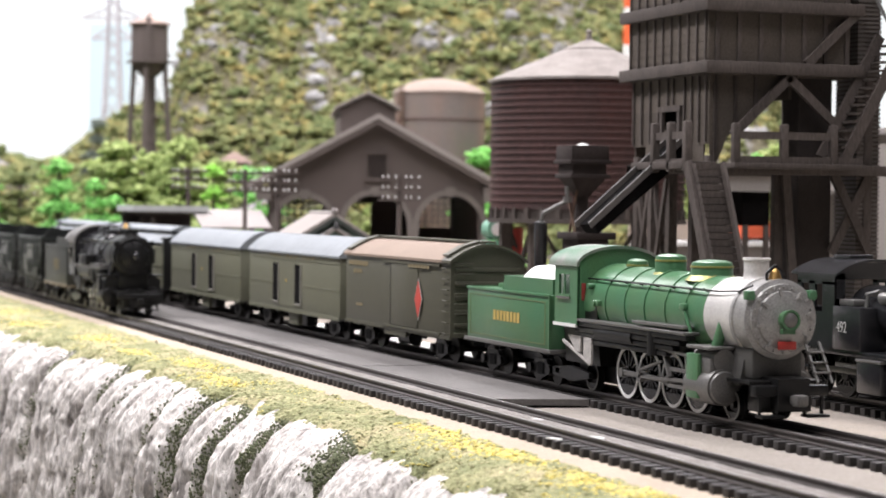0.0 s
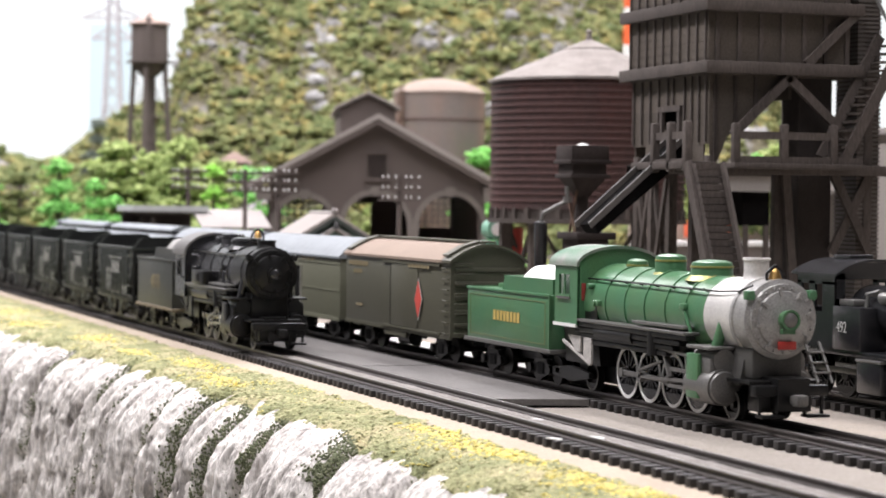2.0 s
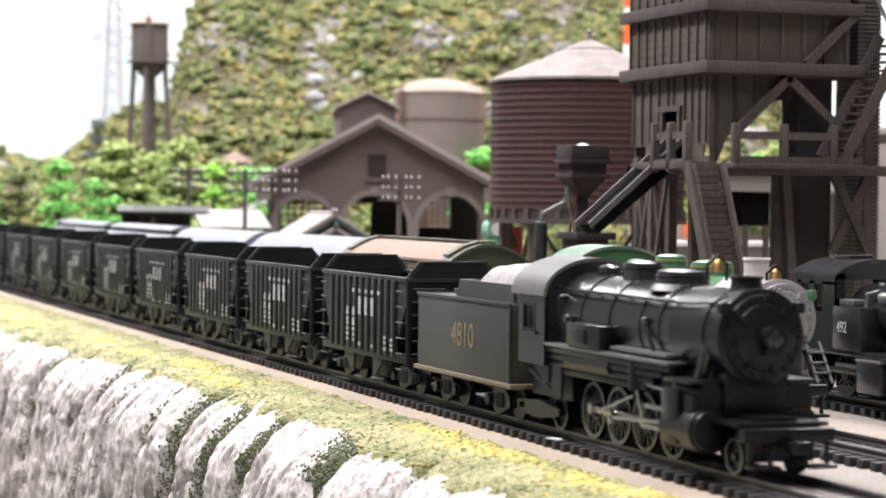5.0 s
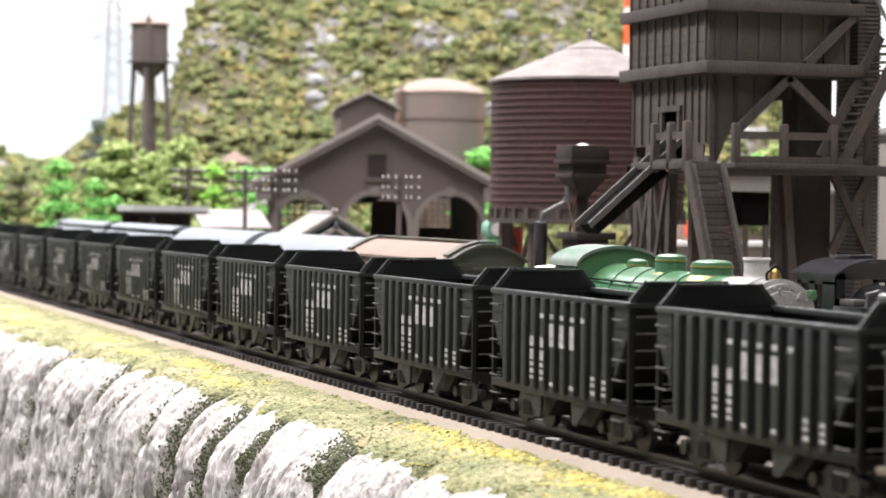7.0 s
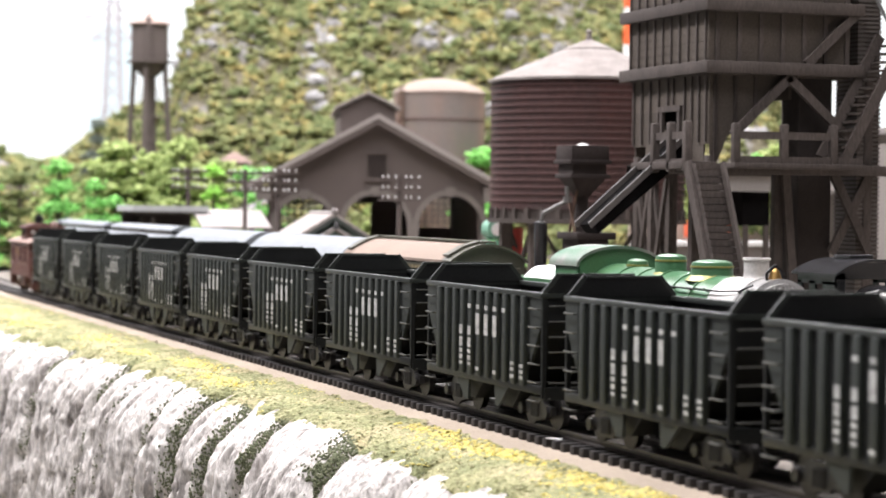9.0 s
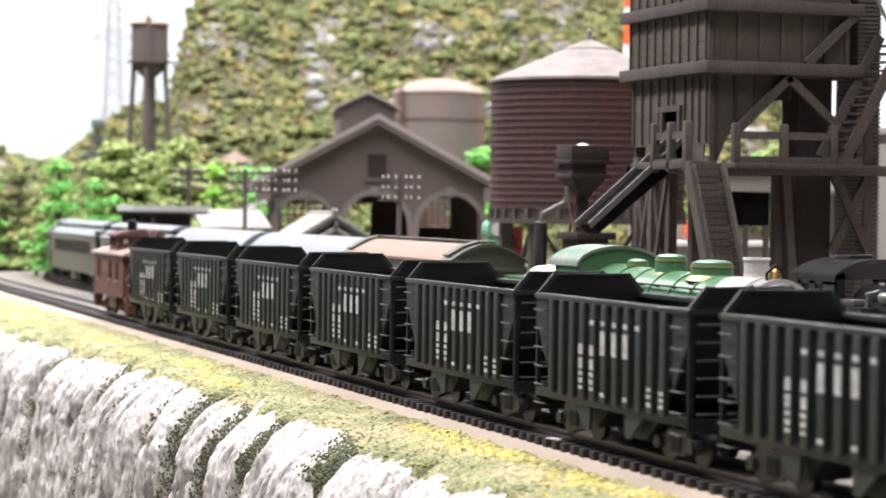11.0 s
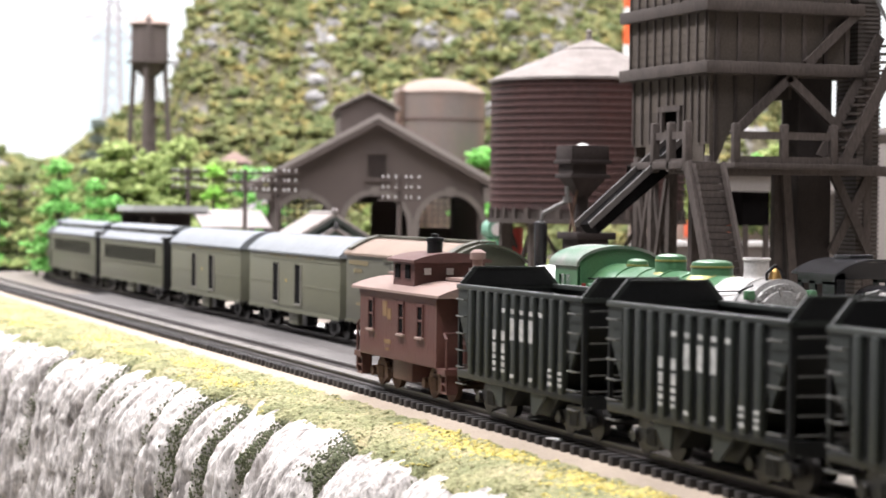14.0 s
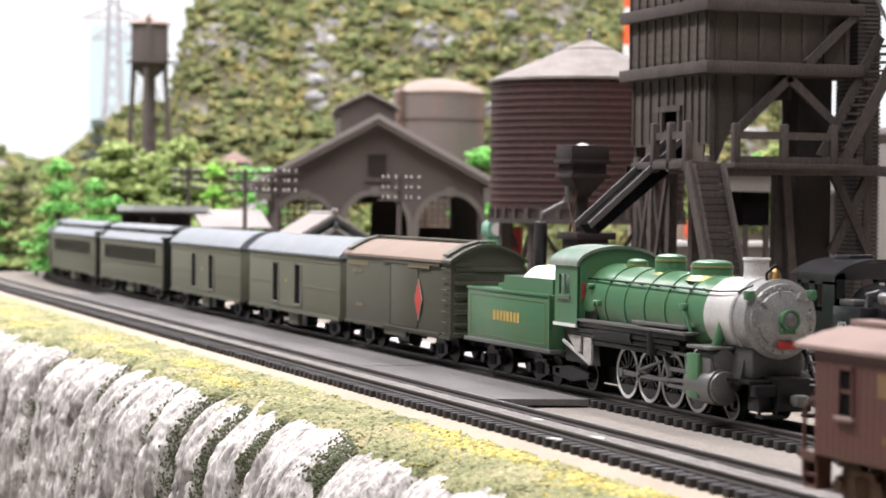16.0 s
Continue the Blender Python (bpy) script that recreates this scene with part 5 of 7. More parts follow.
def coach(L):
    t = thing("passenger_coach", "olive green passenger coach with clerestory roof and window band", "passenger car", group="passenger train")
    W, z0, z1 = 16.4, 10.4, 40.5
    P("body", lambda bm: bx(bm, 1, L - 1, -W, W, z0, z1, 0.3), PULLMAN, t)
    P("roof", lambda bm: ex(bm, [(-W - 0.8, z1), (-W + 2, z1 + 2.6), (-9, z1 + 5.2), (9, z1 + 5.2), (W - 2, z1 + 2.6), (W + 0.8, z1), (W + 0.8, z1 - 0.8), (-W - 0.8, z1 - 0.8)], "x", 0, L), PULLROOF, t, "grey roof")
    cl = P("clerestory", lambda bm: bx(bm, 9, L - 9, -8.6, 8.6, z1 + 5, z1 + 8.4), SOOT, t)
    P("clerestory_roof", lambda bm: ex(bm, arch_prof(9.8, z1 + 8.2, z1 + 11) + [(9.8, z1 + 7.6), (-9.8, z1 + 7.6)], "x", 4, L - 4), PULLROOF, cl)
    for k in range(3):
        x = 26 + (L - 52) * k / 2
        P("vent", lambda bm: bx(bm, x - 8, x + 8, -9.4, -8.4, z1 + 5.4, z1 + 7.6), SOOT, cl)
    wa, wb = 20, L - 22
    P("window_band", lambda bm: bx(bm, wa, wb, -W - 0.15, -W + 0.1, 25.5, 35.5), INNER, t, "dark window band")
    n = 15
    for k in range(n + 1):
        x = wa + (wb - wa) * k / n
        if k == 0:
            pil = P("window_pillar", lambda bm: bx(bm, -0.9, 0.9, -0.3, 0.3, 25, 36), PULLMAN, t, at=(x, -W - 0.2, 0))
        else:
            again(pil, t, (x, -W - 0.2, 0))
    P("belt_rail", lambda bm: (bx(bm, 1, L - 1, -W - 0.6, -W, 24.2, 25.4), bx(bm, 1, L - 1, -W - 0.4, -W, 35.6, 36.4), bx(bm, 1, L - 1, -W - 0.5, -W, z0 - 0.4, z0 + 1.0)), PULLMAN, t)
    for x in (-1, L - 9):
        P("vestibule", lambda bm: bx(bm, x, x + 10, -W + 0.5, W - 0.5, 8, z1 + 3.5, 0.5), SOOT, t, "dark vestibule end")
    car_floor(t, L, z0)
    truck(t, 30, 30, 5.2)
    truck(t, L - 30, 30, 5.2)
    return t


def express_boxcar():
    L, W, z0, z1 = 152, 17.0, 11.4, 44.4
    t = thing("boxcar", "dark olive express boxcar with red diamond emblem and dusty roof", "boxcar", group="passenger train")
    P("body", lambda bm: bx(bm, 0.6, L - 0.6, -W, W, z0, z1, 0.3), EXPRESS, t)
    P("roof", lambda bm: ex(bm, arch_prof(W + 1, z1, z1 + 7.2, 14, 1.9) + [(W + 1, z1 - 1.2), (-W - 1, z1 - 1.2)], "x", -0.6, L - 9), BOXROOF, t, "dusty brown roof")
    P("running_board", lambda bm: [bx(bm, -2, L + 2, -3 + 2.05 * k, -1.1 + 2.05 * k, z1 + 7.5, z1 + 8.4) for k in range(3)], EXPRESS, t)
    for x in (2, L - 10):
        P("roof_step", lambda bm: ex(bm, [(-W, z1 + 1.6), (-W * 0.6, z1 + 5.2), (-3, z1 + 7.6), (-3, z1 + 8.4), (-W * 0.6, z1 + 6.2), (-W, z1 + 2.4)], "x", x, x + 7), EXPRESS, t)
    P("end_wall", lambda bm: ex(bm, [(-W, z0), (W, z0)] + arch_prof(W, z1, z1 + 6.6, 14, 1.9)[::-1], "x", L - 0.5, L + 0.2), EXPRESS, t)
    P("roof_end", lambda bm: ex(bm, arch_prof(W + 1, z1, z1 + 7.3, 14, 1.9) + [(u, v - 1.2) for u, v in arch_prof(W + 1, z1, z1 + 7.3, 14, 1.9)[::-1]], "x", L - 9, L + 2.4), EXPRESS, t, "dark roof end")
    P("end_rib", lambda bm: [bx(bm, L, L + 0.9, -W + 2, W - 2, z0 + 4 + 6 * k, z0 + 6 + 6 * k, 0.4) for k in range(5)], EXPRESS, t)
    P("side_door", lambda bm: (bx(bm, 72, 110, -W - 0.55, -W, z0 + 1.5, z1 - 3, 0.2)), EXPRESS, t)
    P("door_seam", lambda bm: (bx(bm, 71.2, 72.2, -W - 0.6, -W, z0, z1 - 2)), SOOT, t)
    P("door_track", lambda bm: (bx(bm, 60, 140, -W - 0.9, -W, z1 - 3, z1 - 2.0), bx(bm, 60, 140, -W - 0.9, -W, z0 + 0.3, z0 + 1.3)), EXPRESS, t)
    P("side_sill", lambda bm: (bx(bm, 0, L, -W - 0.4, -W + 1, z0 - 1.0, z0 + 0.6), bx(bm, 62, 92, -W, -W + 1, z0 - 3.4, z0)), EXPRESS, t)
    emb = P("emblem", lambda bm: ex(bm, [(106.8, 26.0), (112, 35.4), (117.2, 26.0), (112, 16.6)], "y", -W - 0.75, -W - 0.6), WHITE, t, "white-edged red diamond emblem")
    P("emblem_field", lambda bm: ex(bm, [(107.5, 26.0), (112, 34.2), (116.5, 26.0), (112, 17.8)], "y", -W - 0.95, -W - 0.74), REDSIGN, emb, "red diamond")
    bars("lettering", t, -W - 0.2, [(6 + 5.2 * k, 10 + 5.2 * k, 38.6, 40.8) for k in range(6)] + [(14 + 4.6 * k, 17.4 + 4.6 * k, 34.8, 36.8) for k in range(3)] + [(18, 28, 19.2, 20.4)], DULLGOLD, label="dull gold lettering, too small to read")
    bars("lettering", t, -W - 0.75, [(98 + 4.2 * k, 101.2 + 4.2 * k, 37.6 + 2.4, 41.4) for k in range(7)], DULLGOLD, label="dull gold lettering, too small to read")
    ladder(t, L - 8, L - 1.5, -W - 1.0, 13, 41, 7, EXPRESS)
    ladder(t, -15.5, -7, L + 1.6, 13, 43, 8, EXPRESS, "y")
    P("underframe", lambda bm: bx(bm, 0, L, -6, 6, 8, z0), SOOT, t)
    truck(t, 24, 20, 5.2)
    truck(t, L - 24, 20, 5.2)
    coupler(t, 0, -1)
    coupler(t, L, 1)
    P("brake_tank", lambda bm: cy(bm, (66, -8, 6.5), (80, -8, 6.5), 3), SOOT, t)
    return t


express_boxcar().matrix_basis = pose(-1031 * K, 334 * K, 0)
baggage_car(180, ((54, 63), (98, 107))).matrix_basis = pose(-1221.5 * K, 334 * K, 0)
baggage_car(186, ((62, 72), (108, 118))).matrix_basis = pose(-1427 * K, 334 * K, 0)
coach_a = coach(225)
coach_a.matrix_basis = pose(-1679 * K, 334 * K, 0)
coach_b = copy_thing(coach_a, pose(-1926 * K, 337.5 * K, 0, 0, 0, -0.8))
coach_c = copy_thing(coach_a, pose(-2150 * K, 370 * K, 0, 0, 0, -8.5))
tagged(coach_c, "olive green passenger coach on the curve behind the train")


def switcher():
    t = thing("steam_locomotive", "small black switcher locomotive with white number on third track", "steam locomotive")
    W = 16
    def side(bm, s):
        for d in ((0, 27, 18, 31), (0, 3, 31, 42), (8.5, 13, 31, 42), (18.5, 27, 31, 42), (0, 27, 41, 45)):
            bx(bm, d[0], d[1], s * W - 0.5, s * W + 0.5, d[2], d[3])
    cab = P("cab", lambda bm: side(bm, -1), BLACK, t)
    P("cab_side", lambda bm: side(bm, 1), BLACK, cab)
    P("cab_front", lambda bm: (bx(bm, 26, 27, -W, W, 33, 36), bx(bm, 26, 27, -W, -12, 33, 45), bx(bm, 26, 27, 12, W, 33, 45), ex(bm, [(-W, 43)] + [(u, v) for u, v in arch_prof(W, 45, 49)] + [(W, 43)], "x", 26, 27)), BLACK, cab)
    P("cab_roof", lambda bm: ex(bm, arch_prof(W + 1.5, 45, 50.3) + [(u, v - 0.9) for u, v in arch_prof(W + 1.5, 45, 50.3)[::-1]], "x", -3, 30), BLACK, cab)
    P("roof_hatch", lambda bm: bx(bm, 6, 18, -5, 5, 50, 51.6, 0.4), BLACK, cab)
    for s in (-1, 1):
        P("side_tank", lambda bm: bx(bm, 27, 46, s * 12 - 5, s * 12 + 5, 18, 33.6, 0.5), BLACK, t)
    text("number", "492", 5.6, WHITE, t, (33.5, -17.1, 26.0), 0.85, "white number on the tank side")
    P("footplate", lambda bm: bx(bm, -8, 112, -16, 16, 16, 18, 0.3), BLACK, t)
    P("boiler", lambda bm: lathe(bm, [(10, 26), (10, 100), (8.5, 101)], (0, 0, 31), (1, 0, 0), 26), BLACK, t)
    P("sand_dome", lambda bm: lathe(bm, [(6, 0), (5, 2), (5, 5), (3, 6.6), (0.5, 7)], (60, 0, 40)), BLACK, t)
    P("smokestack", lambda bm: lathe(bm, [(4.5, 0), (3.6, 2), (3.6, 10), (4.2, 11)], (92, 0, 40)), BLACK, t)
    P("toolbox", lambda bm: bx(bm, 28, 38, -15, -8, 33.8, 36, 0.4), GREYMETAL, t)
    P("injector_pipe", lambda bm: (wire(bm, [(40, -11, 33), (40, -10, 38), (46, -9, 39.5)], 0.7), cy(bm, (48, -9, 37), (58, -9, 37), 2.2), cy(bm, (34, -7, 37.5), (44, -7, 38.5), 1.2)), GREYMETAL, t)
    P("cylinder", lambda bm: (bx(bm, 44, 60, -17, -10, 3.5, 15, 0.8)), BLACK, t)
    P("cylinder_cap", lambda bm: bx(bm, 43.5, 60.5, -17.3, -9.7, 14.6, 15.6, 0.3), GREYMETAL, t)
    P("frame", lambda bm: bx(bm, -8, 100, -6, 6, 6, 16), SOOT, t)
    for x in (4, 24, 66, 86):
        spokes(P("driving_wheelset", lambda bm: driver_mesh(bm, 8.0), SOOT, t, at=(x, 0, 8.0)), 8.0)
    P("side_rod", lambda bm: bx(bm, 2, 44, -12, -11, 9, 11, 0.3), GREYMETAL, t)
    P("crosshead_guide", lambda bm: bx(bm, 24, 44, -14, -12.5, 11.5, 13), GREYMETAL, t)
    P("cab_step", lambda bm: (bx(bm, 0, 8, -16, -13, 5, 6), bx(bm, 0, 8, -16, -13, 10, 11), bx(bm, 0, 0.8, -16, -13, 5, 16)), BLACK, t)
    P("coal_bunker", lambda bm: bx(bm, -8, -0.5, -15, 15, 18, 32, 0.5), BLACK, t)
    t.matrix_basis = pose(-721.5 * K, 414 * K, 0)
    return t


switcher()


# ---- buildings of the engine terminal ----
def battens(parent, name, mtl, axis, fixed, a, b, step, z0, z1, w=1.0, d=0.9):
    first = None
    n = max(1, int(round((b - a) / step)))
    for k in range(n + 1):
        c = a + (b - a) * k / n
        at = (c, fixed, 0) if axis == "x" else (fixed, c, 0)
        if first is None:
            dims = (-w / 2, w / 2, -d, 0, z0, z1) if axis == "x" else (0, d, -w / 2, w / 2, z0, z1)
            first = P(name, lambda bm: bx(bm, *dims), mtl, parent, at=at)
        else:
            again(first, parent, at)


def coal_tower():
    t = thing("coaling_tower", "tall dark brown timber coaling tower with stairs and chute", "coaling tower")
    GZ = -4.4
    P("upper_bin", lambda bm: bx(bm, -971, -887, 442, 514, 128, 215), TIMBER2, t)
    for d in ((-969, -888, 443, 443.8, 113, 131), (-969, -935, 443, 443.8, 97, 113), (-918, -888, 443, 443.8, 97, 113), (-935, -918, 443, 443.8, 97, 104.6), (-955, -918, 443, 443.8, 88, 97), (-920, -893, 443, 443.8, 88, 97),
              (-969, -968, 443.8, 484, 112, 131), (-968, -889, 484, 485, 118, 131), (-969, -968, 443.8, 452, 88, 112)):
        P("bin_wall", lambda bm: bx(bm, *d), TIMBER2, t)
    P("bin_wall", lambda bm: ex(bm, [(443.8, 88), (447, 88), (452, 100), (482, 128), (484, 131), (443.8, 131)], "x", -889, -888), TIMBER2, t)
    # black blocks added behind the openings as the unlit interior
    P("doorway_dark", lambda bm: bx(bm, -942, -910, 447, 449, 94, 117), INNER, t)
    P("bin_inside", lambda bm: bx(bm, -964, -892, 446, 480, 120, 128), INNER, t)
    def lap(bm, y, x0, x1, z0, z1):
        z = z0
        while z < z1:
            bx(bm, x0, x1, y - 0.15, y, z, z + 3.4)
            z += 3.8
    P("siding", lambda bm: (lap(bm, 442, -971, -887, 136, 158), lap(bm, 442, -971, -887, 164, 212)), TIMBER2, t)
    battens(t, "batten", TIMBER, "x", 441.8, -970, -889, 9.2, 129, 214)
    battens(t, "batten", TIMBER, "x", 442.8, -968, -940, 9.2, 98, 130)
    battens(t, "batten", TIMBER, "x", 442.8, -930, -924, 6, 116, 130)
    battens(t, "batten", TIMBER, "x", 442.8, -912, -890, 7.4, 98, 130)
    battens(t, "batten", TIMBER, "y", -887, 446, 512, 11.0, 129, 214, 2.0)
    battens(t, "batten", TIMBER, "y", -888, 446, 446.1, 10.5, 88, 130, 1.6)
    battens(t, "batten", TIMBER, "y", -888, 456, 456.1, 10.5, 105, 130, 1.6)
    battens(t, "batten", TIMBER, "y", -888, 466, 466.1, 10.5, 114, 130, 1.6)
    for z in (131.5, 159.5, 190):
        P("wale", lambda bm: (bx(bm, -977, -883, 438.4, 441.4, z - 2.8, z + 2.8, 0.4)), TIMBER, t)
        P("wale", lambda bm: (bx(bm, -886.6, -882, 438.6, 519, z - 2.8, z + 2.8, 0.4)), TIMBER, t)
    P("door_frame", lambda bm: (bx(bm, -937, -934.6, 441.6, 443, 103, 114), bx(bm, -918.4, -916, 441.6, 443, 103, 114), bx(bm, -938, -915, 441.4, 443, 112.8, 115.4)), TIMBER, t)
    # timber frame under the bin
    for x in (-966, -930, -890):
        for y in (445, 479, 525):
            if y == 479 and x < -900:
                continue
            P("post", lambda bm: bx(bm, x - 2.2, x + 2.2, y - 2.2, y + 2.2, GZ, 92 if y < 500 else 128, 0.3), TIMBER, t)
    P("elevator_shaft", lambda bm: bx(bm, -906, -890.5, 490, 507, GZ, 131), mat("tarred_timber", (0.035, 0.029, 0.026), 0.8, spec=0.2), t)
    P("floor_beam", lambda bm: (bx(bm, -888, -882, 440, 535, 83.6, 88.2, 0.4)), TIMBER, t)
    P("floor_beam", lambda bm: (bx(bm, -970, -886, 440, 445, 84, 88.5, 0.4)), TIMBER, t)
    P("floor_beam", lambda bm: (bx(bm, -970, -964, 440, 524, 84, 88.5, 0.4)), TIMBER, t)
    def brace(a, b, w=4.0):
        P("brace", lambda bm: beam(bm, a, b, w, 2.4, (1, 0, 0)), TIMBER, t)
    brace((-884.5, 453, 101), (-884.5, 482, 128))
    brace((-884.5, 481, 128), (-884.5, 518, 96))
    brace((-884.2, 490, 134), (-884.2, 519, 161))
    brace((-886, 481, 84), (-886, 489, -4))
    brace((-886, 506, 84), (-886, 525, 48))
    brace((-887.5, 525, 84), (-887.5, 506, 48))
    for y in (445,):
        for xa, xb in ((-966, -948), (-948, -930)):
            P("brace", lambda bm: (beam(bm, (xa, y - 1, 82), (xb, y - 1, 20), 2.6, 1.8, (0, 1, 0))), TIMBER, t)
            P("brace", lambda bm: (beam(bm, (xb, y - 2.4, 82), (xa, y - 2.4, 20), 2.6, 1.8, (0, 1, 0))), TIMBER, t)
    for x, y in ((-948, 444), (-908, 446)):
        P("post", lambda bm: bx(bm, x - 2, x + 2, y - 2, y + 2, GZ, 86), TIMBER, t)
    # walkway along the front face, with rail posts
    wk = P("walkway", lambda bm: bx(bm, -884, -868, 446, 512, 86, 88.4, 0.2), TIMBER, t)
    for y in (448, 472, 497):
        P("rail_post", lambda bm: bx(bm, -873, -869.4, y - 1.9, y + 1.9, 86, 106, 0.9), TIMBER, wk)
    P("rail", lambda bm: bx(bm, -871.6, -870.2, 448, 497, 99.0, 102.4), TIMBER, wk)
    P("kick_board", lambda bm: bx(bm, -871.6, -870.2, 448, 512, 87.8, 91.4), TIMBER, wk)
    # upper stair
    up = P("upper_stair", lambda bm: (beam(bm, (-872, 502, 88), (-872, 534, 146), 5.0, 2.0, (1, 0, 0)), beam(bm, (-884, 498, 92), (-884, 528, 148), 4.6, 2.0, (1, 0, 0))), TIMBER, t)
    for k in range(14):
        u = (k + 0.7) / 14.5
        P("tread", lambda bm: bx(bm, -884, -872, 500 + 30 * u - 1.6, 500 + 30 * u + 1.6, 89 + 57 * u, 90 + 57 * u), TIMBER, up)
    P("stair_post", lambda bm: bx(bm, -874, -869, 530, 537, 122, 150, 0.8), TIMBER, t)
    # landing, chute and lower stair on the side towards the tracks
    ld = P("landing", lambda bm: (bx(bm, -930, -876, 424, 441, 85.4, 88.8, 0.3)), TIMBER, t)
    for x in (-908, -891, -874.5):
        P("rail_post", lambda bm: bx(bm, x - 1.9, x + 1.9, 424, 427.8, 84, 106.5, 0.9), TIMBER, ld)
    P("rail", lambda bm: bx(bm, -908, -876, 425.2, 426.6, 98.6, 102), TIMBER, ld)
    P("kick_board", lambda bm: bx(bm, -908, -876, 424.6, 426, 85.6, 90), TIMBER, ld)
    # chute bed in shade black: the dark beneath its two rails is painted in
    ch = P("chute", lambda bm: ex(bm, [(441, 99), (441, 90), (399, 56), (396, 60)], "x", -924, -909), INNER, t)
    for x in (-924.6, -908.4):
        P("chute_side", lambda bm: ex(bm, [(441, 102), (441, 98.5), (395, 58.5), (393.6, 61)], "x", x - 0.6, x + 0.6), mat("chute_edge", (0.10, 0.09, 0.083), 0.5, var=0.2), ch)
    st = P("stair", lambda bm: (beam(bm, (-873, 425.2, 88), (-832, 425.2, -3), 5.4, 2.0, (0, 1, 0)), beam(bm, (-864, 438, 88), (-823, 438, -3), 3.4, 1.4, (0, 1, 0))), TIMBER, t)
    for k in range(30):
        u = (k + 0.5) / 30
        P("tread", lambda bm: bx(bm, -872 + 41 * u, -866.4 + 41 * u, 426, 438, 86.5 - 91 * u, 89.3 - 91 * u), TIMBER, st)
    P("stair_backing", lambda bm: ex(bm, [(-874, 86), (-869, 86), (-828, -4), (-833, -4)], "y", 427, 437), TIMBER2, st)
    # sheet-metal hoist tower
    ht = P("hoist_tower", lambda bm: bx(bm, -908, -889, 519.5, 531, GZ, 215), TIMBER2, t, "ribbed grey-brown hoist tower")
    def ribs(bm):
        z = 0
        while z < 212:
            bx(bm, -889, -888.2, 519.5, 531.4, z, z + 1.1)
            bx(bm, -908, -888, 518.9, 519.5, z, z + 1.1)
            z += 2.0
    P("cladding", ribs, mat("ribbed_metal", (0.12, 0.105, 0.095), 0.55, var=0.2), ht)
    P("guy_strut", lambda bm: (beam(bm, (-884, 522, 172), (-872, 534, 138), 1.4), beam(bm, (-884, 527, 172), (-872, 540, 140), 1.2)), GREYMETAL, t)
    return t


coal_tower()


def red_tank():
    t = thing("oil_tank", "rust-red banded steel storage tank with pale conical roof on timber legs", "storage tank", at=(-1196, 517, 0))
    R = 57.5
    P("shell", lambda bm: lathe(bm, [(R, 66), (R, 141.5)], (0, 0, 0), (0, 0, 1), 64), RUSTTANK, t)
    for k in range(18):
        z = 71 + 67 * k / 17
        if k == 0:
            hb = P("hoop", lambda bm: lathe(bm, [(R, -0.6), (R + 0.8, -0.4), (R + 0.8, 0.4), (R, 0.6)], (0, 0, 0), (0, 0, 1), 64), RUSTCOLLAR, t, at=(0, 0, z))
        else:
            again(hb, t, (0, 0, z))
    P("roof", lambda bm: lathe(bm, [(R + 2.5, 140.8), (R + 2.5, 142.2), (15, 161), (14, 161.5), (6, 165)], (0, 0, 0), (0, 0, 1), 40), TANKROOF, t, "pale grey weathered conical roof")
    P("roof_cap", lambda bm: lathe(bm, [(15.5, 160), (15.5, 161.4), (2, 167), (1.5, 171), (2.4, 172), (0.4, 173.5)], (0, 0, 0), (0, 0, 1), 24), TANKROOF, t)
    P("deck", lambda bm: lathe(bm, [(R + 1.5, 58), (R + 1.5, 60.5), (R - 1, 60.6), (R - 1, 66)], (0, 0, 0), (0, 0, 1), 48), TIMBER, t)
    for k in range(36):
        a = 2 * math.pi * k / 36
        o = P("joist", lambda bm: bx(bm, R - 5, R + 0.8, -1.4, 1.4, 60, 67), TIMBER, t) if k == 0 else again(o, t)
        o.rotation_euler = (0, 0, a)
    for k in range(10):
        a = 2 * math.pi * (k + 0.3) / 10
        for rr in ((R - 7),):
            x, y = rr * math.cos(a), rr * math.sin(a)
            P("leg", lambda bm: bx(bm, x - 2.4, x + 2.4, y - 2.4, y + 2.4, -4.5, 58), TIMBER, t)
            x2, y2 = rr * math.cos(a + 0.628), rr * math.sin(a + 0.628)
            P("brace", lambda bm: beam(bm, (x, y, 4), (x2, y2, 56), 2.0), TIMBER, t)
    return t


red_tank()


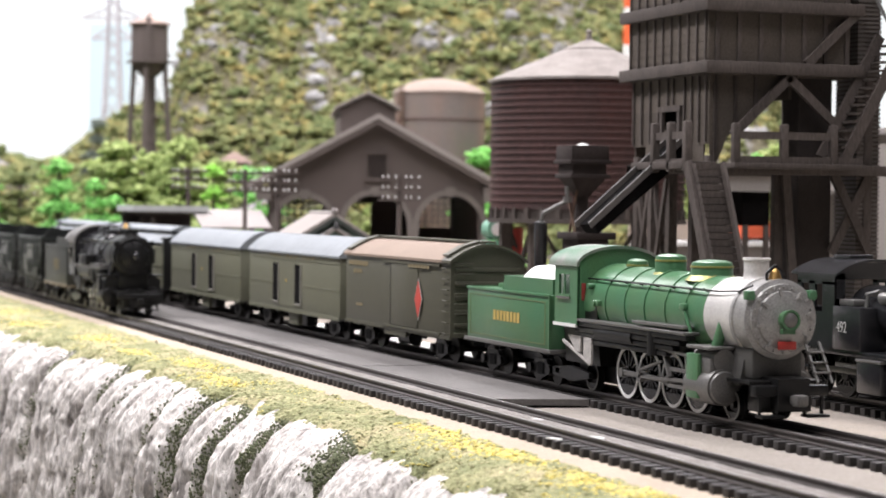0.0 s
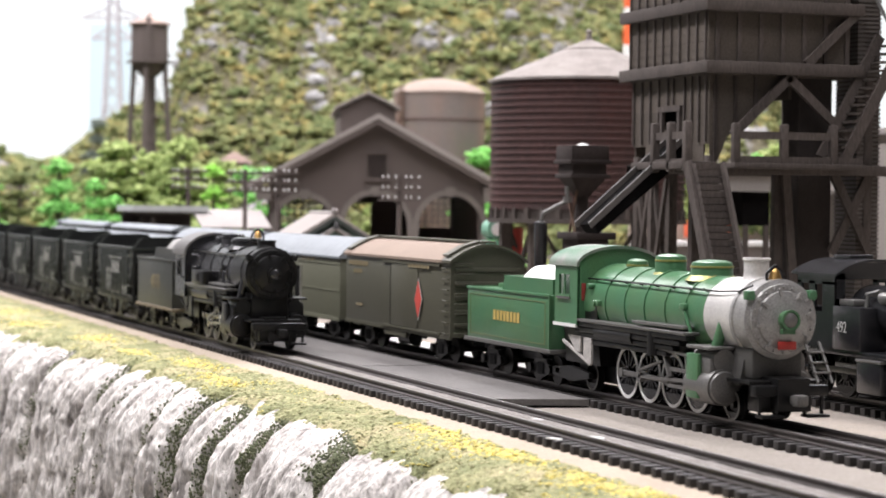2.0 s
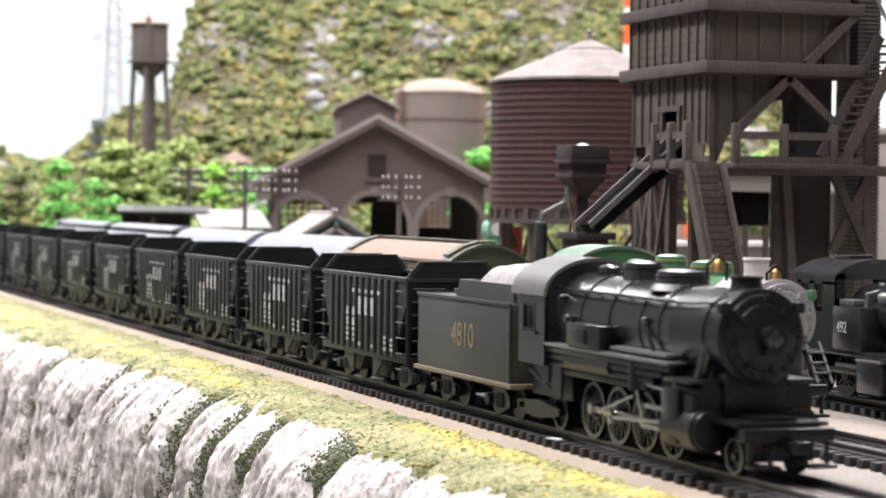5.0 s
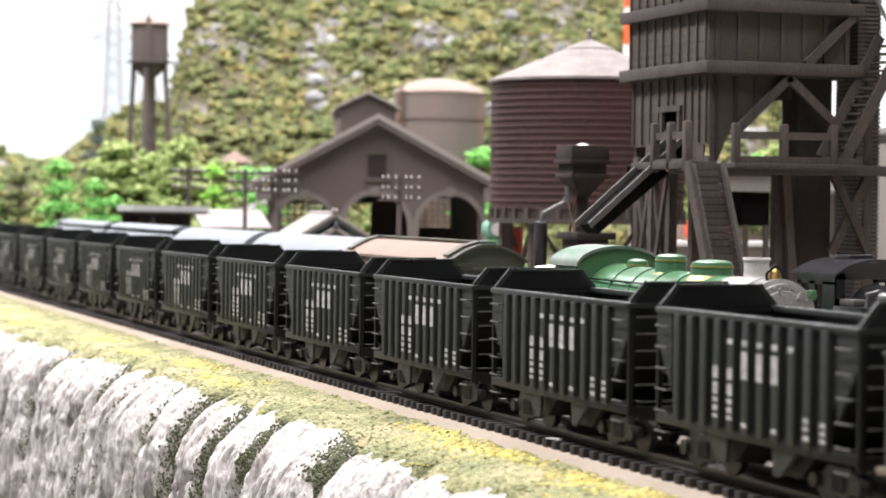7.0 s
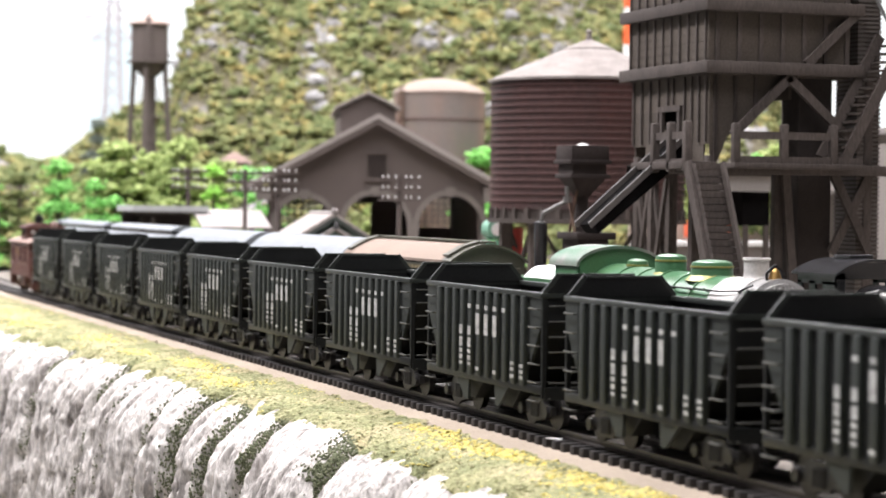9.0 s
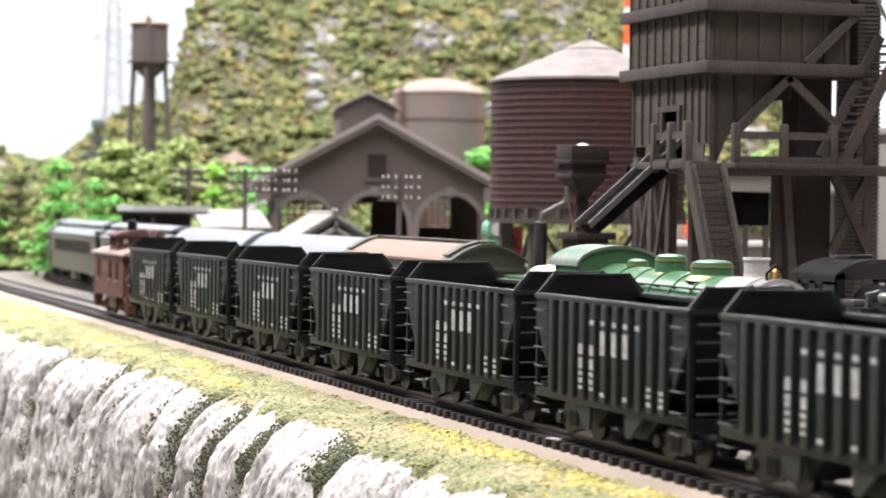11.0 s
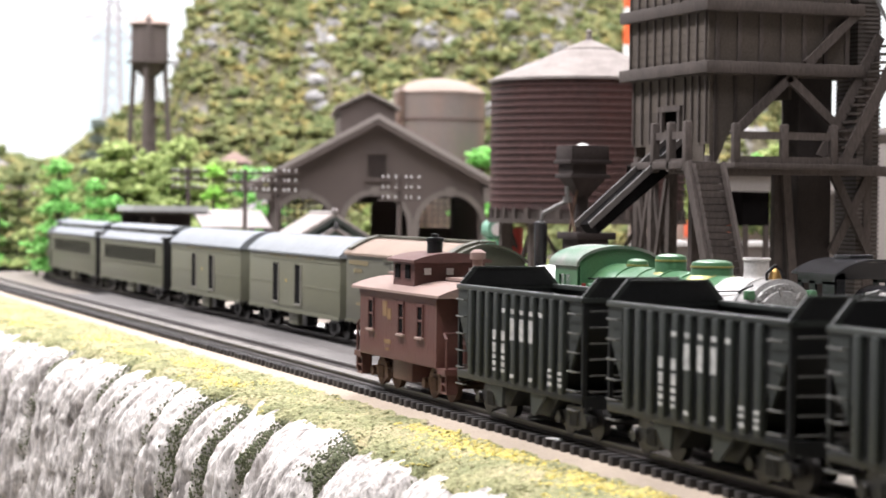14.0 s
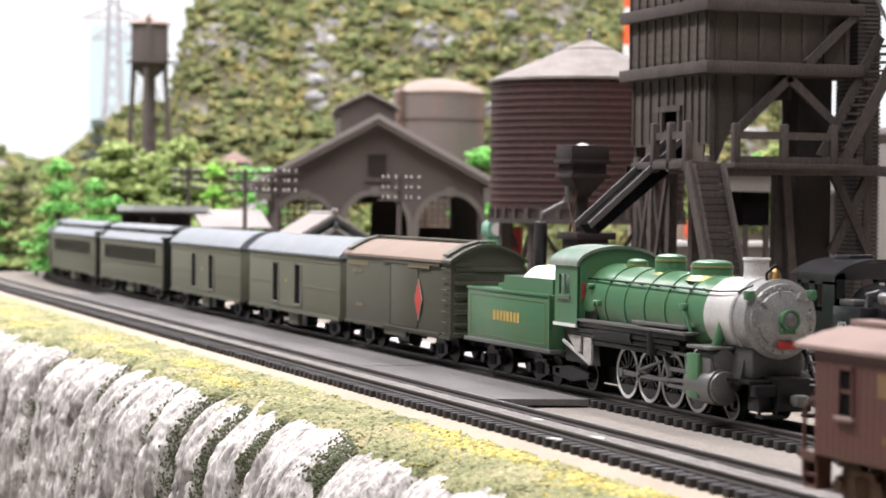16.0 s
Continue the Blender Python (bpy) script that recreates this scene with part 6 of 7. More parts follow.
def sand_tower():
    t = thing("sand_tower", "dark steel sand hopper tower with bent delivery pipe", "sand tower", at=(-994, 427, 0))
    P("bin", lambda bm: (bx(bm, -10, 10, -10, 10, 90, 98, 0.4), bx(bm, -9, 9, -9, 9, 83, 90)), TARRED, t)
    P("bin_band", lambda bm: (bx(bm, -11, 11, -11, 11, 89, 91, 0.3), bx(bm, -10.4, 10.4, -10.4, 10.4, 82, 84, 0.3)), TARRED, t)
    P("cone", lambda bm: lathe(bm, [(2, 71), (12.6, 82)], (0, 0, 0), (0, 0, 1), 4), TARRED, t).rotation_euler = (0, 0, radians(45))
    P("cap", lambda bm: lathe(bm, [(3.4, 98), (2.4, 98.8), (0.5, 99.4)], (0, 0, 0), (0, 0, 1), 12), PALE, t)
    P("mast", lambda bm: cy(bm, (0, 0, -4.5), (0, 0, 82), 3.2), TARRED, t, "sooty timber mast")
    P("mast_brace", lambda bm: (beam(bm, (-4, -5, 55), (5, -5, 76), 1.2, 1.0, (0, 1, 0)), beam(bm, (5, -6, 55), (-4, -6, 76), 1.2, 1.0, (0, 1, 0))), RUST, t, "rusty cross brace")
    P("pipe", lambda bm: (wire(bm, [(2, -9, 78), (2, -8.5, 71), (-2, -20, 64.5), (-2, -21, 60)], 1.1, 8), lathe(bm, [(2.2, 0), (2.2, 3)], (2, -8.5, 70))), GREYMETAL, t)
    P("nozzle", lambda bm: lathe(bm, [(2.6, 16), (3.4, 52), (3.4, 60), (1, 61)], (-2, -21, 0), (0, 0, 1), 12), BLACK, t)
    P("platform", lambda bm: (bx(bm, -13, 13, -8, 13, 52, 55.5, 0.5), bx(bm, -10, 10, -6, 10, -4.5, 52)), TARRED, t)
    return t


sand_tower()


def engine_house():
    t = thing("engine_house", "brown stucco engine house with three arched doorways and gabled roof", "engine house")
    t.matrix_basis = pose(-1670 * K, 541 * K, 0, 0, 0, -15.5) @ pose(1670 * K, -541 * K, 0)
    X0, X1, YL, YR, EZ, PZ, PY = -1960, -1670, 452, 626, 87, 134, 539
    arches = ((481, 22.5), (538, 25.5), (598, 25.5))
    ZS, GZ = 50, -4.5
    def front(bm):
        # strip by strip across the front, leaving the arches open
        n = 182
        def top(y):
            return EZ + (PZ - EZ) * (1 - abs(y - PY) / ((YR - YL) / 2))
        def hole(y):
            for c, r in arches:
                if abs(y - c) < r:
                    return ZS + math.sqrt(max(0, r * r - (y - c) ** 2))
            return GZ
        ys = sorted(set([YL + (YR - YL) * k / n for k in range(n + 1)] + [c + s * r for c, r in arches for s in (-1, 1)]))
        for a, b in zip(ys, ys[1:]):
            m = (a + b) / 2
            inside = hole(m) > GZ
            ha, hb = (hole(a) if hole(a) > GZ else ZS, hole(b) if hole(b) > GZ else ZS) if inside else (GZ, GZ)
            ex(bm, [(a, ha), (b, hb), (b, max(top(b), 60)), (a, max(top(a), 60))], "x", X1 - 7, X1)
        bmesh.ops.remove_doubles(bm, verts=bm.verts, dist=0.001)
    wall = P("front_wall", front, STUCCO, t)
    for c, r in arches:
        def trim(bm):
            n = 24
            for k in range(n):
                a, b = math.pi * k / n, math.pi * (k + 1) / n
                ex(bm, [(c + r * math.cos(a), ZS + r * math.sin(a)), (c + r * math.cos(b), ZS + r * math.sin(b)), (c + (r + 4.5) * math.cos(b), ZS + (r + 4.5) * math.sin(b)), (c + (r + 4.5) * math.cos(a), ZS + (r + 4.5) * math.sin(a))], "x", X1, X1 + 1.6)
            for s in (-1, 1):
                bx(bm, X1, X1 + 1.6, min(c + s * r, c + s * (r + 4.5)), max(c + s * r, c + s * (r + 4.5)), GZ, ZS)
        P("arch_surround", trim, STUCCO2, t)
        P("keystone", lambda bm: ex(bm, [(c - 3.2, ZS + r - 1), (c + 3.2, ZS + r - 1), (c + 4.2, ZS + r + 6.5), (c - 4.2, ZS + r + 6.5)], "x", X1, X1 + 3), STUCCO2, t)
    P("gable_vent", lambda bm: (bx(bm, X1, X1 + 2.4, 529, 548, 108, 110.5), bx(bm, X1, X1 + 2.6, 528, 549, 86.5, 89), bx(bm, X1, X1 + 1.4, 529, 531, 89, 108), bx(bm, X1, X1 + 1.4, 546, 548, 89, 108)), STUCCO, t)
    P("vent_louvre", lambda bm: [bx(bm, X1, X1 + 0.7, 531, 546, 89.5 + 2.3 * k, 91 + 2.3 * k) for k in range(8)], TARRED, t, "dark louvred vent")
    P("side_wall", lambda bm: bx(bm, X0, X1 - 7, YL, YL + 5, GZ, EZ), STUCCO, t)
    P("side_wall", lambda bm: bx(bm, X0, X1 - 7, YR - 5, YR, GZ, EZ), STUCCO, t)
    for a, b, z0, z1 in ((YL + 5, 462, GZ, EZ), (462, 500, GZ, 46), (462, 500, 74, EZ), (500, 512, GZ, EZ), (512, 545, 68, EZ), (545, 585, GZ, EZ), (585, 620, GZ, 46), (585, 620, 74, EZ), (620, YR - 5, GZ, EZ)):
        P("back_wall", lambda bm: bx(bm, X0, X0 + 5, a, b, z0, z1), STUCCO, t)
    P("back_gable", lambda bm: ex(bm, [(YL + 5, EZ), (YR - 5, EZ), (PY, PZ - 3)], "x", X0, X0 + 5), STUCCO, t)
    for a, b in ((462, 500), (585, 620)):
        w = P("window", lambda bm: bx(bm, X0, X0 + 2.4, a, b, 45, 46.6), TIMBER, t, "small-paned window")
        for k in range(7):
            P("muntin", lambda bm: bx(bm, X0, X0 + 2, a + (b - a) * k / 6 - 0.6, a + (b - a) * k / 6 + 0.6, 46.6, 74), TIMBER, w)
        for k in range(1, 6):
            P("muntin", lambda bm: bx(bm, X0 + 0.2, X0 + 1.8, a, b, 46 + 28 * k / 5 - 0.6, 46 + 28 * k / 5 + 0.6), TIMBER, w)
    for a, b in ((462, 500), (585, 620)):
        P("back_pane", lambda bm: bx(bm, X0 - 1.2, X0 - 0.4, a, b, 46, 74), GLASS, t).visible_shadow = False
    hw = (YR - YL) / 2
    def slope(bm, s):
        ov = 13 if s > 0 else 21
        y0, z0 = PY + s * (hw + ov), EZ - (PZ - EZ) * ov / hw + 1.5
        ex(bm, [(PY, PZ + 2), (y0, z0), (y0, z0 + 4), (PY, PZ + 6.4)], "x", X0 - 4, X1 + 12)
    for s in (-1, 1):
        P("roof", lambda bm: slope(bm, s), TARROOF, t, "pale grey gabled roof")
        P("bargeboard", lambda bm: ex(bm, [(PY, PZ - 2.5), (PY + s * (hw + 12), EZ - (PZ - EZ) * 12 / hw - 2.5), (PY + s * (hw + 12), EZ - (PZ - EZ) * 12 / hw + 1.6), (PY, PZ + 2)], "x", X1 + 8, X1 + 11.4), STUCCO, t)
        P("eave_end", lambda bm: bx(bm, X1 - 4, X1 + 9, min(PY + s * (hw - 2), PY + s * (hw + 10)), max(PY + s * (hw - 2), PY + s * (hw + 10)), 70, 82), STUCCO2, t)
    lan = P("roof_monitor", lambda bm: ex(bm, [(510, 125), (556, 125), (556, 147), (533, 157.5), (510, 147)], "x", X0 + 40, X1 - 60), STUCCO, t)
    for s in (-1, 1):
        P("monitor_roof", lambda bm: ex(bm, [(533, 159), (533 + s * 27, 146.4), (533 + s * 27, 148.4), (533, 161.2)], "x", X0 + 36, X1 - 54), TARROOF, lan)
    P("floor_slab", lambda bm: bx(bm, X0, X1, YL + 5, YR - 5, -4.2, -3.4), YARD, t)
    return t


engine_house()


def steel_tank():
    t = thing("storage_tank", "weathered grey-brown steel tank with pale rusty domed roof", "storage tank", at=(-2073, 733, 0))
    R = 46
    P("shell", lambda bm: lathe(bm, [(R, -4.5), (R, 180)], (0, 0, 0), (0, 0, 1), 56), OLDTANK, t)
    P("roof", lambda bm: lathe(bm, [(R + 1, 178.5), (R + 1, 180), (R * 0.85, 186), (R * 0.55, 191.5), (R * 0.2, 194.2), (0.5, 194.8)], (0, 0, 0), (0, 0, 1), 48), OLDDOME, t, "pale rusty dome")
    for z in (112, 152, 179):
        P("hoop", lambda bm: lathe(bm, [(R, -0.8), (R + 0.8, -0.6), (R + 0.8, 0.6), (R, 0.8)], (0, 0, z), (0, 0, 1), 48), RUSTCOLLAR, t)
    a = radians(-70)
    def lad(bm):
        for d in (-3, 3):
            x, y = (R + 2.5) * math.cos(a) - d * math.sin(a), (R + 2.5) * math.sin(a) + d * math.cos(a)
            cy(bm, (x, y, 20), (x, y, 186), 0.8, n=6)
        for k in range(30):
            z = 24 + 5.5 * k
            x, y = (R + 2.5) * math.cos(a), (R + 2.5) * math.sin(a)
            wire(bm, [(x + 3 * math.sin(a), y - 3 * math.cos(a), z), (x - 3 * math.sin(a), y + 3 * math.cos(a), z)], 0.7)
    P("ladder", lad, RUST, t)
    P("stiffener", lambda bm: [lathe(bm, [(R * 0.99, 0), (R * 1.01, 1)], (0, 0, 110), (0, 0, 1), 40)], OLDTANK, t)
    return t


steel_tank()


def water_tower():
    t = thing("water_tower", "dark brown elevated water tower on four splayed legs", "water tower", at=(-2369.4, 501, 0))
    R = 20
    P("tank", lambda bm: lathe(bm, [(R, 222), (R, 262)], (0, 0, 0), (0, 0, 1), 28), STUCCO, t)
    P("bowl", lambda bm: lathe(bm, [(2, 203), (9, 205), (15, 211), (17.5, 219)], (0, 0, 0), (0, 0, 1), 28), STUCCO, t)
    P("roof", lambda bm: lathe(bm, [(R + 3.5, 261), (R + 3.5, 262.4), (3, 271), (1.6, 275), (0.5, 276)], (0, 0, 0), (0, 0, 1), 28), mat("pinkish_roof", (0.36, 0.27, 0.23), 0.8), t)
    P("balcony", lambda bm: lathe(bm, [(R - 2, 219), (R + 5, 219.4), (R + 5, 221.4), (R, 222)], (0, 0, 0), (0, 0, 1), 28), STUCCO, t)
    P("balcony_rail", lambda bm: lathe(bm, [(R + 4.4, 228.4), (R + 4.9, 228.6), (R + 4.9, 229.2), (R + 4.4, 229.4)], (0, 0, 0), (0, 0, 1), 28, False), STUCCO, t)
    P("ladder", lambda bm: bx(bm, 17, 22, -8, -3, 221, 268), STUCCO, t)
    P("riser", lambda bm: cy(bm, (0, 0, -5), (0, 0, 205), 2.6), STUCCO, t)
    for k in range(4):
        a = math.pi / 4 + math.pi / 2 * k + 0.35
        P("leg", lambda bm: cy(bm, (R * 0.86 * math.cos(a), R * 0.86 * math.sin(a), 220), (R * 1.45 * math.cos(a), R * 1.45 * math.sin(a), -5), 2.8, 3.2, n=8), STUCCO, t)
    def belts(bm):
        for z, f in ((160, 1.02), (100, 1.18)):
            pts = [(R * f * math.cos(math.pi / 4 + math.pi / 2 * k + 0.35), R * f * math.sin(math.pi / 4 + math.pi / 2 * k + 0.35), z) for k in range(5)]
            wire(bm, pts, 0.9)
    P("belt", belts, STUCCO, t)
    def rods(bm):
        for k in range(4):
            a, b = math.pi / 4 + math.pi / 2 * k + 0.35, math.pi / 4 + math.pi / 2 * (k + 1) + 0.35
            wire(bm, [(R * 1.02 * math.cos(a), R * 1.02 * math.sin(a), 160), (R * 1.18 * math.cos(b), R * 1.18 * math.sin(b), 100)], 0.4)
            wire(bm, [(R * 0.9 * math.cos(a), R * 0.9 * math.sin(a), 218), (R * 1.02 * math.cos(b), R * 1.02 * math.sin(b), 160)], 0.4)
    P("tie_rod", rods, STUCCO, t)
    return t


water_tower()


def pylon():
    x, y = -2979, 579
    t = thing("power_pylon", "pale grey lattice power pylon on the hill", "power pylon", at=(x, y, 0))
    def w(z):
        return 9.0 + 13 * max(0, (290 - z) / 290) if z < 290 else 9.0 - 3.0 * (z - 290) / 120
    def at(k, z):
        sx, sy = ((-1, -1), (1, -1), (1, 1), (-1, 1))[k % 4]
        c, s = math.cos(1.2), math.sin(1.2)
        u, v = sx * w(z) * 0.85, sy * w(z) * 0.85
        return (u * c - v * s, u * s + v * c, z)
    zs = [0, 40, 80, 115, 150, 180, 205, 230, 252, 272, 290, 310, 330, 350, 370, 390]
    for k in range(4):
        P("leg", lambda bm: wire(bm, [at(k, z) for z in (0, 290, 390)], 1.5), PYLON, t)
        P("lattice", lambda bm: [wire(bm, [at(k, a), at(k + 1, b)], 0.7) or wire(bm, [at(k + 1, a), at(k, b)], 0.7) for a, b in zip(zs, zs[1:])], PYLON, t)
    for z, r in ((292, 30), (320, 44), (372, 34)):
        c, s = math.sin(TH), math.cos(TH)
        P("cross_arm", lambda bm: [wire(bm, [(6 * d * c, 6 * d * s, z + 12), (r * d * c, r * d * s, z - 2), (6 * d * c, 6 * d * s, z - 2)], 1.7) or wire(bm, [(18 * d * c, 18 * d * s, z + 6), (18 * d * c, 18 * d * s, z - 2)], 0.6) for d in (-1, 1)], PYLON, t)
    return t


pylon()


def striped_stack():
    x, y = vw(216.5, 2600)
    t = thing("chimney", "tall thin chimney banded orange and white", "chimney", at=(x, y, 0))
    P("shaft", lambda bm: cy(bm, (0, 0, -5), (0, 0, 250), 6.2, 5.2, n=18), PALE, t)
    for k in range(3):
        z = 262 + 44 * k
        P("band", lambda bm: cy(bm, (0, 0, z - 2), (0, 0, z + 32), 5.3 - 0.3 * k, 5.1 - 0.3 * k, n=18), ORANGE, t, "orange painted band")
        P("band", lambda bm: cy(bm, (0, 0, z + 32), (0, 0, z + 42), 5.0 - 0.3 * k, 4.9 - 0.3 * k, n=18), PALE, t)
    P("band", lambda bm: cy(bm, (0, 0, 250), (0, 0, 260), 5.2, n=18), PALE, t)
    return t


striped_stack()


def gable_shed():
    t = thing("freight_shed", "small green shed with dark gable trim and pale grey roof", "shed", at=(-1342, 404, 0))
    L, hw, ez, pz = 50, 26, 44, 60
    P("body", lambda bm: ex(bm, [(-hw, -4.5), (hw, -4.5), (hw, ez), (0, pz - 3), (-hw, ez)], "x", -L, -2), mat("green_siding", (0.13, 0.19, 0.165), 0.7), t)
    for s in (-1, 1):
        P("roof", lambda bm: ex(bm, [(0, pz), (s * (hw + 6), ez - 3), (s * (hw + 6), ez - 1), (0, pz + 2.2)], "x", -L - 3, 3), TARROOF, t, "pale grey roof")
        P("bargeboard", lambda bm: ex(bm, [(0, pz - 2.6), (s * (hw + 5.4), ez - 5.6), (s * (hw + 5.4), ez - 2.8), (0, pz)], "x", 0.5, 3.2), mat("dark_green_trim", (0.06, 0.07, 0.062), 0.6), t)
    P("ridge_cap", lambda bm: (cy(bm, (-L - 3, 0, pz + 2), (3.4, 0, pz + 2), 1.3, n=8), lathe(bm, [(1.4, 0), (2.2, 1), (1.8, 2.8), (0.4, 3.4)], (2.4, 0, pz + 2))), PALEROOF, t)
    P("porch_gable", lambda bm: (ex(bm, [(0, 51), (12, 44), (12, 46.4), (0, 53.6), (-12, 46.4), (-12, 44)], "x", -1, 6)), PALEROOF, t)
    P("finial", lambda bm: lathe(bm, [(1.6, 0), (1.6, 3), (0.6, 5)], (6, 0, 52)), mat("dark_finial", (0.05, 0.05, 0.05), 0.6), t)
    return t


gable_shed()


CANOPYEDGE = mat("canopy_edge", (0.42, 0.43, 0.42), 0.7, var=0.1)


def canopy():
    t = thing("platform_canopy", "long station platform canopy with pale roof and dark underside", "platform canopy", at=(-1660, 406, 0))
    P("roof", lambda bm: ex(bm, [(-40, 62.5), (-6, 62.0), (26, 49), (26, 47.6), (-6, 60.2), (-40, 60.8)], "y", -19, 36), PALEROOF, t, "pale pinkish roof sheet")
    P("roof", lambda bm: (ex(bm, [(-8, 62.6), (-66, 62.9), (-66, 64.6), (-8, 64.4)], "x", -60, 0)), TARROOF, t)
    # dark board added so that the space under the roof reads shaded
    P("back_board", lambda bm: bx(bm, -60, -58, -64, -8, 4, 62), TARRED, t, "dark board added as the shade under the canopy")
    P("valance", lambda bm: (ex(bm, [(-8, 60.2), (-8, 64.8), (-66, 65.0), (-66, 60.4)], "x", 0, 1.6), beam(bm, (0.8, -8, 59), (0.8, 6, 47), 3, 3, (1, 0, 0)), bx(bm, -60, 1, -67.5, -66, 60.4, 65)), CANOPYEDGE, t, "pale edge board")
    for x in (-50, -6):
        for y in (-50, 0, 40):
            P("post", lambda bm: bx(bm, x - 1.6, x + 1.6, y - 1.6, y + 1.6, -4.5, 56), TIMBER, t)
    P("platform", lambda bm: bx(bm, -70, 10, -64, 50, -5.5, 2, 0.4), ROADM, t)
    P("rafter", lambda bm: [bx(bm, x - 1, x + 1, -64, -8, 58, 61) for x in (-6, -30, -54)], TIMBER, t)
    return t


canopy()


def telegraph_pole(x, y, top, rz=0, arms=3, hw=15, label="weathered telegraph pole with three insulator cross-arms"):
    t = thing("telegraph_pole", label, "telegraph pole", at=(x, y, 0), rz=rz, group="telegraph poles")
    P("pole", lambda bm: cy(bm, (0, 0, -4.5), (0, 0, top), 1.9, 1.5, n=10), STUCCO, t)
    for k in range(arms):
        z = top - 3 - 6.6 * k
        a = P("cross_arm", lambda bm: bx(bm, 1.4, 2.8, -hw, hw, z - 0.8, z + 0.8), STUCCO, t)
        for j in range(6):
            yy = -hw + 1.5 + (2 * hw - 3) * (j + (0.35 if j in (0, 3) else 0)) / 5.2
            P("insulator", lambda bm: lathe(bm, [(0.35, 0), (0.6, 0.3), (0.62, 1.0), (0.45, 1.3), (0.5, 1.7), (0.25, 2.1)], (2.1, yy, z + 0.8), (0, 0, 1), 8), PALE, a, "pale glass insulator")
    P("arm_brace", lambda bm: (wire(bm, [(2.2, -6, top - 3), (2.2, 0, top - 12)], 0.4), wire(bm, [(2.2, 6, top - 3), (2.2, 0, top - 12)], 0.4)), STUCCO, t)
    return t


telegraph_pole(-1328, 443.5, 87)
telegraph_pole(-1451, 397, 91.5, hw=14)
telegraph_pole(-1600, 412, 93, hw=16)
telegraph_pole(-1760, 405, 96, hw=16)
telegraph_pole(-2416, 368.5, 84, hw=18)


# ---- trees and small things ----
def tree_meshes(seed, h, r, tiers, leaf):
    """Trunk with limbs, and a crown of foam clumps in uneven tiers."""
    rng = np.random.default_rng(seed)
    bm = bmesh.new()
    cy(bm, (0, 0, 0), (0, 0, h * 0.93), h * 0.028, h * 0.008, n=8)
    items = []
    for k in range(tiers):
        u = k / max(1, tiers - 1)
        z = h * (0.16 + 0.80 * u)
        rr = r * (1.0 - 0.78 * u) * rng.uniform(0.8, 1.12)
        m = max(3, int(7 * (1 - u) + 3))
        for j in range(m):
            a = 2 * math.pi * (j + rng.uniform(-0.3, 0.3)) / m + k
            L = rr * rng.uniform(0.55, 1.05)
            tip = (math.cos(a) * L, math.sin(a) * L, z + rng.uniform(-0.02, 0.03) * h)
            cy(bm, (0, 0, z - 0.05 * h), tip, h * 0.009, h * 0.004, n=5)
            for q in range(44):
                v = rng.uniform(0.35, 1.1)
                s = r * rng.uniform(0.035, 0.085)
                items.append((tip[0] * v + rng.normal(0, r * 0.12), tip[1] * v + rng.normal(0, r * 0.12), tip[2] - 0.05 * h * v * v + rng.normal(0, h * 0.016), s, s, s * 0.7))
    for q in range(14):
        s = r * rng.uniform(0.06, 0.12)
        items.append((rng.normal(0, r * 0.08), rng.normal(0, r * 0.08), h * rng.uniform(0.93, 1.0), s, s, s))
    return bm, items


def tree_kind(seed, h, r, tiers, leaf, label):
    bm, items = tree_meshes(seed, h, r, tiers, leaf)
    t = thing("tree", label, "tree", group="trees")
    part("trunk", bm, BARK, t, "brown trunk with limbs")
    c = scatter("crown", items, leaf, 1, seed)
    c.parent = t
    return t


KINDS = {}
PLACES = (
    # kind, x right of and distance ahead of the viewer, size
    ("fresh", -352, 2000, 1.0), ("fresh", -312, 1960, 0.83), ("fresh2", -293, 1950, 0.72), ("olive", -306, 2060, 1.20), ("olive2", -270, 2080, 1.12),
    ("olive", -246, 2010, 1.05), ("olive2", -237, 1990, 1.22), ("lime", -203, 1930, 0.94), ("olive2", -330, 2090, 1.05), ("fresh2", -464, 2240, 0.85), ("olive", -482, 2245, 0.85),
    ("dark", -436, 2246, 0.95), ("dark", -470, 2248, 0.95), ("fresh", -170, 2120, 0.96), ("fresh2", 38, 2150, 1.2), ("olive", 45, 2190, 1.15),
    ("dark", 214, 1520, 0.92), ("olive2", 236, 1540, 1.10), ("olive", 180, 1700, 1.0), ("fresh", 275, 1900, 1.1), ("olive", -60, 2180, 0.9), ("olive", -48, 2150, 0.95), ("fresh2", -195, 2150, 1.0),
    ("pine", -393, 2480, 0.72), ("olive2", -375, 2120, 1.0), ("olive2", -290, 2140, 1.1), ("olive", -215, 2100, 1.05))
SPEC = {"fresh": (11, 110, 33, 6, LEAF, "fresh green foam-leaved model tree beside the yard"), "fresh2": (12, 106, 38, 5, LEAF, "fresh green bushy model tree beside the yard"),
        "olive": (13, 106, 46, 7, LEAF2, "olive green layered model tree beside the yard"), "olive2": (14, 106, 42, 7, LEAF2, "olive green rounded model tree at the hill foot"),
        "lime": (15, 112, 24, 6, LEAF4, "bright lime green young model tree"), "dark": (16, 104, 32, 6, LEAF3, "dark green model tree at the hill foot"), "pine": (17, 124, 34, 5, mat("grey_pine", (0.13, 0.16, 0.13), 0.9), "grey-green flat-topped pine against the sky")}
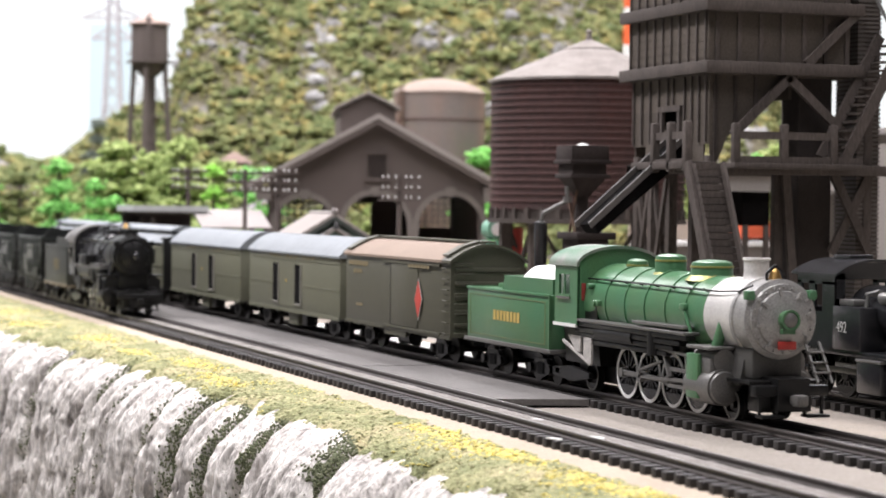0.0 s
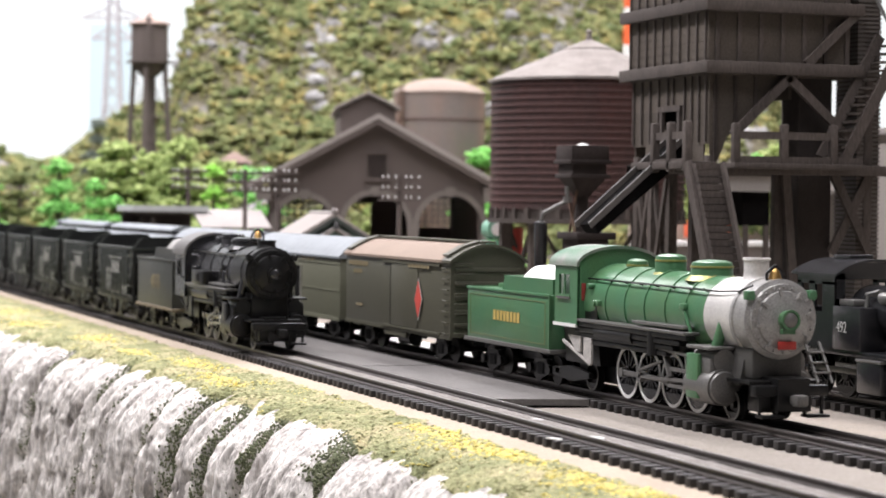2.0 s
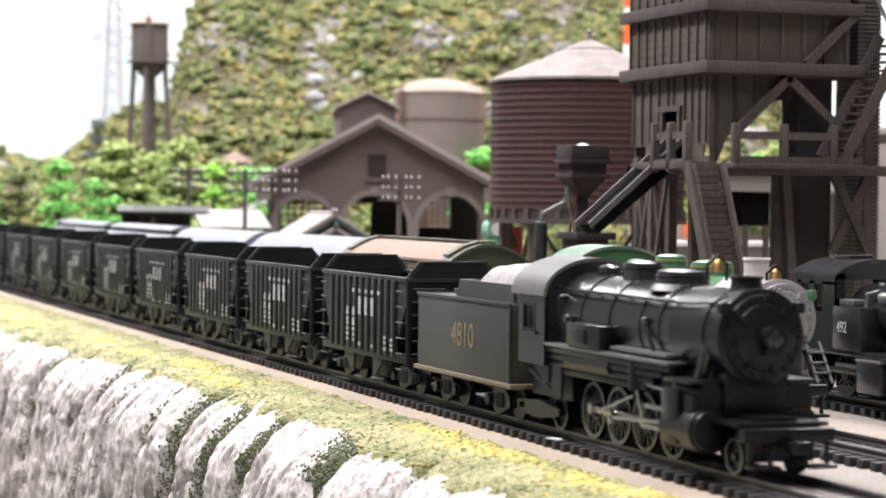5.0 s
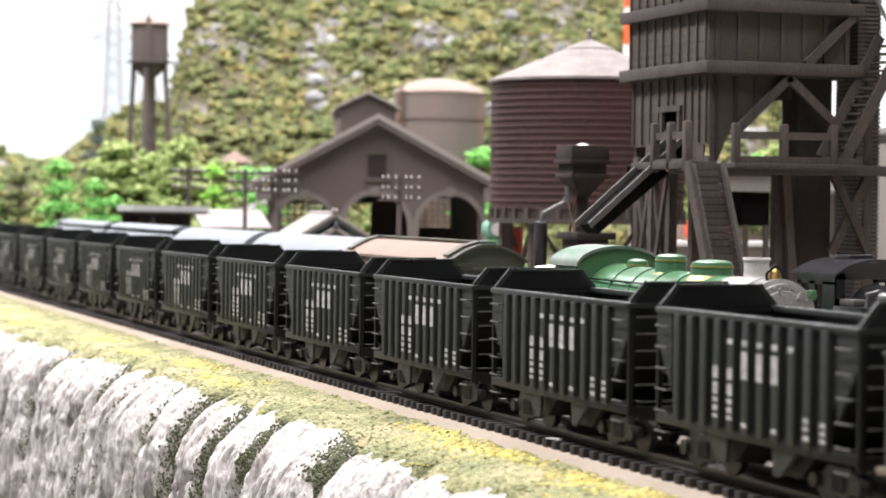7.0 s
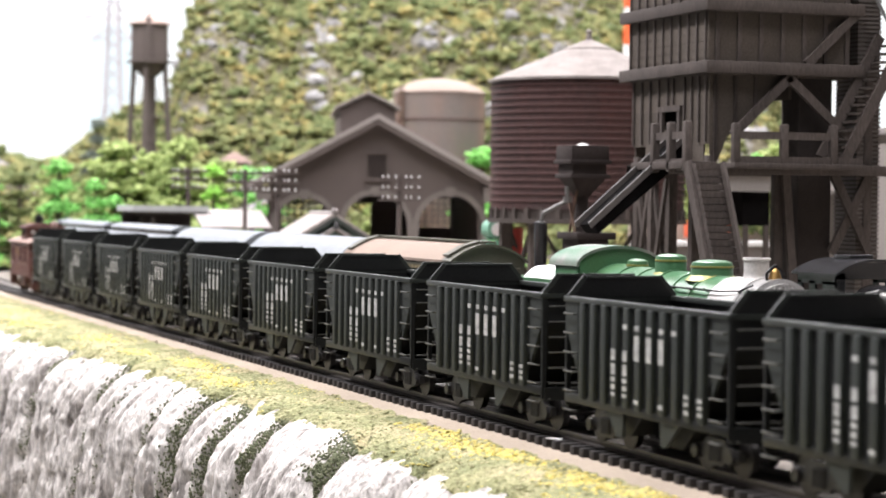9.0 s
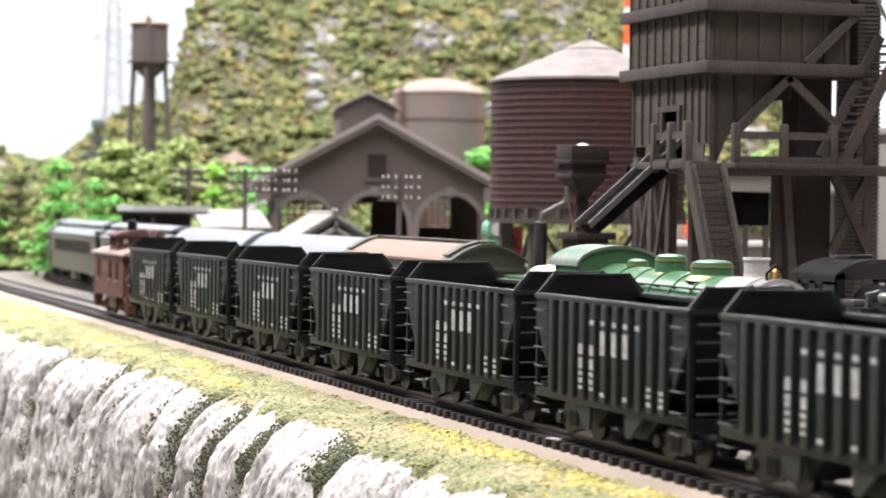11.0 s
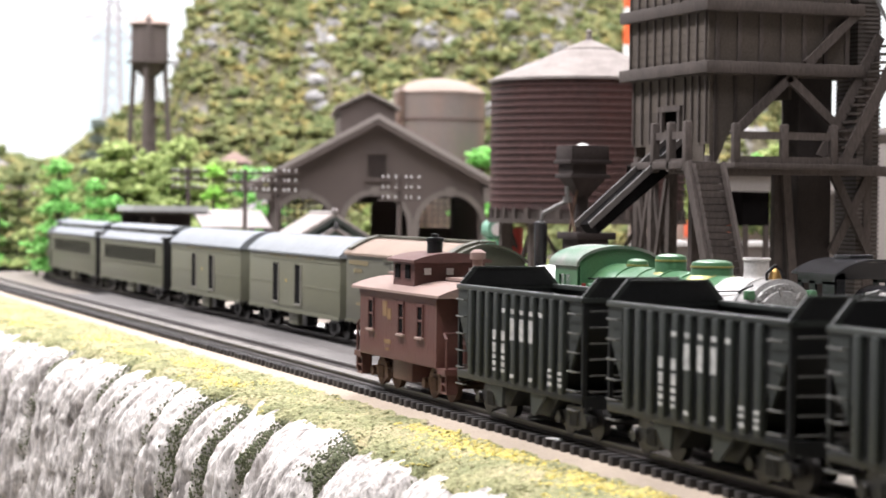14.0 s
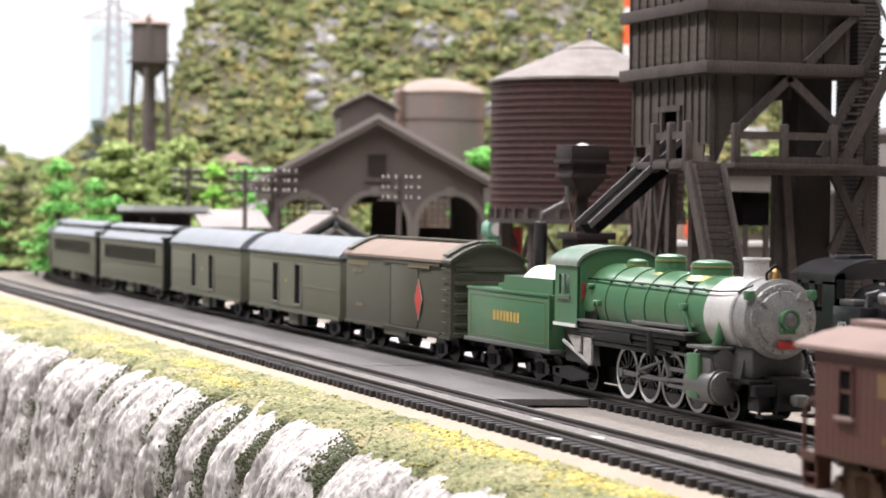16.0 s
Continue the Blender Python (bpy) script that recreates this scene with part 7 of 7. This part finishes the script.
for kind, xv, d, s in PLACES:
    x, y = vw(xv, d)
    z = max(-5.0, hill_h(xv, d) - 6) if d > 2250 else -5.0
    m = pose(x * K, y * K, z * K, 0, 0, (xv * 37) % 360) @ Matrix.Diagonal((s, s, s, 1))
    if kind not in KINDS:
        KINDS[kind] = tree_kind(*SPEC[kind])
        KINDS[kind].matrix_basis = m
    else:
        o = copy_thing(KINDS[kind], Matrix())
        o.matrix_basis = m


def small_hut():
    x, y = vw(-228, 2380)
    t = thing("hut", "small hut with pale pinkish pyramid roof among trees", "hut", at=(x, y, 110))
    P("wall", lambda bm: bx(bm, -12, 12, -12, 12, -120, 2), STUCCO, t)
    P("roof", lambda bm: lathe(bm, [(22, 0), (22, 1), (2, 13)], (0, 0, 0), (0, 0, 1), 4), CABROOF, t, "pale pinkish roof")


small_hut()


def white_fence():
    t = thing("fence", "white slatted fence beside the far track", "fence", at=(-2513, 389, 0))
    for k in range(9):
        o = P("post", lambda bm: bx(bm, -1.2, 1.2, -1.2, 1.2, -4.5, 22), PALE, t, at=(0, -60 + 12 * k, 0)) if k == 0 else again(o, t, (0, -60 + 12 * k, 0))
    for k in range(5):
        P("slat", lambda bm: bx(bm, -0.6, 0.6, -62, 40, 1 + 4.4 * k, 3.6 + 4.4 * k), PALE, t)


white_fence()


def yard_shed():
    """The low dark building behind the tower, with a pale plank front over open bays."""
    t = thing("open_shed", "low open-fronted shed with pale plank fascia behind the coaling tower", "shed", at=(-1168, 594, 0))
    for k in range(22):
        o = P("plank", lambda bm: bx(bm, 0, 1.2, -4, -0.8, 78, 88.2), mat("grey_planks", (0.30, 0.28, 0.26), 0.8, var=0.2), t, "weathered grey plank") if k == 0 else again(o, t, (0, 3.4 * k, 0))
    P("roof", lambda bm: bx(bm, -70, 4, -6, 72, 88, 90.5, 0.3), TARROOF, t)
    # black block stands in for the deep shade below the fascia
    P("hanging_bin", lambda bm: bx(bm, -40, -4, 14, 32, 57.5, 87.5, 0.4), INNER, t, "black block added as the shade under the roof")
    for y in (16, 30, 48, 70):
        P("post", lambda bm: bx(bm, -6, -3, y - 1.3, y + 1.3, -4.5, 76 if y > 40 else 58), TIMBER, t)
    d = thing("loading_dock", "low tan loading dock with pale coping behind the open shed", "loading dock", at=(-1330, 700, 0))
    P("dock_wall", lambda bm: bx(bm, -30, 0, -80, 70, -4.5, 42), STUCCO2, d)
    P("coping", lambda bm: bx(bm, -31, 2, -81, 71, 42, 45.5, 0.5), PALE, d, "pale coping slab")
    P("parapet", lambda bm: bx(bm, -31, -26, -81, 71, 45.5, 59, 0.4), mat("tan_parapet", (0.34, 0.275, 0.225), 0.85, var=0.15, size=20), d, "tan parapet")
    b = thing("brick_building", "grey-brown plain building behind the hoist tower", "building", at=(-1110, 684, 0))
    P("wall", lambda bm: bx(bm, -80, 0, -10, 80, -4.5, 112), mat("grey_render", (0.26, 0.235, 0.215), 0.8, var=0.15, size=20), b)
    P("roof", lambda bm: bx(bm, -84, 4, -14, 84, 112, 116, 0.5), PALEROOF, b, "pale roof edge")
    P("chimney", lambda bm: bx(bm, -30, -22, 4, 14, 116, 124), RUST, b)


yard_shed()


def dock_cart():
    """A small orange cart that rolls off along the dock."""
    t = thing("cart", "small orange cart with yellow rail rolling along the dock", "cart", at=(-1343, 720, 45.5))
    P("body", lambda bm: bx(bm, -8, 8, -28, 0, 2.2, 12.5, 0.8), mat("cart_orange", (0.55, 0.10, 0.04), 0.5, var=0.15), t, "orange painted body")
    P("top_rail", lambda bm: (bx(bm, 7.4, 8.4, -28, 0, 12.5, 13.6), bx(bm, -8.4, -7.4, -28, 0, 12.5, 13.6)), mat("cart_yellow", (0.62, 0.42, 0.08), 0.5), t, "yellow top rail")
    for y in (-23, -5):
        for x in (-6.5, 6.5):
            P("wheel", lambda bm: lathe(bm, [(2.2, -0.8), (2.2, 0.8)], (x, y, 2.2), (1, 0, 0), 14), SOOT, t)
    return t


cart = dock_cart()


def pump():
    t = thing("standpipe", "small green and white machine standing under the tank", "pump", at=(-1290, 494, 0))
    P("base", lambda bm: bx(bm, -7, 7, -7, 7, -4.5, 46, 1), mat("pump_green", (0.10, 0.26, 0.17), 0.5), t)
    P("drum", lambda bm: cy(bm, (-6, 0, 53), (6, 0, 53), 6.5, n=18), mat("pump_green_light", (0.16, 0.34, 0.24), 0.5), t)
    P("dial", lambda bm: cy(bm, (6, 0, 53), (7, 0, 53), 4, n=16), PALE, t, "white round dial")
    b = thing("barrel", "red painted barrel under the tank", "barrel", at=(-1240, 487, 0))
    P("drum", lambda bm: lathe(bm, [(6, -4.5), (6.4, 30), (6.4, 54), (5.6, 55)], (0, 0, 0), (0, 0, 1), 16), RED, b)


pump()


# one even white strip with ragged edges, behind the second track
def white_strip():
    def build(bm):
        n = 40
        top = [(-1255 + 400 * k / n, 353 + 2 * nz(k / 3, 1)) for k in range(n + 1)] + [(-855 - 400 * k / n, 376 + 4 * nz(k / 3, 5)) for k in range(n + 1)]
        ex(bm, top, "z", -5.8, -3.8)
    tagged(P("pavement", build, TENDERTOP), "white ground strip behind the standing train", "ground", kind="structure")


white_strip()


# self-lit sheet added just before the sky board for the bluish haze
def pale_haze_panel():
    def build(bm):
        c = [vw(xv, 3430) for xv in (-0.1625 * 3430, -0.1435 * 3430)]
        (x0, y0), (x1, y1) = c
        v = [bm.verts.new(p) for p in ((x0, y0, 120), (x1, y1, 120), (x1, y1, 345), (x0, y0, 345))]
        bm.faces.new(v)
    tagged(P("backdrop", build, HAZE), "pale blue glowing haze panel before the sky board", "backdrop", kind="structure")


pale_haze_panel()


def paper_scraps():
    for x, y, a, b, rz in ((-611, 254.5, 7, 2.2, 8), (-612, 268, 9, 2.4, 14), (-668, 272, 5, 1.6, 20)):
        t = solid("paper_scrap", lambda bm: ex(bm, [(-a / 2, -b / 2), (a / 2, -b * 0.3), (a * 0.4, b / 2), (-a * 0.3, b * 0.4)], "z", 0, 0.35), PALE, "pale scrap lying on the track bed", "scrap", group="scraps")
        t.matrix_basis = pose(x * K, y * K, -2.3 * K, 0, 0, rz)


paper_scraps()


# ---- the coal train's run: distance of its tail behind the viewer's own line ----
RUN = ((0, 3124), (0.5, 3045), (1, 2967), (1.5, 2888), (2, 2806), (2.5, 2723), (3, 2640), (3.5, 2557), (4, 2478), (5, 2321), (6, 2164), (7, 2007), (8, 1853), (9, 1700),
       (10, 1530), (11, 1353), (11.5, 1263), (12, 1170), (12.5, 1076), (13, 987), (13.5, 897.5), (14, 806), (14.5, 713), (15, 626), (15.5, 540), (16, 455))


def tail(t):
    for (a, p), (b, q) in zip(RUN, RUN[1:]):
        if t <= b:
            return p + (q - p) * (t - a) / (b - a)
    return RUN[-1][1]


def motions():
    walk(cart, [(t, pose(-1.343, (720 - go) * K, 0.0455)) for t, go in ((0, 0), (0.2, 16), (0.4, 31), (0.6, 36), (16.0, 36))])
    ride = [(cab_car, 0)] + [(h, 120 + 123.3 * (11 - k)) for k, h in enumerate(hoppers)] + [(black_tender, 1590), (black_loco, 1817)]
    for ob, off in ride:
        walk(ob, [(t, pose((-s + off) * K, 0.268, 0)) for t, s in RUN])
    # wheels and rods of the running engine
    step = 1 / 30
    times = [k * step for k in range(481)]
    for a in axles:
        r = a.location.z / K
        walk(a, [(t, Matrix.Translation(a.location) @ Matrix.Rotation((3124 - tail(t)) / r, 4, "Y")) for t in times])
    # wheelsets of the cars behind it
    for ob, _ in ride[:-1]:
        for a in [c for c in ob.children_recursive if c.name.startswith("wheelset")]:
            r = a.location.z / K
            walk(a, [(t, Matrix.Translation(a.location) @ Matrix.Rotation((3124 - tail(t)) / r, 4, "Y")) for t in times])
    r = B_["dr"]
    for rod in (side_rod, main_rod):
        rows = []
        for t in times:
            ph = -(tail(t) - 3124) / r
            c = 3.6
            rows.append((t, Matrix.Translation((c * math.sin(ph) * K, 0, (r + (c * math.cos(ph) if rod is side_rod else 0)) * K))))
        walk(rod, rows)


motions()
